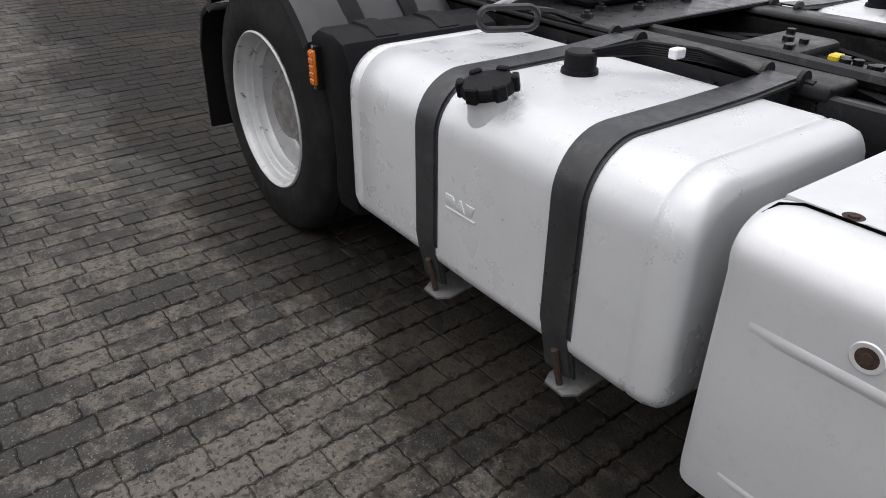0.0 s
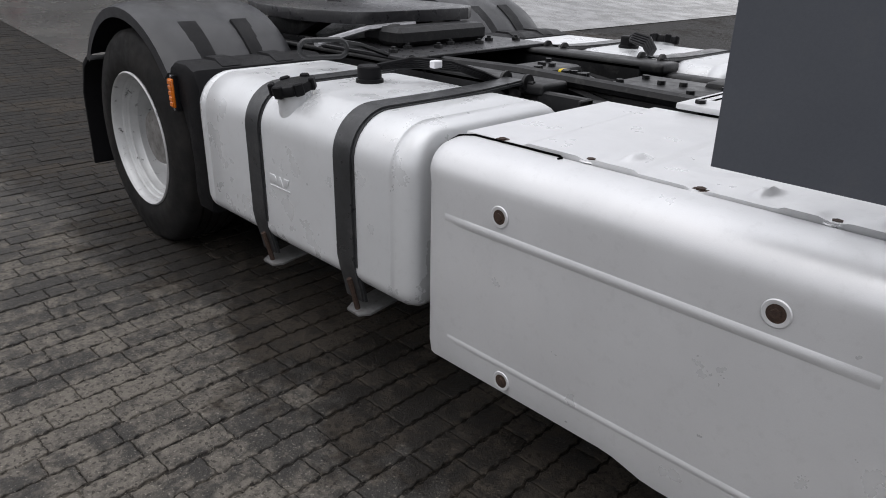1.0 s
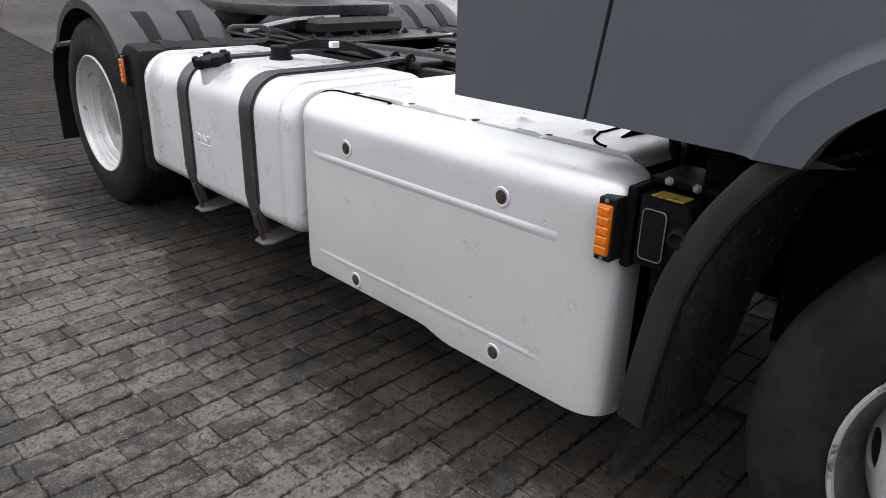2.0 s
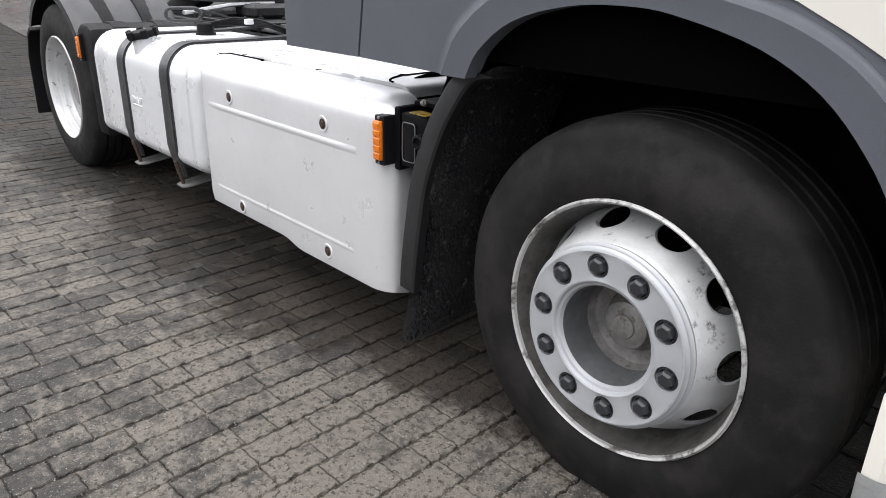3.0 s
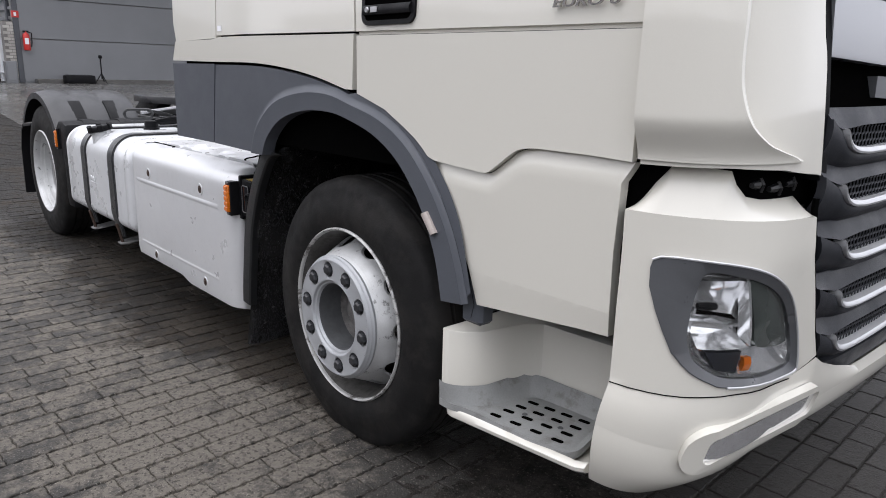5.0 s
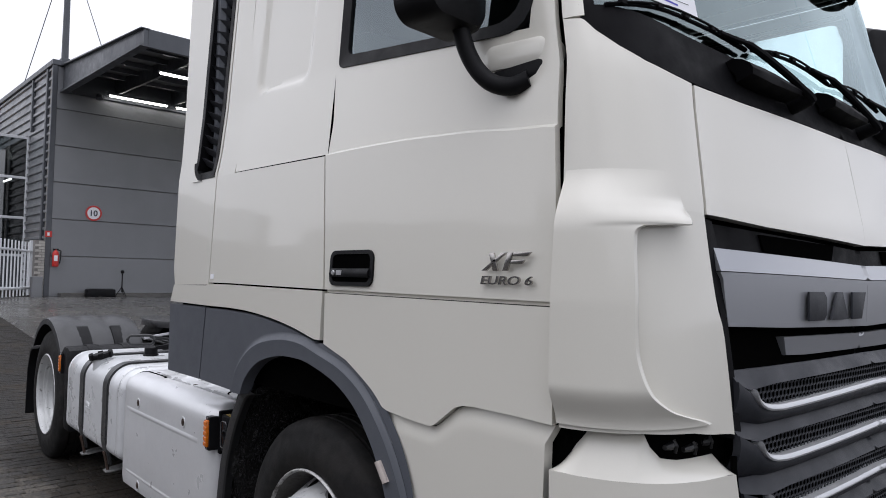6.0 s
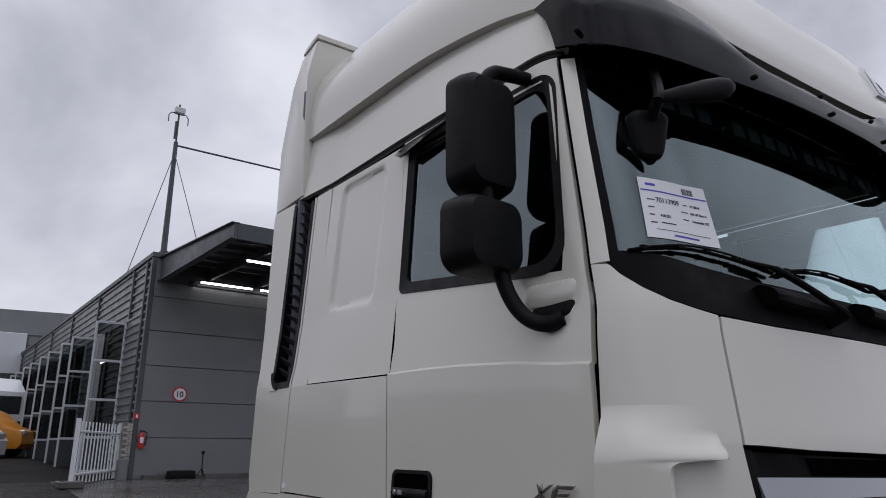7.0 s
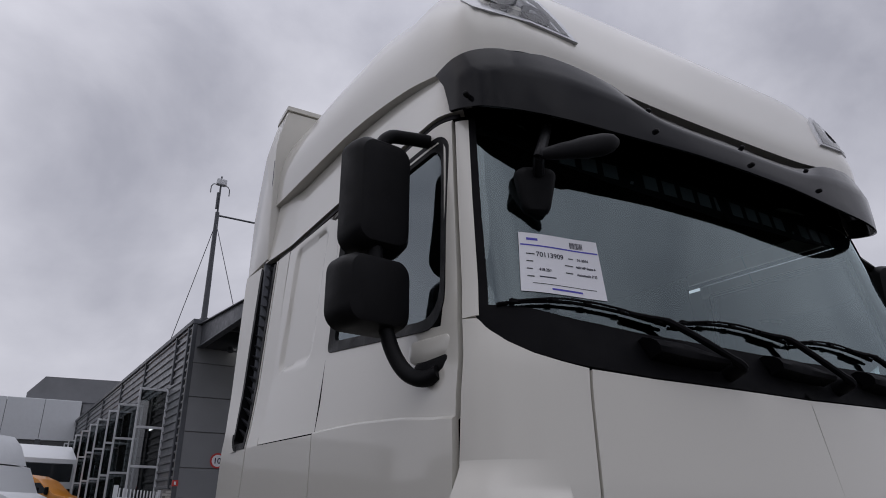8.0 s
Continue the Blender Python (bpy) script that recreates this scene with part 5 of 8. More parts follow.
# ---- mirrors ----
def mirror_shell(cx, cy, cz, w, h, d, yaw, name, parent, label, r=0.055):
    bm = bmesh.new()
    outl = rounded(-w / 2, -h / 2, w / 2, h / 2, r, 6)
    rows = []
    for k, sh in ((0.0, 1.0), (0.35, 1.0), (0.75, 0.93), (0.95, 0.80), (1.0, 0.62)):
        rows.append([bm.verts.new((x * sh, k * d, z * (sh ** 0.6))) for x, z in outl])
    n = len(outl)
    for a, b in zip(rows, rows[1:]):
        for i in range(n):
            bm.faces.new((a[i], a[(i + 1) % n], b[(i + 1) % n], b[i]))
    bm.faces.new(rows[0])
    bm.faces.new(rows[-1])
    bmesh.ops.transform(bm, matrix=pose(cx, cy, cz, 0, 0, yaw), verts=bm.verts[:])
    return part(name, bm, BLACK, parent, label)


bm = bmesh.new()
tube(bm, curve3([Vector((1.0, 0.065, 1.918)), Vector((0.955, 0.045, 1.905)), Vector((0.905, 0.022, 1.922)), Vector((0.866, 0.0, 1.972)), Vector((0.845, -0.022, 2.05)), Vector((0.83, -0.05, 2.2)), Vector((0.82, -0.06, 2.4)), Vector((0.815, -0.05, 2.64)), Vector((0.82, -0.025, 2.705)), Vector((0.82, 0.04, 2.722)), Vector((0.82, 0.15, 2.735))], 6), 0.023, 12)
mirror_r = part("door_mirror", bm, BLACK, truck, "black two-part door mirror on a tube arm")
mirror_shell(0.755, -0.055, 2.492, 0.215, 0.385, 0.108, -84, "upper_mirror_housing", mirror_r, "black rounded mirror housing")
mirror_shell(0.775, -0.075, 2.163, 0.245, 0.225, 0.115, -84, "lower_mirror_housing", mirror_r, "black rounded mirror housing")
bm = bmesh.new()
prism(bm, rounded(0.862, 1.952, 1.048, 2.026, 0.030), 0.07, Matrix.Translation((0, 0.105, 0)) @ pose(0, 0, 0, 90, 0, 0), 0.018)
for v in bm.verts:          # it stands off the door towards the rear and falls back to it in front
    v.co.y += 0.035 * (v.co.x - 0.862) / 0.186
part("mirror_base", bm, WHITE, mirror_r, "cream white mirror base")
bm = bmesh.new()
prism(bm, rounded(0.885, 1.905, 1.050, 1.957, 0.018), 0.07, Matrix.Translation((0, 0.108, 0)) @ pose(0, 0, 0, 90, 0, 0), 0.012)
for v in bm.verts:
    v.co.y += 0.030 * (v.co.x - 0.862) / 0.186
    v.co.z += 0.012 * smooth_table([(0.95, 0.0), (1.05, 1.0)], v.co.x)
part("mirror_foot", bm, BLACK, mirror_r)
bm = bmesh.new()
tube(bm, curve3([(1.06, 0.44, 2.77), (1.13, 0.37, 2.67), (1.185, 0.305, 2.575), (1.19, 0.292, 2.548)], 4), 0.017, 10)
fm = part("front_mirror", bm, BLACK, truck, "black front blind spot mirror under the visor")
bm = bmesh.new()
rows = []
GIRTH = [(0.0, 0.012), (0.05, 0.020), (0.3, 0.028), (0.6, 0.037), (0.8, 0.038), (0.92, 0.030), (1.0, 0.012)]
for k in range(15):
    t = k / 14
    c = Vector((1.195 + 0.095 * t, 0.292 + 0.233 * t, 2.556 + 0.062 * t))
    r = smooth_table(GIRTH, t)
    rows.append([bm.verts.new(c + Vector((0.6 * r * math.cos(a), -0.25 * r * math.cos(a), r * math.sin(a)))) for a in (2 * math.pi * i / 16 for i in range(16))])
for a, b in zip(rows, rows[1:]):
    for i in range(16):
        bm.faces.new((a[i], a[(i + 1) % 16], b[(i + 1) % 16], b[i]))
bm.faces.new(rows[0][::-1])
bm.faces.new(rows[-1])
part("front_mirror_housing", bm, BLACK, fm)
KX, KY = 1.097, 0.345
kerb_shell = mirror_shell(KX, KY, 2.482, 0.135, 0.150, 0.042, -112, "kerb_mirror_housing", fm, "black small kerb mirror housing", 0.03)
for v in kerb_shell.data.vertices:          # it narrows downwards
    k = 1 - 0.34 * smooth_table([(2.40, 1.0), (2.56, 0.0)], v.co.z)
    v.co.x, v.co.y = KX + (v.co.x - KX) * k, KY + (v.co.y - KY) * k
bm = bmesh.new()
tube(bm, [(1.19, 0.296, 2.555), (1.16, 0.315, 2.545), (1.135, 0.335, 2.53)], 0.018, 10)
part("kerb_mirror_arm", bm, BLACK, fm)
# the left side's mirror
bm = bmesh.new()
tube(bm, [(1.02, 2 * YC - 0.03, 1.92), (0.93, 2 * YC + 0.13, 1.99), (0.89, 2 * YC + 0.165, 2.1), (0.89, 2 * YC + 0.165, 2.68), (0.93, 2 * YC - 0.1, 2.70)], 0.022, 8)
ml = part("door_mirror", bm, BLACK, truck, "black two-part door mirror on a tube arm")
mirror_shell(0.89, 2 * YC + 0.175, 2.50, 0.235, 0.40, 0.13, -118, "upper_mirror_housing", ml, "")
mirror_shell(0.895, 2 * YC + 0.185, 2.17, 0.255, 0.235, 0.14, -118, "lower_mirror_housing", ml, "")

# ---- inside the cab ----
bm = bmesh.new()
prism(bm, [(0.55, 1.5), (1.14, 1.5), (1.17, 1.93), (1.05, 2.02), (0.62, 1.98)], 2 * YC - 0.32, Matrix.Translation((0, 2 * YC - 0.16, 0)) @ pose(0, 0, 0, 90, 0, 0), 0.02)
part("dashboard", bm, INTERIOR, truck, "dark grey dashboard")
bm = bmesh.new()
lathe(bm, [(0.21, -0.012), (0.222, 0), (0.21, 0.012), (0.198, 0)], (0.5, 1.80, 2.02), (-0.6, 0, 0.8), 28, True)
tube(bm, [(0.5, 1.60, 2.02), (0.52, 1.8, 2.0), (0.5, 2.0, 2.02)], 0.018, 6)
tube(bm, [(0.52, 1.8, 2.0), (0.75, 1.8, 1.8)], 0.03, 6)
part("steering_wheel", bm, BLACK, truck, "black steering wheel")
for y in (0.62, 1.87):
    bm = bmesh.new()
    box(bm, (-0.25, y - 0.25, 1.75), (0.25, y + 0.25, 1.92), 0.06, seg=2)
    box(bm, (-0.36, y - 0.24, 1.85), (-0.18, y + 0.24, 2.45), 0.06, seg=2)
    box(bm, (-0.33, y - 0.13, 2.45), (-0.22, y + 0.13, 2.63), 0.04, seg=2)
    part("cab_seat", bm, INTERIOR, truck, "dark grey cab seat")
# sheet of paper behind the windscreen: plain bars for codes, the readable words as lettering
PW, PH_ = 0.282, 0.205
PAPER_CORNERS = (0.226, 2.134), (0.522, 2.142), (0.260, 2.332), (0.547, 2.349)          # (y, z) at the lower and upper ends


def on_glass(v):
    """From the sheet's own plane to the curved glass."""
    u, w = v[0] / PW, v[1] / PH_
    (a, b), (c, d), (e, f), (g, h) = PAPER_CORNERS
    y = (a * (1 - u) + c * u) * (1 - w) + (e * (1 - u) + g * u) * w
    z = (b * (1 - u) + d * u) * (1 - w) + (f * (1 - u) + h * u) * w
    return skin(sy(y, z), z, -0.0085 + v[2])


bm = bmesh.new()
rows = [[[bm.verts.new(on_glass((PW * i / 16, PH_ * j / 8, h))) for i in range(17)] for j in range(9)] for h in (0.0, 0.001)]
for a, b in zip(rows[1], rows[1][1:]):
    for i in range(16):
        bm.faces.new((a[i], a[i + 1], b[i + 1], b[i]))
for a, b in zip(rows[0], rows[0][1:]):
    for i in range(16):
        bm.faces.new((b[i], b[i + 1], a[i + 1], a[i]))
lo_, hi_ = [r[0] + [q[-1] for q in r[1:]] + r[-1][-2::-1] + [q[0] for q in r[-2:0:-1]] for r in rows]
for i in range(len(lo_)):
    k = (i + 1) % len(lo_)
    bm.faces.new((lo_[i], lo_[k], hi_[k], hi_[i]))
sheet = tagged(part("info_sheet", bm, PAPER), "white printed sheet with blue band on the windscreen", "sign")


def sheet_bar(x, y, w, h, mat, name="printed_bar"):
    bm = bmesh.new()
    n = max(1, int(w / 0.02))
    for k in range(n):
        q = [bm.verts.new(on_glass((x + w * (k + a) / n, y + b * h, 0.0016))) for a, b in ((0, 0), (1, 0), (1, 1), (0, 1))]
        bm.faces.new(q)
    part(name, bm, mat, sheet)


sheet_bar(0.004, 0.158, 0.274, 0.005, BLUE, "blue_band")
sheet_bar(0.024, 0.178, 0.038, 0.009, BLUE, "logo_shape")
for k in range(12):
    sheet_bar(0.178 + k * 0.004, 0.168, 0.0022 if k % 3 else 0.003, 0.022, INK, "barcode_bar")
for x, y, w in ((0.02, 0.127, 0.028), (0.02, 0.101, 0.022), (0.02, 0.075, 0.018), (0.02, 0.049, 0.022), (0.058, 0.051, 0.055), (0.165, 0.127, 0.018), (0.150, 0.101, 0.030), (0.150, 0.075, 0.026)):
    sheet_bar(x, y, w, 0.004, INK if w > 0.04 else STRAP)
sheet_bar(0.035, 0.028, 0.215, 0.0022, STRAP)
sheet_bar(0.095, 0.012, 0.105, 0.006, BLUE)
for word, x, y, size in (("70113909", 0.052, 0.122, 0.024), ("418.256", 0.058, 0.073, 0.013), ("01-2016", 0.198, 0.125, 0.012), ("460 HP Euro 6", 0.190, 0.099, 0.0115), ("Automatic (12)", 0.190, 0.073, 0.0115)):
    me = text_mesh(word, size, 0.0002, Matrix.Translation((x, y, 0.0019)), 0.0003)
    for v in me.vertices:
        v.co = on_glass(v.co)
    me.materials.append(INK)
    part("printed_words", None, INK, sheet, mesh=me)


# ---- wheels ----
def tyre(R, w, r_in, grooves=4):
    """A tyre about the origin, its outer side towards -y."""
    bm = bmesh.new()
    prof = [(r_in - 0.005, -0.03), (r_in + 0.006, -0.008), (r_in + 0.035, 0.006), (r_in + 0.09, 0.004), (R - 0.075, -0.004), (R - 0.045, -0.010), (R - 0.022, -0.020), (R - 0.008, -0.035)]
    g = (w - 0.07) / (grooves + 1)
    h = -0.04
    for k in range(grooves):
        a = -0.035 - g * (k + 1)
        prof += [(R, a + 0.006), (R - 0.013, a + 0.003), (R - 0.013, a - 0.005), (R, a - 0.008)]
    prof += [(R - 0.008, -w + 0.035), (R - 0.045, -w + 0.01), (r_in + 0.09, -w), (r_in, -w + 0.02)]
    lathe(bm, prof, (0, 0, 0), (0, -1, 0), 96)
    # the loaded tyre is flat where it meets the ground
    return bm


def holed_ring(bm, prof_a, prof_b, count, hole, seg=16, phase=0.0):
    """A conical ring from one (radius, height) to another, pierced by rounded holes."""
    for k in range(count):
        a0, a1 = 2 * math.pi * k / count + phase, 2 * math.pi * (k + 1) / count + phase

        def at(u, v):
            r, h, a = prof_a[0] + (prof_b[0] - prof_a[0]) * v, prof_a[1] + (prof_b[1] - prof_a[1]) * v, a0 + (a1 - a0) * u
            return Vector((r * math.cos(a), -h, r * math.sin(a)))
        outer, inner, deep = [], [], []
        n = 24
        for i in range(n):
            t = 2 * math.pi * i / n
            c, s = math.cos(t), math.sin(t)
            q = max(abs(c), abs(s))
            outer.append(bm.verts.new(at(0.5 + 0.5 * c / q, 0.5 + 0.5 * s / q)))
            p = at(0.5 + hole[0] * c, hole[2] + hole[1] * s)
            inner.append(bm.verts.new(p))
            deep.append(bm.verts.new(p + Vector((0, 0.012, 0)) - Vector((p.x, 0, p.z)).normalized() * 0.004))
        for i in range(n):
            j = (i + 1) % n
            bm.faces.new((outer[i], outer[j], inner[j], inner[i]))
            bm.faces.new((inner[i], inner[j], deep[j], deep[i]))
    bmesh.ops.remove_doubles(bm, verts=bm.verts[:], dist=0.0006)


def flat_foot(bm, R, zc):
    for v in bm.verts:
        d = zc + v.co.z
        if d < 0.0:
            v.co.z = -zc + d * 0.02 + 0.0
        elif d < 0.06 and v.co.z < 0:
            v.co.y -= 0.010 * (1 - d / 0.06) * (1 if v.co.y < 0.1 else -1) * (0.5 if abs(v.co.x) < 0.2 else 0)


def front_wheel(x, y, zc, flip=False, label=""):
    """Steering wheel: domed disc with hand holes, bolt ring, recessed hub."""
    holder = part("front_wheel", (lambda b: (lathe(b, [(0.304, -0.012), (0.306, -0.003), (0.301, 0.003), (0.296, -0.001), (0.294, -0.010)], seg=72), b)[1])(bmesh.new()), RIMEDGE, truck, "silver steel wheel, chipped paint on the flange")
    holder.location = (x, y, zc)
    bm = bmesh.new()
    lathe(bm, [(0.294, -0.010), (0.288, -0.028), (0.283, -0.045), (0.276, -0.075), (0.266, -0.12), (0.262, -0.30), (0.30, -0.31)], seg=60)
    part("rim_barrel", bm, GRIME, holder, "grimy dark rim barrel")
    bm = tyre(0.478, 0.30, 0.298)
    flat_foot(bm, 0.478, zc)
    part("tyre", bm, RUBBER, holder, "worn black tyre with dusty sidewall")
    bm = bmesh.new()
    holed_ring(bm, (0.272, -0.105), (0.219, 0.005), 10, (0.26, 0.33, 0.37), phase=0.3)
    lathe(bm, [(0.219, 0.005), (0.212, 0.018), (0.205, 0.026)], seg=80)
    part("wheel_disc", bm, RIM, holder, "silver wheel disc with hand holes")
    bm = bmesh.new()
    lathe(bm, [(0.213, 0.016), (0.216, 0.026), (0.211, 0.031), (0.210, 0.036), (0.205, 0.040), (0.203, 0.045), (0.200, 0.046)], seg=80)
    holed_face(bm, 0.200, 0.134, 0.046, 10, 0.0272, radians(90 + 9.5 + 18))
    lathe(bm, [(0.134, 0.046), (0.130, 0.044), (0.127, 0.037), (0.121, 0.035), (0.117, 0.026)], seg=80)
    part("bolt_ring", bm, HUBRING, holder, "silver plastic bolt ring")
    bm = bmesh.new()
    lathe(bm, [(0.117, 0.026), (0.113, -0.02), (0.112, -0.075), (0.104, -0.09)], seg=60)
    part("hub_recess", bm, HUBDARK, holder, "dull grey hub recess")
    bm = bmesh.new()
    lathe(bm, [(0.113, -0.060), (0.105, -0.085), (0.074, -0.092), (0.066, -0.082), (0.061, -0.062), (0.056, -0.052), (0.042, -0.046), (0.03, -0.045), (0.028, -0.041), (0.0, -0.040)], seg=40)
    part("hub", bm, HUB, holder, "corroded hub with greasy cap")
    for k in range(10):
        a = radians(90 + 9.5 - 36 * k)
        bm = bmesh.new()
        c = Vector((0.1675 * math.cos(a), -0.03, 0.1675 * math.sin(a)))
        lathe(bm, [(0.0262, -0.015), (0.0262, 0.004), (0.0245, 0.0085), (0.021, 0.0095)], c, (0, -1, 0), 20)
        lathe(bm, [(0.0215, 0.0095), (0.0195, 0.020), (0.014, 0.0245), (0, 0.025)], c, (0, -1, 0), 6)
        part("wheel_bolt", bm, BOLTCAP, holder, "dark bolt cap")
    if flip:
        holder.scale = (1, -1, 1)
    return holder


def holed_face(bm, r_out, r_in, h, count, r_hole, phase):
    """A flat ring pierced by round holes."""
    rm = (r_out + r_in) / 2
    for k in range(count):
        a0, a1 = 2 * math.pi * k / count + phase, 2 * math.pi * (k + 1) / count + phase
        am = (a0 + a1) / 2
        n = 24
        outer, inner, deep = [], [], []
        for i in range(n):
            t = 2 * math.pi * i / n
            c, s = math.cos(t), math.sin(t)
            q = max(abs(c), abs(s))
            r, a = rm + (r_out - r_in) / 2 * s / q, am + (a1 - a0) / 2 * c / q
            outer.append(bm.verts.new((r * math.cos(a), -h, r * math.sin(a))))
            er, ea = Vector((math.cos(am), 0, math.sin(am))), Vector((-math.sin(am), 0, math.cos(am)))
            p = er * 0.1675 + (ea * c + er * s) * r_hole + Vector((0, -h, 0))
            p2 = er * 0.1675 + (ea * c + er * s) * (r_hole + 0.003) + Vector((0, -h, 0))
            inner.append(bm.verts.new(p + Vector((0, 0.003, 0))))
            deep.append(bm.verts.new(p + Vector((0, 0.03, 0))))
        for i in range(n):
            j = (i + 1) % n
            bm.faces.new((outer[i], outer[j], inner[j], inner[i]))
            bm.faces.new((inner[i], inner[j], deep[j], deep[i]))
    bmesh.ops.remove_doubles(bm, verts=bm.verts[:], dist=0.0006)


def rear_wheel(x, y, zc, flip=False):
    """Twin wheel: deep dished outer rim, two tyres."""
    holder = part("rear_wheel", (lambda b: (lathe(b, [(0.306, -0.012), (0.309, -0.003), (0.303, 0.003), (0.295, -0.003), (0.289, -0.02), (0.286, -0.04), (0.279, -0.046), (0.275, -0.062), (0.268, -0.068), (0.264, -0.10), (0.259, -0.106), (0.256, -0.165), (0.245, -0.18)], seg=72), b)[1])(bmesh.new()), RIM, truck, "silver dished twin wheel")
    holder.location = (x, y, zc)
    for off in (0.0, 0.35):
        bm = tyre(0.495, 0.30, 0.301)
        flat_foot(bm, 0.495, zc)
        ob = part("tyre", bm, RUBBER, holder, "black twin tyre")
        ob.location = (0, off, 0)
    bm = bmesh.new()
    holed_ring(bm, (0.245, -0.18), (0.205, -0.185), 10, (0.28, 0.33, 0.5))
    lathe(bm, [(0.205, -0.185), (0.15, -0.18), (0.14, -0.17), (0.135, -0.20), (0.0, -0.20)], seg=60)
    part("wheel_disc", bm, HUBRING, holder, "dull silver wheel disc")
    bm = bmesh.new()
    lathe(bm, [(0.135, -0.2), (0.13, -0.10), (0.12, -0.085), (0.0, -0.08)], seg=40)
    part("hub", bm, HUB, holder)
    for k in range(10):
        a = 2 * math.pi * (k + 0.3) / 10
        bm = bmesh.new()
        lathe(bm, [(0.02, 0), (0.018, 0.03), (0.012, 0.04), (0, 0.041)], (0.1675 * math.cos(a), 0.182, 0.1675 * math.sin(a)), (0, -1, 0), 8)
        part("wheel_bolt", bm, BOLTCAP, holder)
    if flip:
        holder.scale = (1, -1, 1)
    return holder


front_wheel(0.0, 0.068, 0.45)
front_wheel(0.0, 2 * YC - 0.068, 0.45, True)
rear_wheel(-4.02, 0.088, 0.475)
rear_wheel(-4.02, 2 * YC - 0.088, 0.475, True)

# ---- fuel tank ----
def section(y0, z0, y1, z1, r, n=7):
    return rounded(y0, z0, y1, z1, r, n)


def loft_x(bm, stations, sec, centre, caps=True):
    """Push a section in (y, z) along x; stations of (x, inset)."""
    cy, cz = centre
    rows = []
    for x, inset in stations:
        row = []
        for y, z in sec:
            dy, dz = y - cy, z - cz
            d = math.hypot(dy, dz)
            k = max(0.0, (d - inset) / d)
            row.append(bm.verts.new((x, cy + dy * k, cz + dz * k)))
        rows.append(row)
    n = len(sec)
    for a, b in zip(rows, rows[1:]):
        for i in range(n):
            bm.faces.new((a[i], a[(i + 1) % n], b[(i + 1) % n], b[i]))
    if caps:
        bm.faces.new(rows[0])
        bm.faces.new(rows[-1][::-1])


def fuel_tank(mirror):
    T0, T1 = -3.315, -2.075
    sec = [(0.202 - 0.134 * math.cos(radians(a)), 0.738 + 0.134 * math.sin(radians(a))) for a in range(0, 91, 9)]
    sec += [(0.62 + 0.10 * math.sin(radians(a)), 0.772 + 0.10 * math.cos(radians(a))) for a in range(0, 91, 15)]
    sec += [(0.66 + 0.06 * math.cos(radians(a)), 0.402 - 0.06 * math.sin(radians(a))) for a in range(0, 91, 15)]
    sec += [(0.128 - 0.06 * math.sin(radians(a)), 0.402 - 0.06 * math.cos(radians(a))) for a in range(0, 91, 10)]
    sec.reverse()
    cen = (0.394, 0.62)
    fix = (lambda b: mirrored(b)) if mirror else (lambda b: b)
    bm = bmesh.new()
    st = [(T0, 0.05), (T0 + 0.004, 0.028), (T0 + 0.015, 0.010), (T0 + 0.04, 0.001), (T0 + 0.066, 0.0), (T0 + 0.07, 0.004), (T0 + 0.078, 0.004), (T0 + 0.082, 0.0)]
    st += [(T0 + 0.2, 0.0), (T0 + 0.4, -0.001), (T0 + 0.6, -0.002), (T0 + 0.8, -0.001), (T1 - 0.2, 0.0)]
    st += [(T1 - 0.100, 0.0), (T1 - 0.096, 0.004), (T1 - 0.086, 0.004), (T1 - 0.082, 0.0), (T1 - 0.05, 0.001), (T1 - 0.02, 0.010), (T1 - 0.005, 0.028), (T1, 0.05)]
    loft_x(bm, st, sec, cen)
    tank = part("fuel_tank", fix(bm), SILVER, truck, "silver lacquered fuel tank with two black straps", sharp=50)
    for xs in (-2.882, -2.368):
        bm = bmesh.new()
        for off, wid in ((0.004, 0.050), (0.010, 0.041)):
            # round from underneath, up the face and over the top
            path = [(0.098 - off, 0.285), (0.090 - off, 0.33), (0.075 - off, 0.39), (0.068 - off, 0.43)]
            path += [(0.068 - off, 0.5), (0.068 - off, 0.65)] + [(0.202 - (0.134 + off) * math.cos(radians(a)), 0.738 + (0.134 + off) * math.sin(radians(a))) for a in range(0, 91, 9)]
            path += [(0.30, 0.872 + off), (0.45, 0.872 + off), (0.62, 0.875 + off), (0.80, 0.885 + off)]
            rows = [[bm.verts.new((xs + dx, y, z)) for y, z in path] for dx in (-wid, -wid, wid, wid)]
            for i, (y, z) in enumerate(path):
                nrm = Vector((0, -1, 0)) if z <= 0.738 else Vector((0, y - 0.202, z - 0.738)).normalized() if y < 0.202 else Vector((0, 0, 1))
                rows[0][i].co -= nrm * 0.008
                rows[3][i].co -= nrm * 0.008
            for a, b in zip(rows, rows[1:]):
                for i in range(len(path) - 1):
                    bm.faces.new((a[i], a[i + 1], b[i + 1], b[i]))
        part("tank_strap", fix(bm), STRAP, tank, "black rubber lined tank strap")
        bm = bmesh.new()      # pin and bracket under the tank
        tube(bm, [(xs + 0.005, 0.066, 0.36), (xs + 0.008, 0.078, 0.31), (xs + 0.012, 0.090, 0.25)], 0.009, 8)
        part("strap_bolt", fix(bm), RUST, tank, "rusty strap bolt")
        bm = bmesh.new()
        prism(bm, [(-0.03, 0), (0.03, 0), (0.055, 0.03), (0.06, 0.30), (-0.06, 0.30), (-0.045, 0.03)], 0.008, pose(xs + 0.012, 0.070, 0.240, 8, 0, 0), 0.002)
        box(bm, (xs - 0.05, 0.28, 0.26), (xs + 0.06, 0.80, 0.35), 0.008)
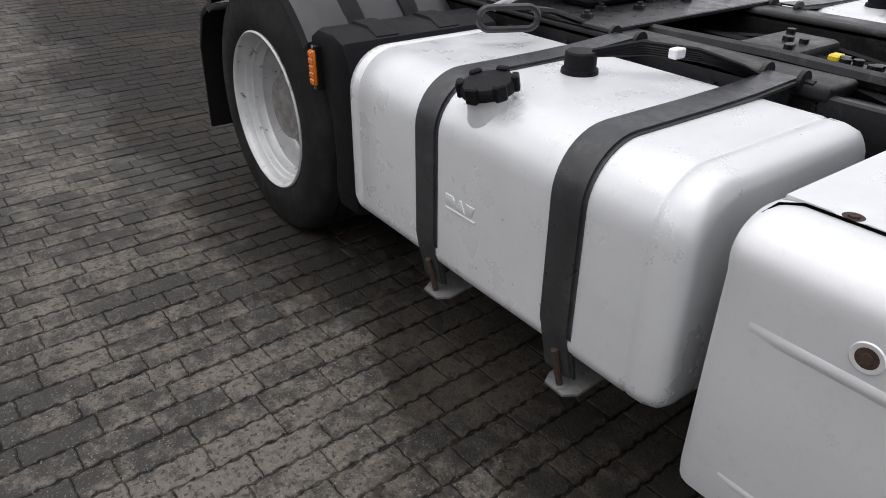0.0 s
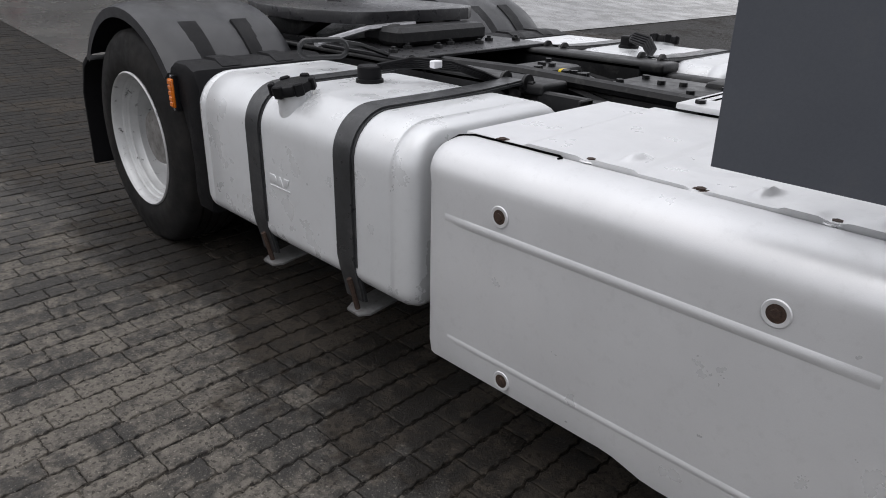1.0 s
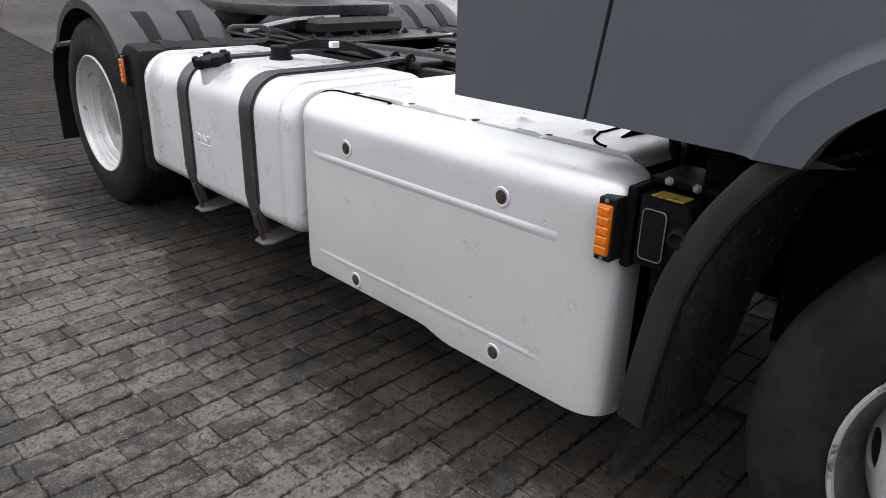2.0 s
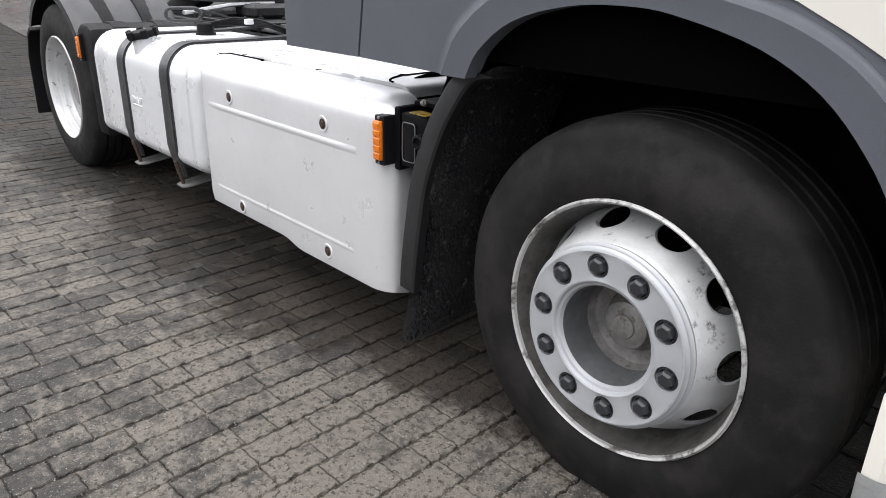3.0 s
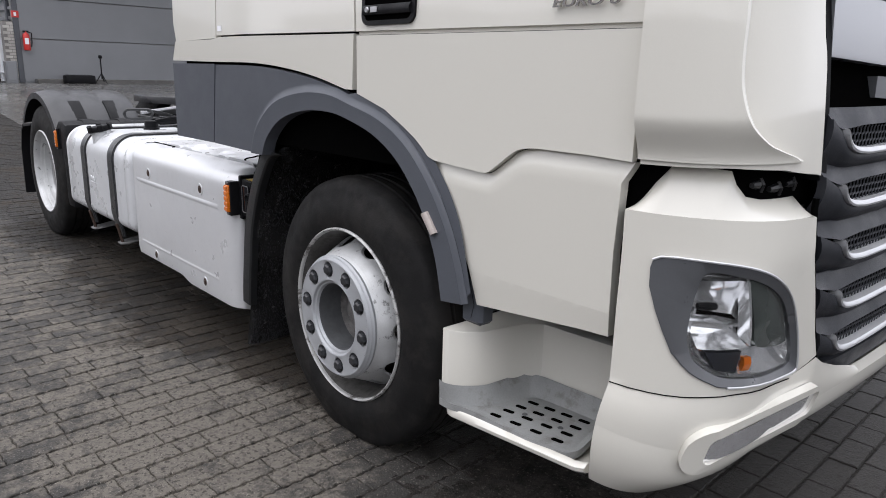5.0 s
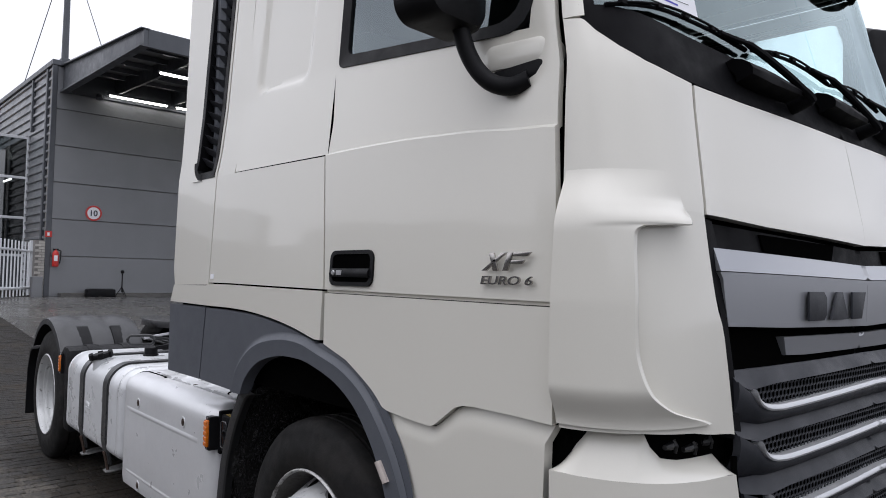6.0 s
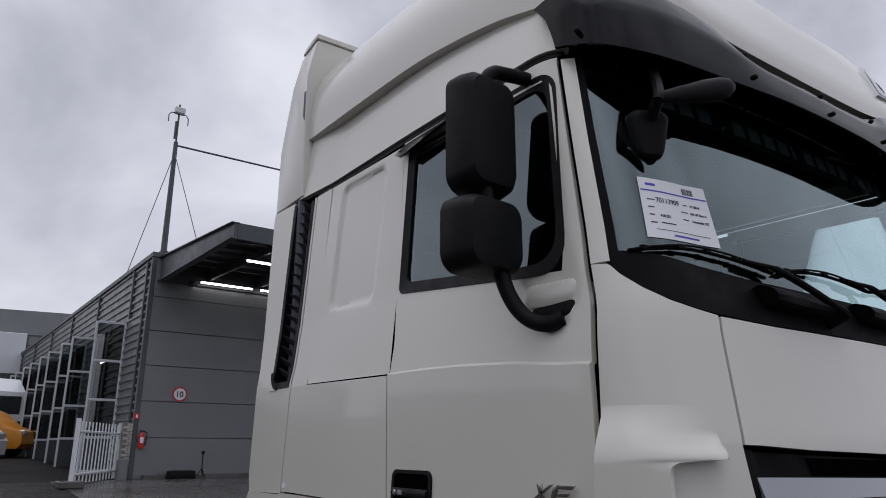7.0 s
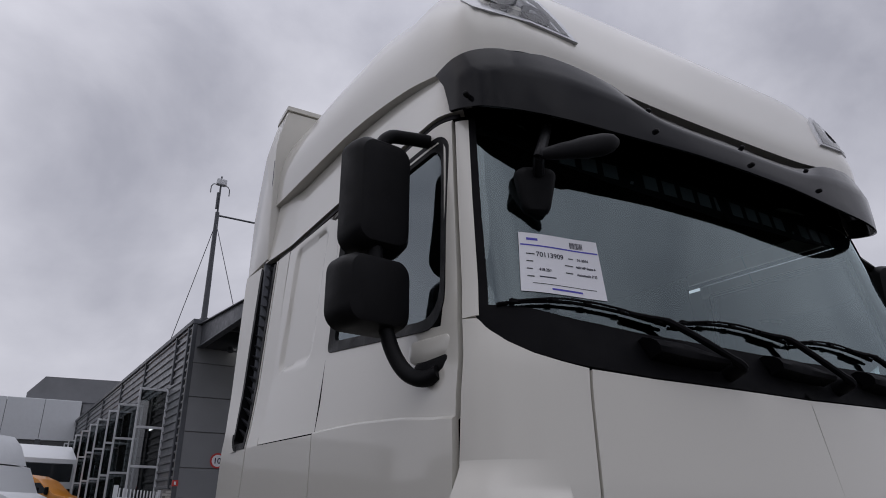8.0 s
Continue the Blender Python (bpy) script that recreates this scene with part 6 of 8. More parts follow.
        part("tank_bracket", fix(bm), BRACKET, tank, "dark steel tank bracket")
        for dx in (-0.055, 0.055):
            bm = bmesh.new()
            lathe(bm, [(0.0, -0.006), (0.028, -0.006), (0.028, 0.006), (0.0, 0.006)], (xs + dx * 0.9, 0.81, 0.885), (1, 0, 0), 18)
            tube(bm, [(xs + dx * 0.9 - 0.02, 0.81, 0.885), (xs + dx * 0.9 + 0.03, 0.81, 0.885)], 0.009, 6)
            part("strap_anchor", fix(bm), CHASSIS, tank)
    # filler neck and cap on the shoulder
    o, ax = Vector((-2.710, 0.140, 0.818)), Vector((-0.03, -0.20, 0.98)).normalized()
    bm = bmesh.new()
    lathe(bm, [(0.066, -0.06), (0.062, 0.005), (0.058, 0.018), (0.055, 0.065), (0.048, 0.068)], o, ax, 28)
    part("filler_neck", fix(bm), SILVER, tank)
    bm = bmesh.new()
    lathe(bm, [(0.056, 0.058), (0.066, 0.062), (0.067, 0.082), (0.062, 0.090), (0.03, 0.092), (0.0, 0.093)], o, ax, 32)
    a, b = ring_frame(ax)
    for k in range(6):
        t = math.pi / 3 * k
        d = a * math.cos(t) + b * math.sin(t)
        c = o + ax * 0.078 + d * 0.066
        box(bm, (-0.016, -0.009, -0.020), (0.016, 0.009, 0.020), 0.004, Matrix.Translation(c) @ Matrix((d.cross(ax), d, ax)).transposed().to_4x4())
    part("filler_cap", fix(bm), BLACK, tank, "black six-lobed fuel filler cap")
    bm = bmesh.new()          # sender on the top with its cables
    lathe(bm, [(0.05, 0.87), (0.048, 0.885), (0.042, 0.887), (0.042, 0.925), (0.038, 0.93), (0, 0.93)], (-2.72, 0.44, 0), (0, 0, 1), 24)
    sender = part("fuel_sender", fix(bm), BLACK, tank, "black fuel sender with cables")
    for k in range(5):
        bm = bmesh.new()
        dz = 0.008 * k
        tube(bm, [(-2.70, 0.46, 0.93 - dz * 0.3), (-2.62, 0.55 + 0.01 * k, 0.955 - dz), (-2.50, 0.62 + 0.012 * k, 0.95 - dz), (-2.42, 0.70 + 0.01 * k, 0.915 - dz), (-2.40, 0.80, 0.87 - dz)], 0.007, 6)
        part("sender_cable", fix(bm), BLACK, tank)
    if not mirror:
        bm = bmesh.new()
        box(bm, (-2.545, 0.56, 0.93), (-2.52, 0.60, 0.955), 0.003)
        part("cable_tag", bm, PAPER, tank, "white cable tag")
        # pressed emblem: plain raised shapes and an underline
        for k, out in enumerate(([(0, 0), (0.045, 0), (0.056, 0.012), (0.056, 0.028), (0.045, 0.04), (0, 0.04)], [(0.064, 0), (0.085, 0.04), (0.099, 0.04), (0.12, 0)], [(0.128, 0), (0.128, 0.04), (0.178, 0.04), (0.160, 0)], [(0, -0.018), (0.18, -0.018), (0.18, -0.010), (0, -0.010)])):
            bm = bmesh.new()
            prism(bm, [(x * 0.68, z * 0.75) for x, z in out], 0.007, Matrix.Translation((-2.795, 0.0705, 0.57)) @ pose(0, 0, 0, 90, 0, 0), 0.0025)
            part("emblem_shape", bm, SILVER, tank, "pressed emblem shape in the tank wall")
    return tank


fuel_tank(False)
fuel_tank(True)


# ---- side skirt ----
def skirt(mirror):
    fix = (lambda b: mirrored(b)) if mirror else (lambda b: b)
    X0, X1 = -2.0, -0.795
    prof = [(0.10, 0.0), (0.062, 0.012), (0.056, 0.05), (0.056, 0.30), (0.058, 0.50)]
    prof += [(0.158 - 0.10 * math.cos(radians(a)), 0.525 + 0.088 * math.sin(radians(a))) for a in range(0, 91, 9)]
    prof += [(0.178, 0.613)]

    def zb(x):
        return smooth_table([(-1.42, 0.262), (-1.29, 0.238)], x)
    xs = [X0, X0 + 0.004, X0 + 0.014, X0 + 0.03] + [X0 + 0.03 + (X1 - 0.09 - X0 - 0.03) * k / 30 for k in range(1, 31)] + [X1 - 0.06, X1 - 0.035, X1 - 0.015, X1 - 0.004, X1]
    bm = bmesh.new()
    rows = []
    for x in xs:
        inn = 0.0
        if x < X0 + 0.03:
            inn = 0.018 * (1 - (x - X0) / 0.03) ** 2
        if x > X1 - 0.09:
            k = (x - X1 + 0.09) / 0.09
            inn = 0.055 * (1 - math.sqrt(max(0, 1 - k * k)))
        row = []
        for i, (y, h) in enumerate(prof):
            top = 0.875 - zb(x)
            z = zb(x) + h / 0.613 * (0.868 - zb(x))
            t = min(1, max(0, (h - 0.5) / 0.11))
            row.append(bm.verts.new((x, y + inn * (1 - t), z - inn * t * 0.6)))
        rows.append(row)
    for a, b in zip(rows, rows[1:]):
        for i in range(len(prof) - 1):
            bm.faces.new((a[i], a[i + 1], b[i + 1], b[i]))
    last = rows[-1]
    back = [bm.verts.new((X1 - 0.01, v.co.y + 0.09, v.co.z)) for v in last]
    for i in range(len(prof) - 1):
        bm.faces.new((last[i], last[i + 1], back[i + 1], back[i]))
    first = rows[0]
    back = [bm.verts.new((X0 + 0.004, v.co.y + 0.035, v.co.z)) for v in first]
    for i in range(len(prof) - 1):
        bm.faces.new((first[i], first[i + 1], back[i + 1], back[i]))
    sk = part("side_skirt", fix(bm), SKIRT, truck, "silver side skirt panel with recessed bolts")
    bm = bmesh.new()          # top cover: creases, dimples round the bolts, ribs and a round pressing
    def cover_z(x, y):
        z = 0.872 + 0.007 * smooth_table([(-1.80, 0.0), (-1.788, 1.0)], x + 0.06 * (y - 0.2)) - 0.006 * smooth_table([(-1.50, 0.0), (-1.488, 1.0)], x + 0.06 * (y - 0.2))
        z += 0.006 * smooth_table([(-1.20, 0.0), (-1.188, 1.0)], x)
        for bx in (-1.883, -1.618, -1.355, -1.102):
            z -= 0.006 * smooth_table([(0.016, 1.0), (0.034, 0.0)], math.hypot(x - bx, y - 0.205))
        for rx in (-1.54, -1.25, -1.03):
            z += 0.014 * smooth_table([(0.2, 1.0), (1.0, 0.0)], math.hypot((x - rx - 0.25 * (y - 0.26)) / 0.022, (y - 0.26) / 0.055))
        return z + 0.0035 * smooth_table([(0.005, 1.0), (0.014, 0.0)], abs(math.hypot(x + 1.40, y - 0.40) - 0.085))
    rows = []
    for i in range(121):
        x = X0 + 0.012 + (X1 - 0.035 - X0 - 0.012) * i / 120
        fall = 0.045 * (1 - math.sqrt(1 - min(1, max(0, (x - X1 + 0.105) / 0.07)) ** 2))
        top = [(x, 0.186 + 0.62 * j / 50) for j in range(51)]
        rows.append([bm.verts.new((x, 0.186, 0.80)), bm.verts.new((x, 0.183, 0.862 - fall))] + [bm.verts.new((x, y, cover_z(x, y) - fall)) for x, y in top] + [bm.verts.new((x, 0.81, 0.80))])
    for a, b in zip(rows, rows[1:]):
        for i in range(len(a) - 1):
            bm.faces.new((a[i], a[i + 1], b[i + 1], b[i]))
    bm.faces.new(rows[0][::-1])
    bm.faces.new(rows[-1])
    part("skirt_top_cover", fix(bm), SKIRT, sk, "silver top cover, dusty")
    # near-black box that carries the shade behind the skirt
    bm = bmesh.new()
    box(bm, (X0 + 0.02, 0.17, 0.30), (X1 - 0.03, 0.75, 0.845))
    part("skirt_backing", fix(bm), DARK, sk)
    bm = bmesh.new()          # dark seam and its notch
    tube(bm, [(X0 + 0.012, 0.120, 0.855), (X0 + 0.02, 0.15, 0.868), (X0 + 0.05, 0.176, 0.8705), (-1.80, 0.178, 0.8705), (-1.683, 0.178, 0.8705), (-1.672, 0.170, 0.8700), (-1.676, 0.160, 0.8690)], 0.0028, 6)
    part("cover_seam", fix(bm), DARK, sk)
    bm = bmesh.new()          # curved black seam of the end cap
    tube(bm, [(x, y, cover_z(x, y) + 0.001) for x, y in smooth_line([(-0.925, 0.188), (-0.955, 0.20), (-0.99, 0.235), (-1.012, 0.29), (-1.02, 0.36), (-1.022, 0.46), (-1.022, 0.60)], 4)], 0.004, 6)
    part("end_cap_seam", fix(bm), DARK, sk)
    # near-black bar on the cover, coloured as a shaded slot
    bm = bmesh.new()
    tube(bm, [(-0.955, 0.30, cover_z(-0.955, 0.3)), (-0.96, 0.40, cover_z(-0.96, 0.4) + 0.002), (-0.96, 0.56, cover_z(-0.96, 0.56))], [0.004, 0.016, 0.016], 8)
    part("end_cap_slot", fix(bm), DARK, sk)
    for z, x0, x1 in ((0.684, -1.93, -0.945), (0.352, -1.93, -0.949)):
        bm = bmesh.new()
        pts = [(x0 + (x1 - x0) * k / 20, 0.0562, z) for k in range(21)]
        vs = []
        for x, y, z_ in pts:
            e = min(1, (x - x0) / 0.03, (x1 - x) / 0.03)
            vs.append([bm.verts.new((x, 0.0572, z_ + 0.012)), bm.verts.new((x, 0.0572 - 0.0035 * e, z_ + 0.004)), bm.verts.new((x, 0.0572 - 0.0035 * e, z_ - 0.003)), bm.verts.new((x, 0.0572, z_ - 0.012))])
        for a, b in zip(vs, vs[1:]):
            for i in range(3):
                bm.faces.new((a[i], a[i + 1], b[i + 1], b[i]))
        part("pressed_line", fix(bm), SKIRT, sk, "pressed line along the skirt")
    for p, ax in (((-1.749, 0.0565, 0.735), (0, -1, 0)), ((-1.118, 0.0565, 0.738), (0, -1, 0)), ((-1.717, 0.0565, 0.309), (0, -1, 0)), ((-1.118, 0.0565, 0.304), (0, -1, 0)),
                  ((-1.883, 0.205, 0.866), (0, 0, 1)), ((-1.618, 0.205, 0.870), (0, 0, 1)), ((-1.355, 0.205, 0.866), (0, 0, 1)), ((-1.102, 0.205, 0.869), (0, 0, 1))):
        bm = bmesh.new()
        lathe(bm, [(0.027, 0.000), (0.025, 0.0022), (0.021, 0.0022), (0.0165, 0.0008)], p, ax, 24)
        part("bolt_dish", fix(bm), SKIRT, sk)
        bm = bmesh.new()
        lathe(bm, [(0.0178, 0.0015), (0.012, 0.0012), (0.0, 0.0012)], p, ax, 20)
        lathe(bm, [(0.010, 0.001), (0.010, 0.005), (0.004, 0.0055), (0.0, 0.004)], p, ax, 6)
        part("skirt_bolt", fix(bm), RUST, sk, "rusty recessed bolt")
    return sk


skirt(False)
skirt(True)


# ---- amber side reflectors, connector box, front mudguard and flap ----
def reflector(x, y, z, h=0.115, w=0.034, mirror=False, parent=None):
    fix = (lambda b: mirrored(b)) if mirror else (lambda b: b)
    bm = bmesh.new()
    box(bm, (x - w / 2 - 0.004, y - 0.012, z - h / 2 - 0.014), (x + w / 2 + 0.004, y + 0.05, z + h / 2 + 0.014), 0.003)
    holder = part("side_reflector", fix(bm), BLACK, truck, "amber side reflector in a black holder")
    bm = bmesh.new()
    box(bm, (x - w / 2, y - 0.022, z - h / 2), (x + w / 2, y - 0.008, z + h / 2), 0.005, seg=2)
    for k in range(5):          # moulded ribs
        zz = z + (k - 2) * h * 0.19
        box(bm, (x - w * 0.42, y - 0.0245, zz - h * 0.07), (x + w * 0.42, y - 0.021, zz + h * 0.07), 0.0012)
    part("reflector_lens", fix(bm), AMBER, holder, "amber lens")
    for s in (-1, 1):
        bm = bmesh.new()
        lathe(bm, [(0.005, 0), (0.005, 0.003), (0, 0.004)], (x, y - 0.012, z + s * (h / 2 + 0.008)), (0, -1, 0), 8)
        part("reflector_screw", fix(bm), STEEL, holder)


for mm in (False, True):
    fix = (lambda b: mirrored(b)) if mm else (lambda b: b)
    reflector(-0.815, 0.058, 0.742, mirror=mm)
    reflector(-3.523, 0.085, 0.762, mirror=mm)
    bm = bmesh.new()          # box body, chamfered towards its top
    prism(bm, [(-0.762, 0.672), (-0.655, 0.672), (-0.640, 0.70), (-0.640, 0.79), (-0.652, 0.822), (-0.762, 0.826)], 0.15, Matrix.Translation((0, 0.232, 0)) @ pose(0, 0, 0, 90, 0, 0), 0.010)
    cb = part("connector_box", fix(bm), SOOTBLACK, truck, "black plastic connector box with yellow top label")
    bm = bmesh.new()          # pierced bracket behind and over it
    box(bm, (-0.795, 0.085, 0.655), (-0.772, 0.26, 0.838), 0.004)
    box(bm, (-0.785, 0.150, 0.836), (-0.60, 0.30, 0.850), 0.004)
    box(bm, (-0.70, 0.225, 0.845), (-0.56, 0.24, 0.905), 0.004)
    part("box_bracket", fix(bm), SOOTBLACK, cb)
    bm = bmesh.new()
    prism(bm, rounded(-0.750, 0.690, -0.690, 0.806, 0.012), 0.006, Matrix.Translation((0, 0.082, 0)) @ pose(0, 0, 0, 90, 0, 0), 0.003)
    lid = part("box_lid", fix(bm), GLOSSBLACK, cb)
    bm = bmesh.new()          # worn grey edge of the lid
    tube(bm, [(x, 0.0765, z) for x, z in rounded(-0.747, 0.693, -0.693, 0.803, 0.011)], 0.0016, 6, closed=True)
    part("lid_edge", fix(bm), BRACKET, lid, "scuffed grey lid edge")
    bm = bmesh.new()
    box(bm, (-0.745, 0.098, 0.824), (-0.672, 0.142, 0.8275), 0.001)
    part("box_label", fix(bm), material("dirty_yellow_label", (0.30, 0.20, 0.02), 0.6, 0, 0.3, 120, 0.4, 40, dirt=((0.02, 0.018, 0.015), 90.0, 0.9), dirt_at=0.5), cb, "worn yellow label")
    bm = bmesh.new()          # lower carrier of the box
    box(bm, (-0.735, 0.12, 0.45), (-0.69, 0.15, 0.68), 0.006)
    part("box_carrier", fix(bm), SOOTBLACK, cb)
    bm = bmesh.new()
    tube(bm, [(-0.668, 0.10, 0.66), (-0.676, 0.10, 0.60), (-0.682, 0.098, 0.55), (-0.698, 0.095, 0.525), (-0.690, 0.09, 0.505)], 0.0035, 6)
    part("pull_cable", fix(bm), BRACKET, cb, "thin grey cable end")
    for k, (x0, z0, x1, z1) in enumerate(((-0.86, 0.93, -0.835, 0.82), (-0.80, 0.93, -0.815, 0.82), (-0.715, 0.95, -0.725, 0.80))):
        bm = bmesh.new()
        tube(bm, [(x0, 0.36, z0), ((x0 + x1) / 2 + 0.008, 0.35, (z0 + z1) / 2), (x1, 0.34, z1)], 0.014, 8)
        part("cab_strut", fix(bm), SOOTBLACK, truck, "black strut under the cab")
    for x, y, z in ((-0.735, 0.15, 0.848), (-0.672, 0.15, 0.846), (-0.60, 0.13, 0.83)):
        bm = bmesh.new()
        lathe(bm, [(0.010, 0), (0.010, 0.010), (0.006, 0.012), (0.006, 0.017), (0, 0.018)], (x, y, z), (0.2, -1, 0.3), 6)
        part("box_bolt", fix(bm), HUB, cb)
    bm = bmesh.new()
    lathe(bm, [(0.02, 0), (0.02, 0.02), (0.014, 0.022), (0.012, 0.012), (0, 0.01)], (-0.655, 0.07, 0.765), (0.1, -1, 0), 16)
    part("box_socket", fix(bm), BLACK, cb)
    bm = bmesh.new()
    tube(bm, [(-0.70, 0.12, 0.67), (-0.695, 0.12, 0.55), (-0.71, 0.14, 0.48)], 0.007, 6)
    tube(bm, [(-0.68, 0.14, 0.67), (-0.675, 0.14, 0.60), (-0.69, 0.13, 0.50), (-0.72, 0.11, 0.47)], 0.005, 6)
    part("box_cable", fix(bm), BLACK, cb)
    # mudguard behind the wheel: stiff edge, hairy rubber flap
    line = smooth_line([(-0.44, 0.975), (-0.52, 0.955), (-0.578, 0.885), (-0.628, 0.80), (-0.682, 0.66), (-0.711, 0.50), (-0.727, 0.38), (-0.731, 0.318)], 4)
    bm = bmesh.new()
    rows = [[bm.verts.new((x + dx, y, z + dz)) for x, z in line] for dx, dz, y in ((0.0, 0.0, 0.10), (0.0, 0.0, 0.054), (0.006, -0.002, 0.05), (0.056, -0.008, 0.05), (0.062, -0.010, 0.056), (0.062, -0.010, 0.085))]
    for a, b in zip(rows, rows[1:]):
        for i in range(len(line) - 1):
            bm.faces.new((a[i], a[i + 1], b[i + 1], b[i]))
    mg = part("front_mudguard", fix(bm), MUDEDGE, truck, "black plastic mudguard edge with rubber flap")
    flap = [(-0.40, 0.99), (-0.50, 0.94), (-0.545, 0.88), (-0.59, 0.78), (-0.63, 0.65), (-0.675, 0.49), (-0.695, 0.37), (-0.722, 0.24), (-0.745, 0.15), (-0.755, 0.105)]
    bm = bmesh.new()
    for th in (0.0, 0.012):
        rows = [[bm.verts.new((x + th + 0.01 * math.sin(j * 0.9), y, z)) for k, (x, z) in enumerate(flap)] for j, y in ((j, 0.075 + 0.055 * j) for j in range(9))]
        for a, b in zip(rows, rows[1:]):
            for i in range(len(flap) - 1):
                bm.faces.new((a[i], a[i + 1], b[i + 1], b[i]))
    fl_ = part("mudflap", fix(bm), FLAP, mg, "black bristly rubber flap")
    # short glossy bristles all over its face, their pale colour painted in as glints
    rb, bv, bf = random.Random(31), [], []
    for k in range(5200):
        u = rb.random() * (len(flap) - 1.02)
        i, t = int(u), u - int(u)
        x, z = flap[i][0] + (flap[i + 1][0] - flap[i][0]) * t, flap[i][1] + (flap[i + 1][1] - flap[i][1]) * t
        y = rb.uniform(0.078, 0.50)
        x += 0.012 + 0.01 * math.sin((y - 0.075) / 0.055 * 0.9)
        a, ln, w_ = rb.uniform(-0.5, 0.5), rb.uniform(0.006, 0.013), rb.uniform(0.0014, 0.0028)
        tip = (x + ln * 0.8, y - ln * 0.35 + ln * 0.4 * math.sin(a), z - ln * 0.5)
        b = len(bv)
        bv += [(x, y - w_, z + w_), (x, y + w_, z + w_), (x, y, z - w_ * 1.5), tip]
        bf += [(b, b + 1, b + 3), (b + 1, b + 2, b + 3), (b + 2, b, b + 3)]
    if mm:
        bv = [(x, 2 * YC - y, z) for x, y, z in bv]
    me = bpy.data.meshes.new("bristles")
    me.from_pydata(bv, [], bf)
    me.materials.append(BRISTLE)
    tagged(part("bristles", None, BRISTLE, fl_, mesh=me), kind="stuff")
    # wheel housing over the wheel
    bm = bmesh.new()
    arc_ = [(-0.66, 0.55), (-0.62, 0.80)] + [(x * 0.985, z - 0.012) for x, z in ARCH_MID[4:]] + [(0.63, 0.62)]
    rows = [[bm.verts.new((x, y, z)) for x, z in arc_] for y in (0.058, 0.30, 0.62)]
    for a, b in zip(rows, rows[1:]):
        for i in range(len(a) - 1):
            bm.faces.new((a[i], a[i + 1], b[i + 1], b[i]))
    part("wheel_housing", fix(bm), MUDEDGE, truck)
    bm = bmesh.new()
    box(bm, (-0.62, 0.60, 0.35), (0.62, 0.64, 1.45))
    part("wheel_well_wall", fix(bm), SOOTBLACK, truck)

# ---- chassis ----
for y0 in (0.835, 1.59):
    bm = bmesh.new()
    box(bm, (-5.0, y0, 0.62), (0.6, y0 + 0.085, 0.850), 0.022, seg=3)
    rail = part("chassis_rail", bm, CHASSIS, truck, "dark painted chassis rail, wet on top")
    for k in range(16):
        for z in (0.72, 0.86):
            bm = bmesh.new()
            lathe(bm, [(0.016, 0), (0.016, 0.012), (0.008, 0.013), (0.008, 0.02), (0, 0.021)], (-4.8 + k * 0.28, y0 + (-0.035 if y0 < 1 and k < 9 else 0 if y0 < 1 else 0.085), z - 0.04), (0, -1 if y0 < 1 else 1, 0), 6)
            part("rail_bolt", bm, CHASSIS, rail)
    bm = bmesh.new()          # reinforcing channel over the rear part
    box(bm, (-5.0, y0 - 0.035, 0.845), (-2.24, y0 + 0.105, 0.888), 0.014, seg=3)
    box(bm, (-5.0, y0 - 0.035, 0.66), (-2.34, y0 - 0.008, 0.875), 0.006)
    part("rail_channel", bm, CHASSIS, rail)
for x in (-4.9, -2.75, -1.3):
    bm = bmesh.new()
    box(bm, (x - 0.05, 0.91, 0.64), (x + 0.05, 1.60, 0.82), 0.01)
    part("cross_member", bm, CHASSIS, truck)
bm = bmesh.new()
box(bm, (-2.27, 0.805, 0.60), (-2.06, 0.836, 0.865), 0.006)
box(bm, (-2.075, 0.770, 0.60), (-2.06, 0.836, 0.865), 0.004)
part("rail_bracket", bm, CHASSIS, truck)
bm = bmesh.new()
box(bm, (-3.55, 0.80, 0.887), (-2.94, 1.69, 0.902), 0.003)
part("deck_plate", bm, WETPLATE, truck, "wet black steel deck plate")
bm = bmesh.new()
box(bm, (-4.55, 0.84, 0.887), (-3.5, 1.65, 0.915), 0.004)
part("mounting_plate", bm, WETPLATE, truck)
# coupling plate
bm = bmesh.new()
out = [(-3.42, -0.36), (-3.36, -0.28), (-3.32, 0.28), (-3.42, 0.40), (-3.7, 0.45), (-4.1, 0.43), (-4.38, 0.34), (-4.42, 0.20), (-4.1, 0.06), (-3.97, 0.0), (-4.1, -0.06), (-4.42, -0.20), (-4.38, -0.34), (-4.1, -0.43), (-3.7, -0.45)]
prism(bm, out, 0.055, Matrix.Translation((0, YC, 0.99)), 0.008)
fifth = part("coupling_plate", bm, WETPLATE, truck, "greasy black coupling plate")
for s in (-1, 1):
    bm = bmesh.new()
    prism(bm, [(-3.80, 0.913), (-3.60, 0.995), (-4.05, 0.995), (-4.20, 0.913)], 0.10, Matrix.Translation((0, YC + s * 0.36 + 0.05, 0)) @ pose(0, 0, 0, 90, 0, 0), 0.01)
    part("coupling_pedestal", bm, CHASSIS, fifth)
bm = bmesh.new()
tube(bm, [(-3.35, YC - 0.05, 0.985), (-3.32, YC - 0.35, 0.98), (-3.2, YC - 0.70, 0.95)], 0.012, 6)
part("release_handle", bm, STEEL, fifth, "bare steel release handle")
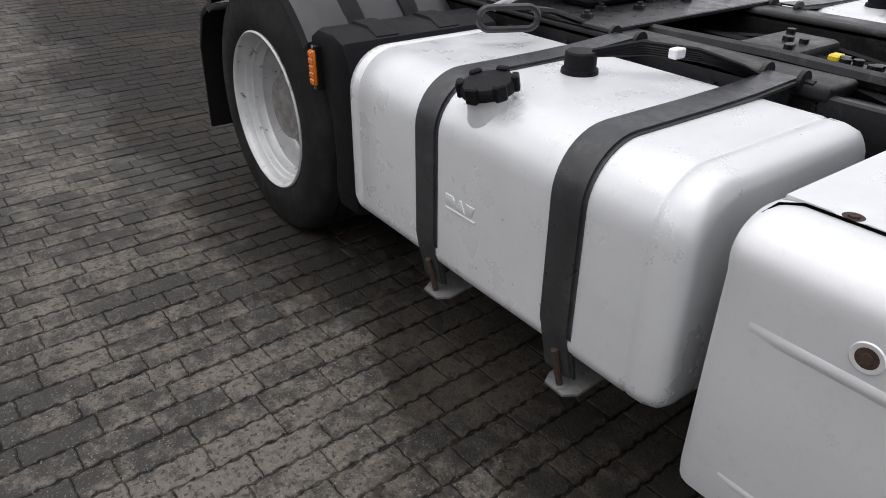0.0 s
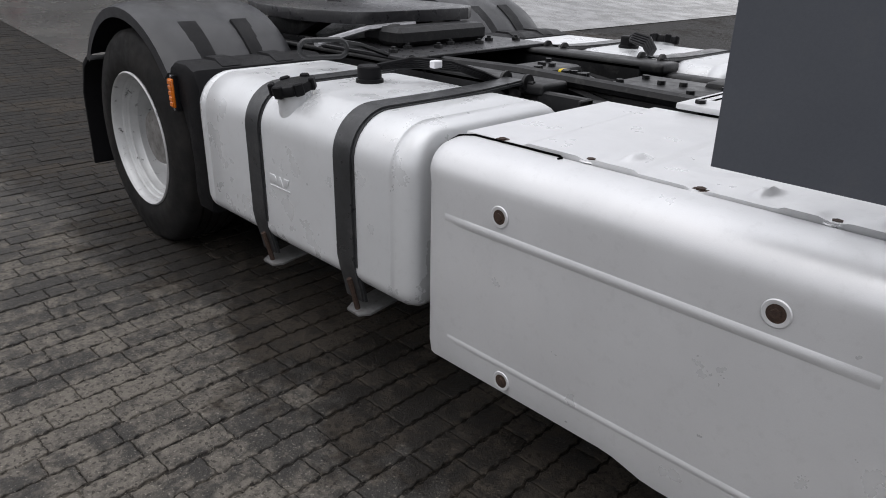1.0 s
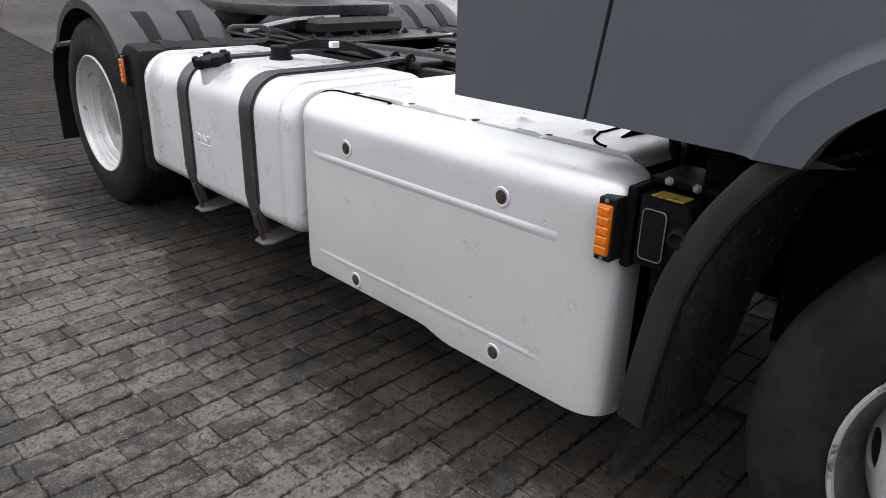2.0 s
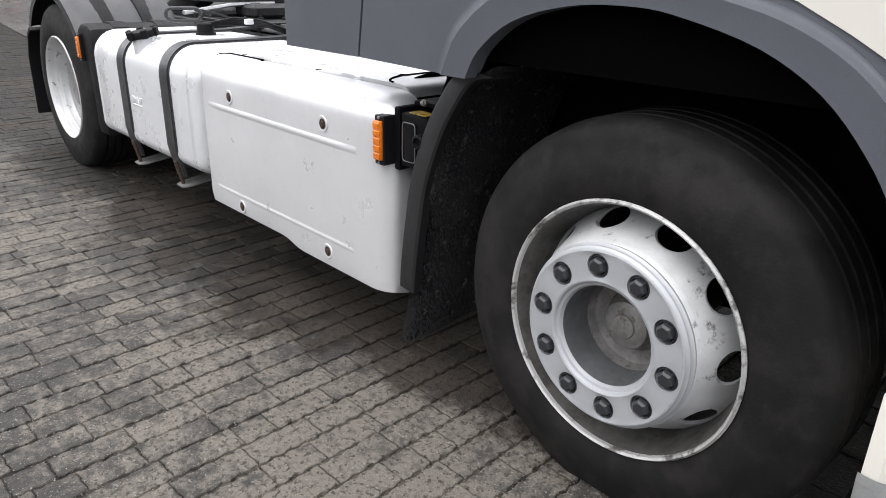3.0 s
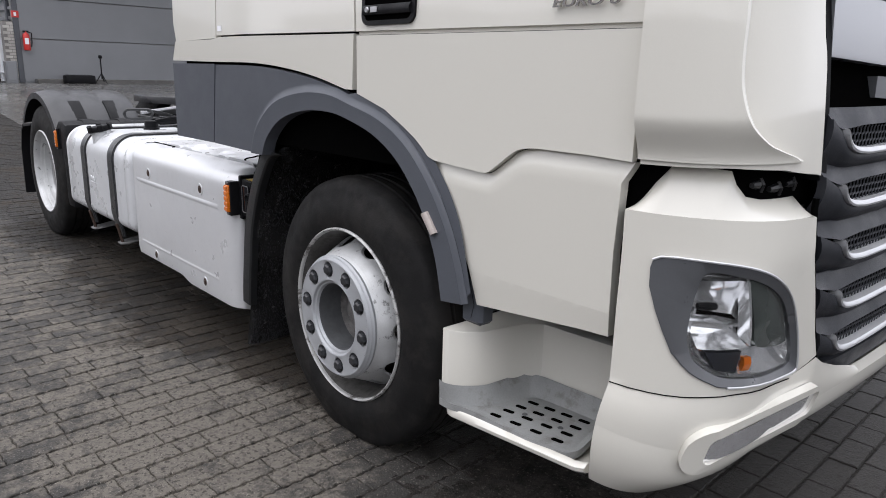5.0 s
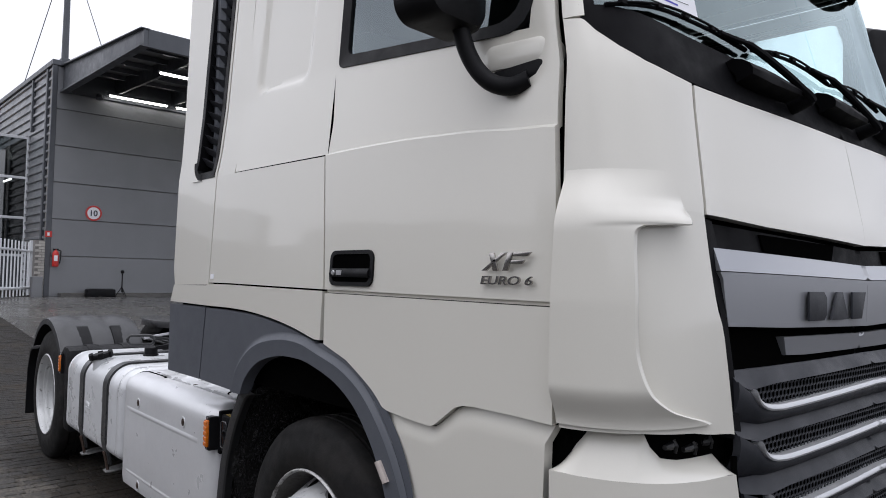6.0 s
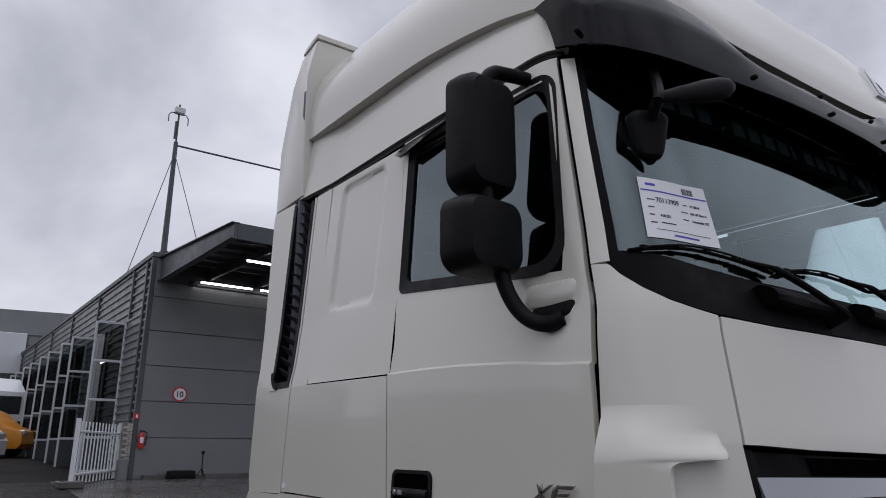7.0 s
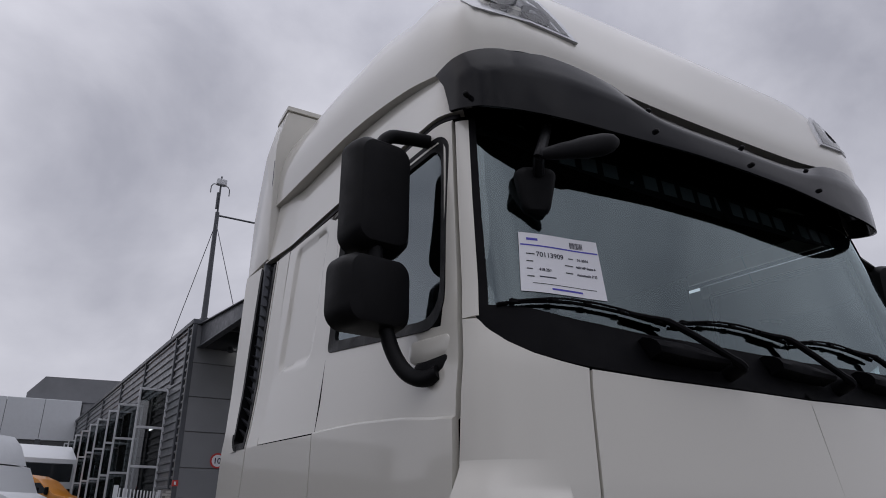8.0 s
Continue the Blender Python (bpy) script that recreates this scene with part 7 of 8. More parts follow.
for k in range(7):
    bm = bmesh.new()
    lathe(bm, [(0.02, 0), (0.02, 0.014), (0.01, 0.015), (0.01, 0.024), (0, 0.025)], (-3.1 - 0.06 * (k % 2), 0.86 + k * 0.13, 0.902), (0, 0, 1), 6)
    part("plate_bolt", bm, CHASSIS, fifth)
bm = bmesh.new()
box(bm, (-3.34, 0.96, 0.905), (-3.18, 1.52, 0.985), 0.02)
box(bm, (-3.50, 1.0, 0.905), (-3.30, 1.1, 0.99), 0.02)
part("coupling_lock", bm, CHASSIS, fifth)
# oval rubber grip beside the deck
bm = bmesh.new()
loop_pts = []
for k in range(28):
    a = 2 * math.pi * k / 28
    along_l = 0.034 * math.cos(a) + (0.055 if math.cos(a) > 0 else -0.055)
    loop_pts.append(Vector((-3.055, 0.48, 0.95)) + Vector((0.47 * along_l, 0.88 * along_l, 0.032 * math.sin(a))))
tube(bm, loop_pts, 0.010, 8, closed=True)
part("oval_grip", bm, STRAP, truck, "grey rubber oval grip")
bm = bmesh.new()
tube(bm, [(-3.03, 0.535, 0.975), (-3.06, 0.66, 0.95), (-3.07, 0.82, 0.895)], 0.010, 6)
part("grip_stalk", bm, CHASSIS, truck)
# pipes, valves and gearbox between the rails
rnd = random.Random(5)
for k in range(9):
    bm = bmesh.new()
    y = 0.98 + 0.06 * k
    pts = [(-3.0 + 0.35 * i, y + rnd.uniform(-0.04, 0.04), 0.80 + rnd.uniform(-0.05, 0.06)) for i in range(7)]
    tube(bm, pts, rnd.choice((0.008, 0.012, 0.018)), 6)
    part("air_pipe", bm, BLACK, truck)
bm = bmesh.new()
tube(bm, [(-2.95, 1.0, 0.87), (-2.5, 0.98, 0.885), (-1.9, 1.0, 0.87), (-1.3, 1.02, 0.86)], 0.024, 8)
part("cable_loom", bm, CHASSIS, truck)
for x, y, z, sx_, sy_, sz_ in ((-2.62, 1.25, 0.80, 0.10, 0.16, 0.07), (-2.0, 1.2, 0.78, 0.22, 0.2, 0.09), (-1.75, 1.42, 0.84, 0.18, 0.12, 0.05), (-1.5, 1.1, 0.82, 0.12, 0.1, 0.07), (-2.3, 1.05, 0.83, 0.07, 0.05, 0.06)):
    bm = bmesh.new()
    box(bm, (x - sx_, y - sy_, z - sz_), (x + sx_, y + sy_, z + sz_), 0.02, seg=2)
    vb = part("valve_block", bm, CHASSIS, truck, "dark cast valve block with bolts")
    for k in range(6):
        bm = bmesh.new()
        lathe(bm, [(0.015, 0), (0.015, 0.014), (0, 0.016)], (x + rnd.uniform(-0.8, 0.8) * sx_, y + rnd.uniform(-0.8, 0.8) * sy_, z + sz_), (0, 0, 1), 6)
        part("block_bolt", bm, CHASSIS, vb)
bm = bmesh.new()
box(bm, (-2.41, 1.09, 0.875), (-2.375, 1.13, 0.895), 0.005)
part("yellow_clip", bm, YELLOW, truck, "yellow plastic clip")
# plain box for the driveline, near-black with the shade under the frame
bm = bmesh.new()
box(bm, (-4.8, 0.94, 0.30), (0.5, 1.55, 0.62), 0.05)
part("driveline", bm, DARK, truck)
# added near-black boxes that stand for shade beside the frame
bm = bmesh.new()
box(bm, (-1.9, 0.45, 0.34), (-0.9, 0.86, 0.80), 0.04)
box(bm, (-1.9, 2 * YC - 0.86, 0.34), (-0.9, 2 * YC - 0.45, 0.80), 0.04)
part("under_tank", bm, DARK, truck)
for x in (0.0, -4.02):
    bm = bmesh.new()
    tube(bm, [(x, 0.3, 0.45), (x, 2 * YC - 0.3, 0.45)], 0.07, 12)
    part("axle", bm, CHASSIS, truck)


# slotted pale cover between the rails, behind the cab
bm = bmesh.new()
box(bm, (-1.755, 0.80, 0.886), (-0.98, 1.62, 0.905), 0.006, seg=2)
cover = part("slotted_cover", bm, SKIRT, truck, "silver slotted cover between the rails")
# thin near-black bars stand for the shade inside the slots
for k in range(9):
    for y in (0.98, 1.22, 1.46):
        bm = bmesh.new()
        box(bm, (-1.735 + 0.035 * k, y - 0.07, 0.9045), (-1.725 + 0.035 * k, y + 0.07, 0.9062))
        part("cover_slot", bm, DARK, cover)
for x, y in ((-1.70, 0.84), (-1.40, 0.84), (-1.70, 1.58)):
    bm = bmesh.new()
    lathe(bm, [(0.016, 0), (0.016, 0.010), (0.008, 0.011), (0.0, 0.011)], (x, y, 0.905), (0, 0, 1), 6)
    part("cover_bolt", bm, CHASSIS, cover)


# ---- rear mudguards ----
def rear_mudguard(mirror):
    fix = (lambda b: mirrored(b)) if mirror else (lambda b: b)
    ax, az = -4.02, 0.475
    bm = bmesh.new()
    angs = list(range(38, 152, 6))

    def arc(a, r):
        return ax + r * math.cos(radians(a)), az + r * math.sin(radians(a)) * 1.0
    secs = [(0.075, -0.055), (0.078, -0.012)] + [(0.11 + 0.53 * k / 18, 0.011 * abs(math.sin(math.pi * k / 6))) for k in range(19)] + [(0.67, -0.012), (0.672, -0.05)]
    rows = []
    for y, dr in secs:
        rows.append([bm.verts.new((arc(a, 0.595 + dr)[0], y, arc(a, 0.595 + dr)[1])) for a in angs])
    for a, b in zip(rows, rows[1:]):
        for i in range(len(angs) - 1):
            bm.faces.new((a[i], a[i + 1], b[i + 1], b[i]))
    g = part("rear_mudguard", fix(bm), MUD, truck, "dark grey plastic rear mudguard")
    bm = bmesh.new()          # front lower piece
    prism(bm, [(-3.325, 0.30), (-3.325, 0.80), (-3.36, 0.865), (-3.42, 0.885), (-3.52, 0.885), (-3.60, 0.84), (-3.565, 0.80), (-3.505, 0.70), (-3.47, 0.60), (-3.46, 0.475), (-3.47, 0.36), (-3.45, 0.30)], 0.60, Matrix.Translation((0, 0.69, 0)) @ pose(0, 0, 0, 90, 0, 0), 0.02)
    part("mudguard_front", fix(bm), BLACK, g, "black plastic front mudguard piece")
    bm = bmesh.new()          # rear lower piece and flap
    prism(bm, [(-4.53, 0.80), (-4.60, 0.76), (-4.68, 0.60), (-4.70, 0.22), (-4.685, 0.22), (-4.66, 0.60), (-4.58, 0.74), (-4.51, 0.78)], 0.60, Matrix.Translation((0, 0.68, 0)) @ pose(0, 0, 0, 90, 0, 0), 0.004)
    part("mudguard_flap", fix(bm), BLACK, g, "black rear mudflap")
    for y in (0.26, 0.50):
        bm = bmesh.new()
        pts = [arc(a, 0.600) for a in range(62, 36, -6)] + [(-3.52, 0.888), (-3.43, 0.888), (-3.37, 0.865)]
        rows = [[bm.verts.new((x, y + dy, z + dz)) for x, z in pts] for dy, dz in ((-0.045, -0.006), (-0.04, 0.006), (0.04, 0.006), (0.045, -0.006))]
        for a, b in zip(rows, rows[1:]):
            for i in range(len(pts) - 1):
                bm.faces.new((a[i], a[i + 1], b[i + 1], b[i]))
        part("mudguard_strap", fix(bm), BLACK, g, "black moulded strap")


rear_mudguard(False)
rear_mudguard(True)

# ---- ground: one sheet, level under the truck, rising gently to the workshop ----
def ground_z(x, y=0.0):
    return smooth_table([(-32.0, 1.25), (-16.6, 0.80), (-5.5, 0.0)], x)


PAVE = bpy.data.materials.new("concrete_paving_blocks")
PAVE.use_nodes = True


def paving_nodes(m, joints=False):
    """Grey-brown concrete blocks: tone block by block, dry and wet patches, aggregate specks, oil spots, shade painted
    by the truck.
    """
    nt = m.node_tree
    bsdf = nt.nodes["Principled BSDF"]
    geo = nt.nodes.new("ShaderNodeNewGeometry")
    info = nt.nodes.new("ShaderNodeObjectInfo")

    def noise_node(scale, detail, rough_n=0.6):
        n = nt.nodes.new("ShaderNodeTexNoise")
        n.inputs["Scale"].default_value, n.inputs["Detail"].default_value, n.inputs["Roughness"].default_value = scale, detail, rough_n
        nt.links.new(geo.outputs["Position"], n.inputs["Vector"])
        return n.outputs["Fac"]

    def calc(op, a, b):
        n = nt.nodes.new("ShaderNodeMath")
        n.operation = op
        for k, v in enumerate((a, b)):
            if isinstance(v, float):
                n.inputs[k].default_value = v
            else:
                nt.links.new(v, n.inputs[k])
        return n.outputs[0]

    def span(v, a, b, c, d):
        n = nt.nodes.new("ShaderNodeMapRange")
        for k, x in zip(("From Min", "From Max", "To Min", "To Max"), (a, b, c, d)):
            n.inputs[k].default_value = x
        nt.links.new(v, n.inputs["Value"])
        return n.outputs["Result"]

    def blend(f, a, b):
        n = nt.nodes.new("ShaderNodeMixRGB")
        nt.links.new(f, n.inputs["Fac"])
        for k, v in (("Color1", a), ("Color2", b)):
            if isinstance(v, tuple):
                n.inputs[k].default_value = (*v, 1)
            else:
                nt.links.new(v, n.inputs[k])
        return n.outputs["Color"]

    tone = calc("FRACT", calc("ADD", info.outputs["Random"], geo.outputs["Random Per Island"]), 0.0)
    big, mid, fine, speck = noise_node(0.85, 4.0), noise_node(5.5, 6.0, 0.65), noise_node(45.0, 5.0, 0.7), noise_node(260.0, 2.0)
    dry = (0.138, 0.124, 0.106) if not joints else (0.075, 0.066, 0.054)
    wet = (0.035, 0.033, 0.0305) if not joints else (0.020, 0.018, 0.016)
    # the yard is damper towards the workshop and drier by the cab
    sep = nt.nodes.new("ShaderNodeSeparateXYZ")
    nt.links.new(geo.outputs["Position"], sep.inputs["Vector"])
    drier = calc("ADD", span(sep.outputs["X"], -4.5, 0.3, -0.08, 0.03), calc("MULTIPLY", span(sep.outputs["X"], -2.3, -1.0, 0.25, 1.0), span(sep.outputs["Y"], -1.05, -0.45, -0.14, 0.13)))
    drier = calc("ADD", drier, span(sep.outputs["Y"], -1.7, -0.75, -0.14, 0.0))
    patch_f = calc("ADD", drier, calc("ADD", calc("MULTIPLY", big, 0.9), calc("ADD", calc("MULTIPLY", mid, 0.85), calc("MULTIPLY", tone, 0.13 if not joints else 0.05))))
    # grit roughens the edges of the dry patches; damp and painted shade along the truck, damp dirt by the step
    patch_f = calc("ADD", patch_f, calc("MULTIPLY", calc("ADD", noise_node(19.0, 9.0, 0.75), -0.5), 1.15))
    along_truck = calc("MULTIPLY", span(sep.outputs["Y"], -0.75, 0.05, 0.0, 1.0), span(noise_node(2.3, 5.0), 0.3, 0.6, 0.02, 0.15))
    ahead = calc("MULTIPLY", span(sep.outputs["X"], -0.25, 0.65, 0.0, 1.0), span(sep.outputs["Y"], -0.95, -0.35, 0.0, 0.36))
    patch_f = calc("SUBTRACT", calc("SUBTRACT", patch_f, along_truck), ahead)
    f = span(patch_f, 0.78, 0.98, 0.0, 1.0)
    col = blend(f, wet, dry)
    # pits and drip marks, darker grit in the joints, pale grains
    drips = noise_node(62.0, 3.0, 0.55)
    col = blend(span(drips, 0.575, 0.615, 0.0, 0.85), col, (0.036, 0.032, 0.028) if not joints else (0.012, 0.011, 0.010))
    col = blend(span(fine, 0.50, 0.62, 0.0, 0.6), col, (0.040, 0.037, 0.033) if not joints else (0.014, 0.013, 0.012))
    col = blend(span(noise_node(150.0, 2.0), 0.63, 0.68, 0.0, 0.75), col, (0.26, 0.24, 0.21))
    # water and oil dripped along the flank, plus the truck's contact shade, painted as one ragged pool
    soak_shade = calc("ADD", calc("MULTIPLY", span(sep.outputs["Y"], -0.65, 0.25, 0.0, 1.0), 0.66), calc("ADD", calc("MULTIPLY", noise_node(1.7, 6.0, 0.6), 1.0), calc("MULTIPLY", noise_node(11.0, 6.0, 0.7), 0.6)))
    soak_shade = calc("ADD", soak_shade, span(sep.outputs["X"], -1.2, -0.4, 0.0, -0.22))
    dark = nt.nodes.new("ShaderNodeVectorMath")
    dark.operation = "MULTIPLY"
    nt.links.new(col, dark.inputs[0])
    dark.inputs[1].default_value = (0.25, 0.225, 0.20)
    col = blend(span(soak_shade, 1.08, 1.22, 0.0, 0.95), col, dark.outputs[0])
    # trodden black dirt before the step fills the joints
    soil = calc("ADD", calc("MULTIPLY", span(sep.outputs["X"], 0.15, 0.85, 0.0, 0.55), span(sep.outputs["Y"], -1.1, -0.45, 0.0, 1.0)), calc("MULTIPLY", calc("ADD", noise_node(4.0, 7.0, 0.7), -0.5), 0.9))
    col = blend(span(soil, 0.22, 0.42, 0.0, 0.85), col, blend(span(speck, 0.45, 0.75, 0.0, 1.0), (0.020, 0.0185, 0.017), (0.075, 0.068, 0.060)))
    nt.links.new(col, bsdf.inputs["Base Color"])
    nt.links.new(span(f, 0.0, 1.0, 0.55, 0.8), bsdf.inputs["Roughness"])
    bsdf.inputs["Specular IOR Level"].default_value = 0.22 if not joints else 0.1
    b = nt.nodes.new("ShaderNodeBump")
    b.inputs["Strength"].default_value, b.inputs["Distance"].default_value = 0.8, 0.007
    nt.links.new(calc("ADD", calc("ADD", fine, calc("MULTIPLY", speck, 0.5)), calc("MULTIPLY", noise_node(110.0, 3.0), 0.8 if not joints else 1.6)), b.inputs["Height"])
    nt.links.new(b.outputs["Normal"], bsdf.inputs["Normal"])


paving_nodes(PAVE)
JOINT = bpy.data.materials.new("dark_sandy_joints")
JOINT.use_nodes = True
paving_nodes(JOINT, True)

xs = [-4000, -300, -60, -32, -28, -24, -20] + [-17 + 0.5 * k for k in range(25)] + [-4, 0, 4, 30, 300, 4000]
ys = [-4000, -300, -40, -10, 0, 10, 40, 300, 4000]
verts = [(x, y, ground_z(x) - 0.0052) for x in xs for y in ys]
n = len(ys)
faces = [(i * n + j, (i + 1) * n + j, (i + 1) * n + j + 1, i * n + j + 1) for i in range(len(xs) - 1) for j in range(n - 1)]
me = bpy.data.meshes.new("ground")
me.from_pydata(verts, [], faces)
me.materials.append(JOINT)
ground = tagged(new("ground", me), "grey block-paved yard, damp, with dark sandy joints", "ground", kind="structure")

# ---- wet concrete apron before the workshop ----
WETCON = material("wet_smooth_concrete", (0.085, 0.082, 0.076), 0.24, 0, 0.15, 60, 0.35, 0.8, bump=0.1, bump_scale=80)
bm = bmesh.new()
bmv = []
for k in range(13):
    x = -17.2 + k * 0.75
    bmv.append([bm.verts.new((x, y, ground_z(x) + 0.006)) for y in (0.9 + 0.04 * k, 3, 8, 30)])
for a, b in zip(bmv, bmv[1:]):
    for i in range(3):
        bm.faces.new((a[i], b[i], b[i + 1], a[i + 1]))
tagged(part("pavement", bm, WETCON), "smooth wet concrete apron before the workshop", "pavement", kind="structure")

# ---- workshop building ----
BX, BY, BZ, BTURN = -17.5, 3.08, 0.80, 2.2
SITE = pose(BX, BY, BZ, 0, 0, BTURN)
CLAD = material("grey_cladding_panel", (0.19, 0.195, 0.205), 0.45, 0.2, 0.03, 80, 0.06, 0.7, alpha_random=0.05)
CORR = material("grey_corrugated_sheet", (0.20, 0.205, 0.215), 0.4, 0.4, 0.04, 60, 0.08, 1.0)
STEELGREY = material("dark_grey_steel", (0.075, 0.08, 0.09), 0.45, 0.3, 0.05, 60, 0.1, 2)
FRAMEWHITE = material("white_door_frame", (0.62, 0.63, 0.65), 0.4, 0, 0.03, 60)
PANE = glass_material("workshop_pane", (0.88, 0.93, 0.94), 0.62)
SHOPIN = material("workshop_interior", (0.16, 0.16, 0.16), 0.8, 0, 0.2, 2, 0.4, 0.4)
FENCEWHITE = material("white_fence_paint", (0.66, 0.68, 0.70), 0.45, 0, 0.03, 60)
BRICKM = material("pale_brick", (0.42, 0.40, 0.37), 0.8, 0, 0.1, 60, 0.1, 5, alpha_random=0.14, bump=0.3, bump_scale=80)
MORTAR = material("mortar", (0.20, 0.19, 0.18), 0.9, 0, 0.1, 60)
RED = material("red_enamel", (0.50, 0.025, 0.02), 0.35, 0, 0.05, 60)
TUBE = material("fluorescent_tube", (1.0, 0.97, 0.90), 0.5, emit=7.0)

workshop = empty("workshop", "grey metal-clad workshop with canopy and open glazed doors", "building")
workshop.matrix_world = SITE


def wpart(name, bm, mat, parent=None, label="", **kw):
    return part(name, bm, mat, parent or workshop, label, **kw)


bm = bmesh.new()
box(bm, (-0.30, -0.28, -0.9), (-0.04, 9.0, 5.85))
wall = wpart("gable_wall", bm, MORTAR)
edges = [-0.2, 1.02, 1.95, 2.88, 3.81, 4.74, 5.83]
for a, b in zip(edges, edges[1:]):
    bm = bmesh.new()
    box(bm, (-0.05, -0.24, a + 0.008), (0.0, 9.0, b - 0.008), 0.008)
    wpart("cladding_panel", bm, CLAD, wall)
bm = bmesh.new()
box(bm, (-0.06, -0.32, 0.0), (0.02, -0.20, 5.95), 0.01)
wpart("corner_trim", bm, STEELGREY)
bm = bmesh.new()
box(bm, (-0.1, -0.34, 5.83), (0.04, 9.0, 5.97), 0.01)
box(bm, (-40, -0.34, 5.83), (-0.1, -0.22, 5.97), 0.01)
wpart("roof_edge", bm, STEELGREY)
bm = bmesh.new()
box(bm, (-40, -0.2, 5.80), (-0.1, 9.0, 5.9))
wpart("flat_roof", bm, STEELGREY)
# long wall: corrugated sheet above and between the door bays
BAYS = [(-6.2, -2.35), (-10.9, -8.0), (-15.6, -12.8), (-20.6, -17.6), (-25.4, -22.4), (-30.0, -27.2)]


def corrugated(bm, x0, x1, z0, z1, y):
    pitch = 0.21
    n = max(2, int((z1 - z0) / pitch))
    prof = []
    for k in range(n):
        z = z0 + (z1 - z0) * k / n
        h = (z1 - z0) / n
        prof += [(0.0, z), (0.0, z + h * 0.55), (-0.045, z + h * 0.66), (-0.045, z + h * 0.92)]
    prof.append((0.0, z1))
    ra = [bm.verts.new((x0, y + d, z)) for d, z in prof]
    rb = [bm.verts.new((x1, y + d, z)) for d, z in prof]
    for i in range(len(prof) - 1):
        bm.faces.new((ra[i], rb[i], rb[i + 1], ra[i + 1]))


bm = bmesh.new()
corrugated(bm, -40, -0.04, 4.4, 5.83, -0.24)
last = -0.04
for x0, x1 in BAYS + [(-40, -39)]:
    corrugated(bm, x1, last, 0.0, 4.4, -0.24)
    last = x0
wpart("corrugated_wall", bm, CORR, None, "grey horizontal corrugated sheet", smooth=False)
for k, x in enumerate((-0.55, -2.0, -6.6, -11.4, -16.2, -21.2, -26.0)):
    bm = bmesh.new()
    box(bm, (x - 0.06, -0.32, 0.0 if k < 1 else 4.4), (x + 0.06, -0.24, 5.83), 0.01)
    wpart("wall_post", bm, STEELGREY)
bm = bmesh.new()
box(bm, (-40, 6.5, -0.5), (-0.3, 6.6, 5.8))
box(bm, (-40, -0.2, -0.06), (-0.3, 6.6, 0.0))
wpart("shop_back_wall", bm, SHOPIN)
for x in (-4, -9, -14, -19):
    bm = bmesh.new()
    box(bm, (x - 0.7, 2.5, 4.9), (x + 0.7, 2.58, 4.97), 0.01)
    wpart("shop_light", bm, TUBE, None, "lit fluorescent tube")
# glazed door leaves standing open
for x0, x1 in BAYS:
    for x, lean in ((x1, 0.18), (x0, 0.0)):
        leaf = wpart("door_leaf", (lambda b: (box(b, (x - 0.03 - lean, -1.05, 0.12), (x + 0.03 - lean, -0.99, 4.33), 0.006), box(b, (x - 0.03 - lean * 0.2, -0.30, 0.12), (x + 0.03 - lean * 0.2, -0.24, 4.33), 0.006), b)[2])(bmesh.new()), FRAMEWHITE, None, "white framed glazed door leaf, open")
        for z in (0.12, 1.02, 2.05, 3.15, 4.26):
            bm = bmesh.new()
            box(bm, (x - 0.03 - lean * 0.5, -1.0, z), (x + 0.03 - lean * 0.5, -0.28, z + 0.07), 0.005)
            wpart("door_rail", bm, FRAMEWHITE, leaf)
        bm = bmesh.new()
        box(bm, (x - 0.012 - lean * 0.5, -1.0, 0.18), (x + 0.012 - lean * 0.5, -0.28, 1.03))
        wpart("kick_panel", bm, STEELGREY, leaf, "black lower door panel")
        for z in (1.09, 2.12, 3.22):
            bm = bmesh.new()
            box(bm, (x - 0.004 - lean * 0.5, -1.0, z), (x + 0.004 - lean * 0.5, -0.28, z + 1.04))
            pn = wpart("door_pane", bm, PANE, leaf, "glass door pane")
            pn.visible_shadow = False
# canopy
bm = bmesh.new()
box(bm, (0.02, -0.02, 5.16), (0.10, 9.0, 5.84), 0.01)
canopy = wpart("canopy", bm, STEELGREY, None, "dark steel canopy with lit tubes beneath")
bm = bmesh.new()
prism(bm, [(0.02, 5.15), (0.02, 5.87), (5.5, 5.45), (5.5, 5.08)], 0.08, Matrix.Translation((0, 0.0, 0)) @ pose(0, 0, 0, 90, 0, 0), 0.01)
wpart("canopy_side_beam", bm, STEELGREY, canopy)
for z0, z1 in ((5.15, 5.19), (5.83, 5.87)):          # flanges of the side beam
    bm = bmesh.new()
    prism(bm, [(0.02, z0), (0.02, z1), (5.52, 5.08 + (z1 - 5.15) * 0.514), (5.52, 5.08 + (z0 - 5.15) * 0.514)], 0.18, Matrix.Translation((0, 0.03, 0)) @ pose(0, 0, 0, 90, 0, 0), 0.004)
    wpart("beam_flange", bm, STEELGREY, canopy)
bm = bmesh.new()
box(bm, (5.42, 0.0, 5.08), (5.50, 9.0, 5.45), 0.01)
wpart("canopy_front_beam", bm, STEELGREY, canopy)
bm = bmesh.new()
prism(bm, [(0.1, 5.72), (0.1, 5.76), (5.45, 5.42), (5.45, 5.38)], 8.9, Matrix.Translation((0, 8.95, 0)) @ pose(0, 0, 0, 90, 0, 0))
wpart("canopy_deck", bm, SHOPIN, canopy)
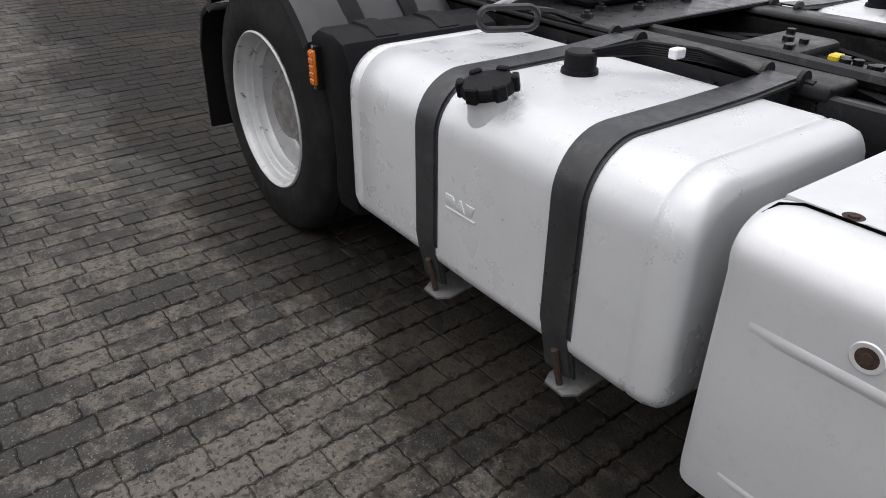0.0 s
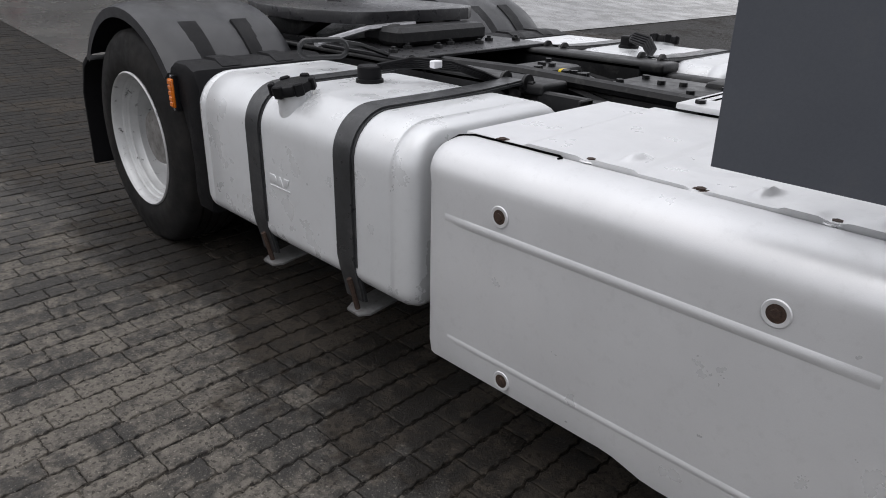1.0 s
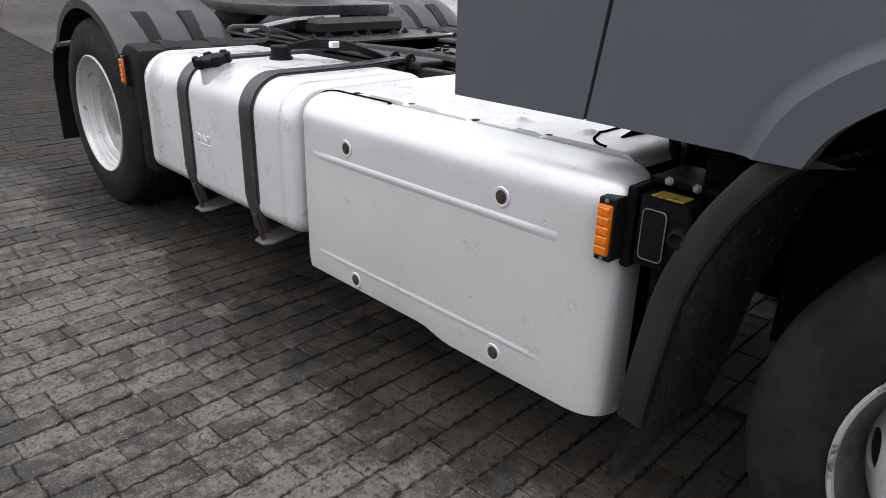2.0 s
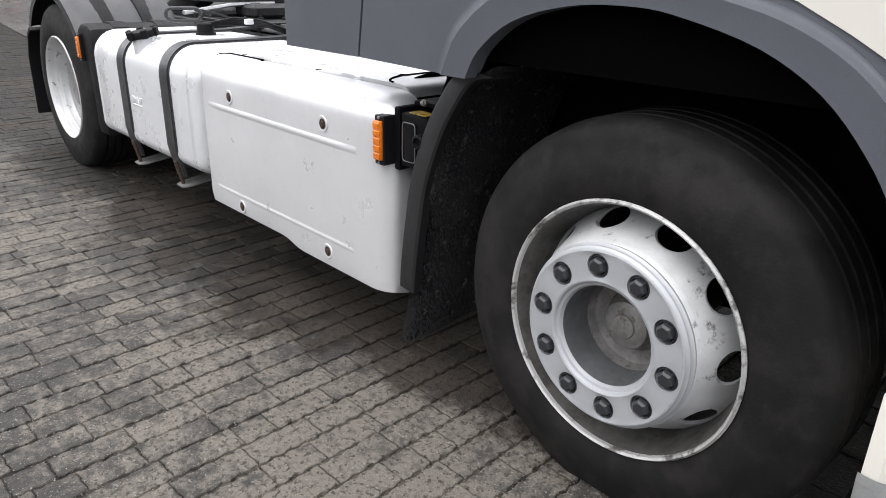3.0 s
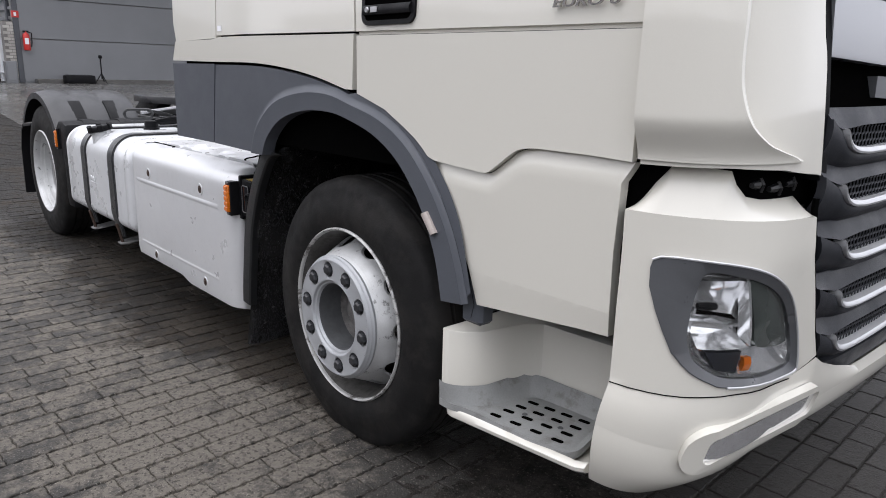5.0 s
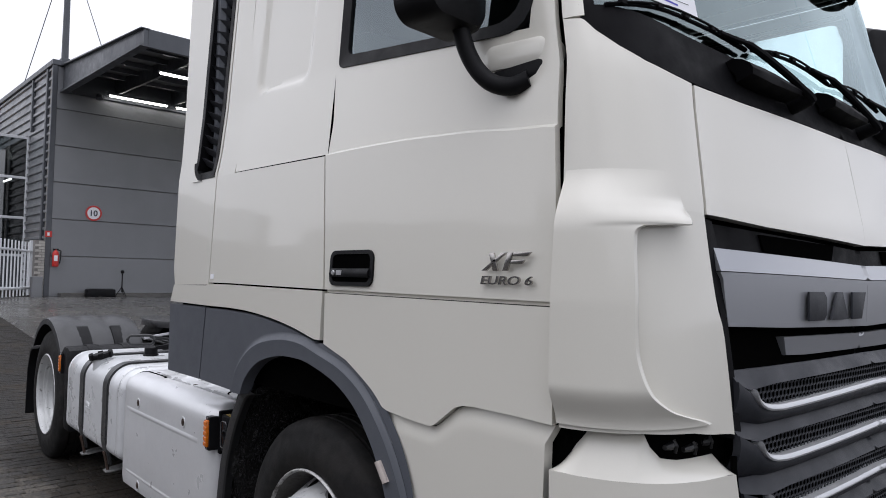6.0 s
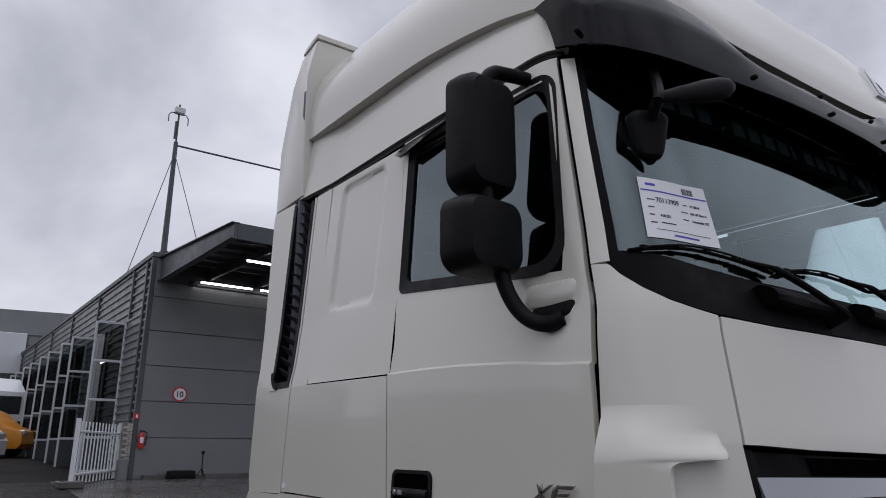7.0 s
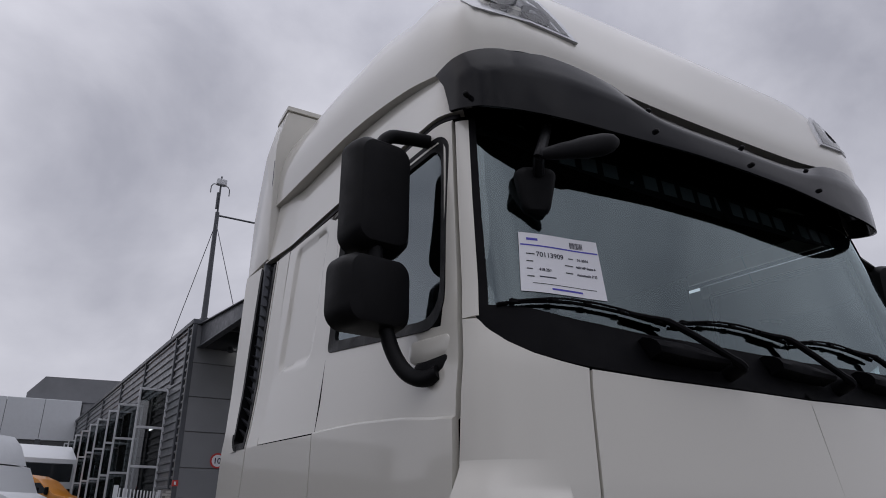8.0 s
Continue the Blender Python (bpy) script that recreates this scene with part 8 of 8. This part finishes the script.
for k in range(6):
    bm = bmesh.new()
    y = 1.2 + k * 1.5
    prism(bm, [(0.1, 5.30), (0.1, 5.70), (5.42, 5.38), (5.42, 5.14)], 0.06, Matrix.Translation((0, y, 0)) @ pose(0, 0, 0, 90, 0, 0))
    wpart("canopy_rafter", bm, STEELGREY, canopy)
for x in (0.9, 1.8, 2.7, 3.6, 4.5):
    bm = bmesh.new()
    z = 5.72 - x * 0.0636
    box(bm, (x - 0.03, 0.05, z - 0.12), (x + 0.03, 8.9, z - 0.01))
    wpart("canopy_purlin", bm, STEELGREY, canopy)
for x, y, z in ((0.30, 0.95, 5.20), (0.30, 2.7, 5.20), (0.30, 4.5, 5.20), (4.0, 0.82, 5.02), (4.0, 2.6, 5.02)):
    bm = bmesh.new()
    box(bm, (x, y, z), (x + 0.06, y + 1.5, z + 0.045), 0.008)
    wpart("canopy_light", bm, TUBE, canopy, "lit fluorescent tube")
    bm = bmesh.new()
    box(bm, (x - 0.03, y - 0.05, z + 0.045), (x + 0.09, y + 1.55, z + 0.09), 0.008)
    wpart("light_housing", bm, STEELGREY, canopy)
bm = bmesh.new()
lathe(bm, [(0.07, 0), (0.09, 0.12), (0.0, 0.13)], (0.25, 0.72, 5.22), (0.3, 0, -1), 12)
wpart("flood_lamp", bm, STEELGREY, canopy)
# brick pier at the corner
pier = wpart("brick_pier", (lambda b: (box(b, (-0.36, -0.53, -0.5), (-0.04, -0.25, 1.40)), b)[1])(bmesh.new()), MORTAR, None, "pale brick pier at the corner")
bb = bmesh.new()
box(bb, (0, 0, 0), (0.04, 0.135, 0.058), 0.003)
brick_mesh = bpy.data.meshes.new("brick")
bb.to_mesh(brick_mesh)
bb.free()
brick_mesh.materials.append(BRICKM)
for r in range(20):
    for c in range(3):
        y = -0.53 + c * 0.145 - (0.07 if r % 2 else 0)
        if y < -0.56 or y > -0.35:
            continue
        br = part("brick", None, BRICKM, pier, mesh=brick_mesh)
        br.location = (-0.055, y, 0.02 + r * 0.068)
mast = empty("mast", "dark steel mast with white antenna box on the roof corner", "mast")
mast.matrix_world = SITE
bm = bmesh.new()
box(bm, (-0.17, -0.14, 5.95), (0.03, 0.06, 6.05), 0.01)
part("mast_foot", bm, STEELGREY, mast)
bm = bmesh.new()
tube(bm, [(-0.07, -0.04, 6.0), (-0.07, -0.04, 9.35)], [0.085, 0.06], 10)
part("mast_pole", bm, STEELGREY, mast)
bm = bmesh.new()
tube(bm, [(-0.07, -0.04, 9.3), (-0.07, -0.04, 10.55)], 0.028, 8)
box(bm, (-0.11, -0.12, 9.45), (-0.03, -0.07, 10.0), 0.01)
part("antenna_pole", bm, STEELGREY, mast)
bm = bmesh.new()
box(bm, (-0.15, -0.17, 10.25), (0.02, 0.12, 10.45), 0.02)
part("antenna_box", bm, FRAMEWHITE, mast, "white antenna box")
for s in (-1, 1):
    bm = bmesh.new()
    tube(bm, [(-0.07, -0.04, 10.28), (-0.07, -0.04 + s * 0.22, 10.25), (-0.07, -0.04 + s * 0.28, 10.16), (-0.07, -0.04 + s * 0.28, 9.95)], 0.016, 6)
    part("antenna_arm", bm, STEELGREY, mast)
bm = bmesh.new()
tube(bm, [(-0.07, -0.04, 9.25), (0.0, 9.0, 9.30)], 0.03, 6)
part("mast_stay", bm, STEELGREY, mast)
for end in ((-3.2, -0.28, 5.9), (2.75, 0.0, 5.66)):
    bm = bmesh.new()
    tube(bm, [(-0.07, -0.04, 9.0), end], 0.012, 5)
    part("guy_wire", bm, STEELGREY, mast)
# speed sign
sign = empty("speed_sign", "round white speed sign with red rim on the wall", "sign")
sign.matrix_world = SITE @ pose(0.004, 0.77, 2.16)
for name, r, h, mat in (("rim", 0.20, 0.012, RED), ("face", 0.155, 0.016, PAPER)):
    bm = bmesh.new()
    lathe(bm, [(r, 0.0), (r, h), (0, h + 0.0005)], (0, 0, 0), (1, 0, 0), 32)
    part(name, bm, mat, sign)
me = text_mesh("10", 0.21, 0.002, pose(0.019, -0.115, -0.072, 90, 0, 90), 0.004)
me.materials.append(INK)
part("numerals", None, INK, sign, mesh=me)
# fire extinguisher with its small sign
ext = empty("fire_extinguisher", "red fire extinguisher hung on the brick pier", "extinguisher")
ext.matrix_world = SITE @ pose(0.09, -0.10, 0.75)
bm = bmesh.new()
lathe(bm, [(0, 0), (0.07, 0.005), (0.075, 0.03), (0.075, 0.33), (0.06, 0.37), (0.025, 0.40), (0.022, 0.43), (0, 0.43)], (0, 0, 0), (0, 0, 1), 18)
part("cylinder", bm, RED, ext)
bm = bmesh.new()
box(bm, (-0.02, -0.06, 0.41), (0.02, 0.06, 0.45), 0.006)
tube(bm, [(0, 0.04, 0.42), (0.03, 0.11, 0.40), (0.05, 0.10, 0.2), (0.05, 0.08, 0.08)], 0.013, 6)
part("valve_and_hose", bm, BLACK, ext)
bm = bmesh.new()
box(bm, (0.055, -0.05, 0.14), (0.078, 0.03, 0.28), 0.004)
part("instruction_label", bm, PAPER, ext)
es = empty("extinguisher_sign", "small red square sign above the extinguisher", "sign")
es.matrix_world = SITE @ pose(0.0, -0.26, 1.56)
bm = bmesh.new()
box(bm, (-0.01, -0.075, -0.075), (0.025, 0.075, 0.075), 0.003)
part("plate", bm, RED, es)
bm = bmesh.new()
box(bm, (0.024, -0.03, -0.04), (0.0275, 0.02, 0.04))
part("symbol", bm, PAPER, es)
# low dark box and small stand
kb = empty("rubber_block", "low dark rubber block on the apron", "block")
kb.matrix_world = SITE @ pose(0.35, 0.9, 0.0)
bm = bmesh.new()
box(bm, (-0.14, -0.34, 0.0), (0.14, 0.34, 0.2), 0.03, seg=2)
part("block_body", bm, BLACK, kb)
bm = bmesh.new()
box(bm, (-0.10, -0.28, 0.19), (0.10, 0.28, 0.215), 0.008)
part("block_top", bm, STRAP, kb)
st = empty("sound_stand", "small black tripod stand with a round head", "stand")
st.matrix_world = SITE @ pose(0.35, 1.43, 0.0)
bm = bmesh.new()
tube(bm, [(0, 0, 0.12), (0, 0, 0.62)], 0.016, 8)
part("pole", bm, BLACK, st)
bm = bmesh.new()
lathe(bm, [(0, 0.60), (0.035, 0.615), (0.05, 0.65), (0.035, 0.69), (0, 0.70)], (0, 0, 0), (0, 0, 1), 14)
part("head", bm, BLACK, st)
for k in range(3):
    a = 2 * math.pi * k / 3 + 0.4
    bm = bmesh.new()
    tube(bm, [(0, 0, 0.26), (0.16 * math.cos(a), 0.16 * math.sin(a), 0.01)], 0.012, 6)
    part("leg", bm, BLACK, st)
# white gate leaf standing open by the corner
fence = empty("fence_gate", "white steel bar gate leaf standing beside the workshop", "gate")
F0, F1 = Vector((2.45, -2.04, 0.0)), Vector((-0.3, -0.55, 0.0))
fence.matrix_world = SITE
fx = (F1 - F0).normalized()
L = (F1 - F0).length
up = Vector((0, 0, 1))
for z in (0.22, 1.12):
    bm = bmesh.new()
    tube(bm, [F0 + up * z, F1 + up * z], 0.03, 6)
    part("gate_rail", bm, FENCEWHITE, fence)
for k in range(14):
    p = F0 + fx * (L * k / 13)
    bm = bmesh.new()
    w = 0.045 if k in (0, 13) else 0.014
    box(bm, p - Vector((w, w, -0.03 if k else 0.0)), p + Vector((w, w, 1.34 + (0.05 if k in (0, 13) else 0))), 0.004)
    part("gate_bar", bm, FENCEWHITE, fence)
bm = bmesh.new()
box(bm, (2.2, -2.3, -0.05), (2.7, -1.8, 0.10), 0.02)
part("gate_foot", bm, WETCON, fence, "concrete foot")
ub = empty("utility_box", "small grey cabinet by the brick pier", "cabinet")
ub.matrix_world = SITE @ pose(0.3, -0.55, 0.0)
bm = bmesh.new()
box(bm, (-0.1, -0.12, 0.0), (0.1, 0.12, 0.5), 0.015)
part("cabinet_body", bm, CORR, ub)
bm = bmesh.new()
box(bm, (0.1, -0.09, 0.06), (0.112, 0.09, 0.44), 0.004)
part("cabinet_door", bm, CORR, ub)
# kerb along the foot of the gable wall
bm = bmesh.new()
box(bm, (0.0, 0.0, -0.2), (0.25, 9.0, 0.10), 0.015)
kerb = tagged(part("kerb", bm, WETCON), "low concrete kerb at the foot of the wall", "kerb", kind="structure")
kerb.matrix_world = SITE

# ---- distance: other halls and parked vans ----
hall = empty("distant_hall", "long hall with white upper cladding and dark windows", "building")
WHITECLAD = material("white_hall_cladding", (0.62, 0.64, 0.66), 0.5, 0, 0.03, 5, 0.05, 0.5, alpha_random=0.04)
DARKGLASS = material("dark_band_window", (0.03, 0.035, 0.04), 0.1, 0, 0.1, 5)
bm = bmesh.new()
box(bm, (-52, -22, 0.5), (-44.2, 2.0, 7.7))
part("hall_core", bm, DARKGLASS, hall)
for k in range(12):
    bm = bmesh.new()
    y = 1.9 - k * 1.9
    box(bm, (-44.35, y - 1.88, 5.55), (-44.0, y, 7.85), 0.02)
    part("hall_panel", bm, WHITECLAD, hall)
    bm = bmesh.new()
    box(bm, (-44.3, y - 0.14, 0.8), (-43.95, y + 0.14, 5.6), 0.02)
    part("hall_column", bm, STEELGREY, hall)
bm = bmesh.new()
box(bm, (-44.3, -22, 2.6), (-44.05, 2.0, 3.4))
part("hall_band", bm, CLAD, hall)
pitched = empty("pitched_hall", "dark grey corrugated hall with a low pitched roof", "building")
bm = bmesh.new()
prism(bm, [(-1.0, 0.5), (-1.0, 8.2), (-0.2, 9.2), (9.0, 9.4), (9.0, 0.5)], 14.0, Matrix.Translation((-52.5, 0, 0)) @ pose(0, 0, 0, 90, 0, 90))
part("hall_wall", bm, CORR, pitched)
for k in range(9):
    bm = bmesh.new()
    box(bm, (-38.52, -0.95, 3.0 + k * 0.6), (-38.44, 9.0, 3.06 + k * 0.6))
    part("hall_ridge", bm, STEELGREY, pitched)
pitched.location = (-6, 0, 0)

# added unseen hall: closes the yard across from the truck, darkens the paint's low reflections
unseen_hall = empty("unseen_hall", "plain grey unseen hall added across the yard", "building")
for k in range(12):
    bm = bmesh.new()
    box(bm, (-60 + k * 10.0, -36, 0), (-50.05 + k * 10.0, -28, 6.6 + 1.2 * (k % 3 == 1) + 0.7 * (k % 4 == 2)), 0.05)
    part("wall_panel", bm, CLAD, unseen_hall)
    bm = bmesh.new()
    box(bm, (-57.5 + k * 10.0, -28.02, 0), (-53.5 + k * 10.0, -27.95, 4.2), 0.02)
    part("roller_door", bm, STEELGREY, unseen_hall)


def van(name, at, turn, body, label, L=5.2, W=1.95, H=2.2, box_body=False):
    """A parked van: body, cab glass, wheels, lamps."""
    v = empty(name, label, "van")
    v.matrix_world = pose(*at, 0, 0, turn)
    bm = bmesh.new()
    if box_body:
        side = [(1.0, 0.35), (2.55, 0.35), (2.6, 0.75), (2.35, 1.05), (1.95, 1.2), (1.55, 1.95), (1.0, 2.05)]
    else:
        side = [(-L / 2, 0.3), (L / 2 - 0.15, 0.3), (L / 2, 0.5), (L / 2 - 0.05, 0.95), (L / 2 - 0.75, 1.15), (L / 2 - 1.35, H * 0.9), (L / 2 - 1.8, H), (-L / 2 + 0.1, H), (-L / 2, H - 0.15)]
    prism(bm, side, W, Matrix.Translation((0, W / 2, 0)) @ pose(0, 0, 0, 90, 0, 0), 0.05)
    part("van_body", bm, body, v)
    if box_body:
        bm = bmesh.new()
        box(bm, (-2.9, -1.1, 0.6), (0.95, 1.1, 2.72), 0.04)
        part("van_box", bm, WHITECLAD, v, "white box body")
        bm = bmesh.new()
        prism(bm, [(0.9, 2.05), (1.5, 2.0), (1.2, 2.6), (0.9, 2.9)], 1.7, Matrix.Translation((0, 0.85, 0)) @ pose(0, 0, 0, 90, 0, 0), 0.05)
        part("roof_spoiler", bm, WHITECLAD, v)
    x1 = 1.75 if box_body else L / 2 - 1.05
    for s in (-1, 1):
        bm = bmesh.new()
        y = s * (W / 2 + 0.004)
        zt = 1.8 if box_body else H * 0.83
        prism(bm, [(x1 - 0.75, 1.15), (x1 + 0.15, 1.15), (x1 - 0.2, zt), (x1 - 0.75, zt)], 0.012, Matrix.Translation((0, y + (0.006 if s > 0 else 0.006), 0)) @ pose(0, 0, 0, 90, 0, 0))
        part("cab_window", bm, DARKGLASS, v)
        bm = bmesh.new()
        box(bm, (x1 + 0.02, y - 0.12 if s < 0 else y, 1.1), (x1 + 0.16, y if s < 0 else y + 0.12, 1.38), 0.03)
        part("van_mirror", bm, BLACK, v)
        for xw in ((-1.7, 1.75) if box_body else (-L / 2 + 1.0, L / 2 - 0.95)):
            bm = bmesh.new()
            lathe(bm, [(0.0, 0.0), (0.2, 0.0), (0.22, 0.02), (0.33, 0.02), (0.34, -0.02), (0.34, -0.2), (0, -0.2)], (xw, s * (W / 2 + 0.01), 0.34), (0, s, 0), 24)
            wh = part("van_wheel", bm, RUBBER, v)
            bm = bmesh.new()
            lathe(bm, [(0.0, 0.012), (0.08, 0.012), (0.19, 0.004), (0.2, -0.01)], (xw, s * (W / 2 + 0.01), 0.34), (0, s, 0), 20)
            part("wheel_cover", bm, STEEL, wh)
    xf = 2.45 if box_body else L / 2 - 0.1
    for s in (-1, 1):
        bm = bmesh.new()
        box(bm, (xf - 0.1, s * 0.7 - 0.18, 0.8), (xf + 0.13, s * 0.7 + 0.18, 1.0), 0.04)
        part("van_lamp", bm, SATIN, v)
    return v


ORANGE = material("orange_van_paint", (0.62, 0.24, 0.02), 0.3, 0, 0.02, 60, coat=0.4)
VANWHITE = material("white_van_paint", (0.66, 0.68, 0.70), 0.3, 0, 0.02, 60, coat=0.4)
van("service_van", (-31.0, -0.35, 1.22), 66, ORANGE, "orange yellow service van parked by the doors", L=4.4, H=1.85)
van("box_van", (-24.1, -2.25, 1.02), 55, VANWHITE, "white box van with roof spoiler", box_body=True)
far_truck = empty("parked_truck", "white truck cab parked in the distance", "truck")
far_truck.matrix_world = pose(-35.0, 0.1, 1.25, 0, 0, 20)
bm = bmesh.new()
prism(bm, [(-1.1, 0.5), (1.1, 0.5), (1.15, 1.5), (0.95, 2.7), (0.2, 3.3), (-1.1, 3.4)], 2.4, Matrix.Translation((0, 1.2, 0)) @ pose(0, 0, 0, 90, 0, 0), 0.08)
part("truck_cab", bm, VANWHITE, far_truck)
bm = bmesh.new()
box(bm, (0.98, -1.0, 1.7), (1.12, 1.0, 2.5), 0.03)
part("truck_windscreen", bm, DARKGLASS, far_truck)
bm = bmesh.new()
box(bm, (0.9, -1.05, 0.5), (1.2, 1.05, 1.2), 0.04)
part("truck_grille", bm, GRILLEDARK, far_truck)
for s in (-1, 1):
    bm = bmesh.new()
    lathe(bm, [(0.0, 0.0), (0.3, 0.0), (0.5, 0.02), (0.5, -0.28), (0, -0.28)], (0.0, s * 1.2, 0.5), (0, s, 0), 28)
    part("truck_wheel", bm, RUBBER, far_truck)

# ---- trodden dirt over the joints before the step ----
SOIL = material("damp_black_grit", (0.022, 0.0195, 0.017), 0.85, 0, 0.7, 70, 0.7, 9, bump=1.0, bump_scale=150, dirt=((0.125, 0.112, 0.098), 85.0, 0.8), dirt_at=0.565, spec=0.15, depth=0.01)
bm = bmesh.new()
NX, NY, grid = 110, 110, []
for i in range(NX + 1):
    x = -0.2 + 1.95 * i / NX
    row = []
    for j in range(NY + 1):
        y = -1.25 + 1.75 * j / NY
        m = min(smooth_table([(-0.05, 0.0), (0.6, 1.0)], x), smooth_table([(-1.15, 0.0), (-0.45, 1.0)], y), smooth_table([(1.35, 1.0), (1.75, 0.0)], x))
        n1 = noise.fractal(Vector((x * 3.1, y * 3.1, 0.3)), 1.0, 2.0, 4)
        n3 = noise.noise(Vector((x * 11, y * 11, 4.1)))
        n2 = noise.noise(Vector((x * 38, y * 38, 1.7)))
        row.append(bm.verts.new((x, y, -0.0120 + 0.0165 * m + 0.0060 * n1 * (0.3 + m) + 0.0030 * n3 + 0.0024 * n2)))
    grid.append(row)
for a, b in zip(grid, grid[1:]):
    for j in range(NY):
        bm.faces.new((a[j], b[j], b[j + 1], a[j + 1]))
tagged(part("trodden_dirt", bm, SOIL, ground, "damp black grit trodden over the paving"), kind="stuff")

# ---- paving blocks ----
BW, BL, GAP, AMP = 0.100, 0.200, 0.0080, 0.0040


def block_outline(length, n, rough):
    """A block's outline: toothed long edges, nearly straight ends, every edge a little broken."""
    w, l = (BW - GAP) / 2, (length - 0.0030) / 2

    def tooth(k):
        u = ((k / n) * length / BL * 4.0 + 0.15) % 1.0
        return AMP * (1 - 4 * abs(u - 0.5)) + rough.gauss(0, 0.0007)
    right = [(w + tooth(k), -l + 2 * l * k / n) for k in range(n + 1)]
    left = [(-w + tooth(k), -l + 2 * l * k / n) for k in range(n, -1, -1)]
    top = [(x * w, l + 0.0022 * s_ + rough.gauss(0, 0.0006)) for x, s_ in ((0.5, 1.0), (0.0, -0.6), (-0.5, 0.8))]
    bot = [(x * w, -l + 0.0022 * s_ + rough.gauss(0, 0.0006)) for x, s_ in ((-0.5, 0.8), (0.0, -0.6), (0.5, 1.0))]
    return right + top + left + bot


def block_geometry(length, n, rough):
    out = block_outline(length, n, rough)
    n = len(out)
    cx, cy = (BW - GAP) / 2, (length - GAP) / 2
    verts = [(x, y, -0.016) for x, y in out] + [(x * (1 - 0.0010 / cx), y * (1 - 0.0010 / cy), -0.0024) for x, y in out]
    verts += [(x * (1 - 0.0042 / cx) + rough.gauss(0, 0.0005), y * (1 - 0.0042 / cy), 0.0) for x, y in out]
    faces = []
    for r in (0, 1):
        faces += [(r * n + i, r * n + (i + 1) % n, (r + 1) * n + (i + 1) % n, (r + 1) * n + i) for i in range(n)]
    faces.append(tuple(range(2 * n, 3 * n)))
    return verts, faces


rough_ = random.Random(23)
VARIANTS = [[block_geometry(ln, k, rough_)] for ln, k in ((BL, 8), (BL / 2, 4), (BL * 0.75, 6))]
FINE = [[block_geometry(ln, k, rough_) for _ in range(6)] for ln, k in ((BL, 24), (BL / 2, 12), (BL * 0.75, 18))]
block_meshes = []
for shapes in FINE:
    block_meshes.append([])
    for v, f in shapes:
        me = bpy.data.meshes.new("paving_block")
        me.from_pydata(v, [], f)
        me.materials.append(PAVE)
        block_meshes[-1].append(me)
rnd = random.Random(11)
TILT_ROWS = radians(2.0)
far_v, far_f, count = [], [], 0
row = -170
while row < 42:
    x0 = row * BW
    y = -7.0 + rnd.choice((0.0, 0.5)) * BL + rnd.uniform(-0.03, 0.03)
    y_end = 9.0 if row < -25 else 4.5
    while y < y_end:
        k = rnd.choices((0, 1, 2), (0.72, 0.20, 0.08))[0]
        ln = (BL, BL / 2, BL * 0.75)[k]
        cy = y + ln / 2
        cx = x0 - math.tan(TILT_ROWS) * cy
        z = ground_z(cx) + rnd.uniform(-0.0022, 0.0022)
        slope = math.atan2(ground_z(cx + 0.05) - ground_z(cx - 0.05), 0.1)
        rz = TILT_ROWS + rnd.gauss(0, 0.008)
        m = Matrix.Translation((cx, cy, z)) @ Euler((rnd.gauss(0, 0.006), -slope + rnd.gauss(0, 0.008), rz)).to_matrix().to_4x4()
        if -2.75 < cx < 0.95 and -1.0 < cy < 0.28 and count < 300:
            ob = part("paving_block", None, PAVE, ground, mesh=rnd.choice(block_meshes[k]))
            ob.matrix_world = m
            count += 1
        else:
            b = len(far_v)
            shape = rnd.choice((FINE if cx > -4.0 and -2.6 < cy < 0.4 else VARIANTS)[k])
            far_v += [tuple(m @ Vector(p)) for p in shape[0]]
            far_f += [tuple(b + i for i in f) for f in shape[1]]
        y += ln
    row += 1
me = bpy.data.meshes.new("paving_blocks")
me.from_pydata(far_v, [], far_f)
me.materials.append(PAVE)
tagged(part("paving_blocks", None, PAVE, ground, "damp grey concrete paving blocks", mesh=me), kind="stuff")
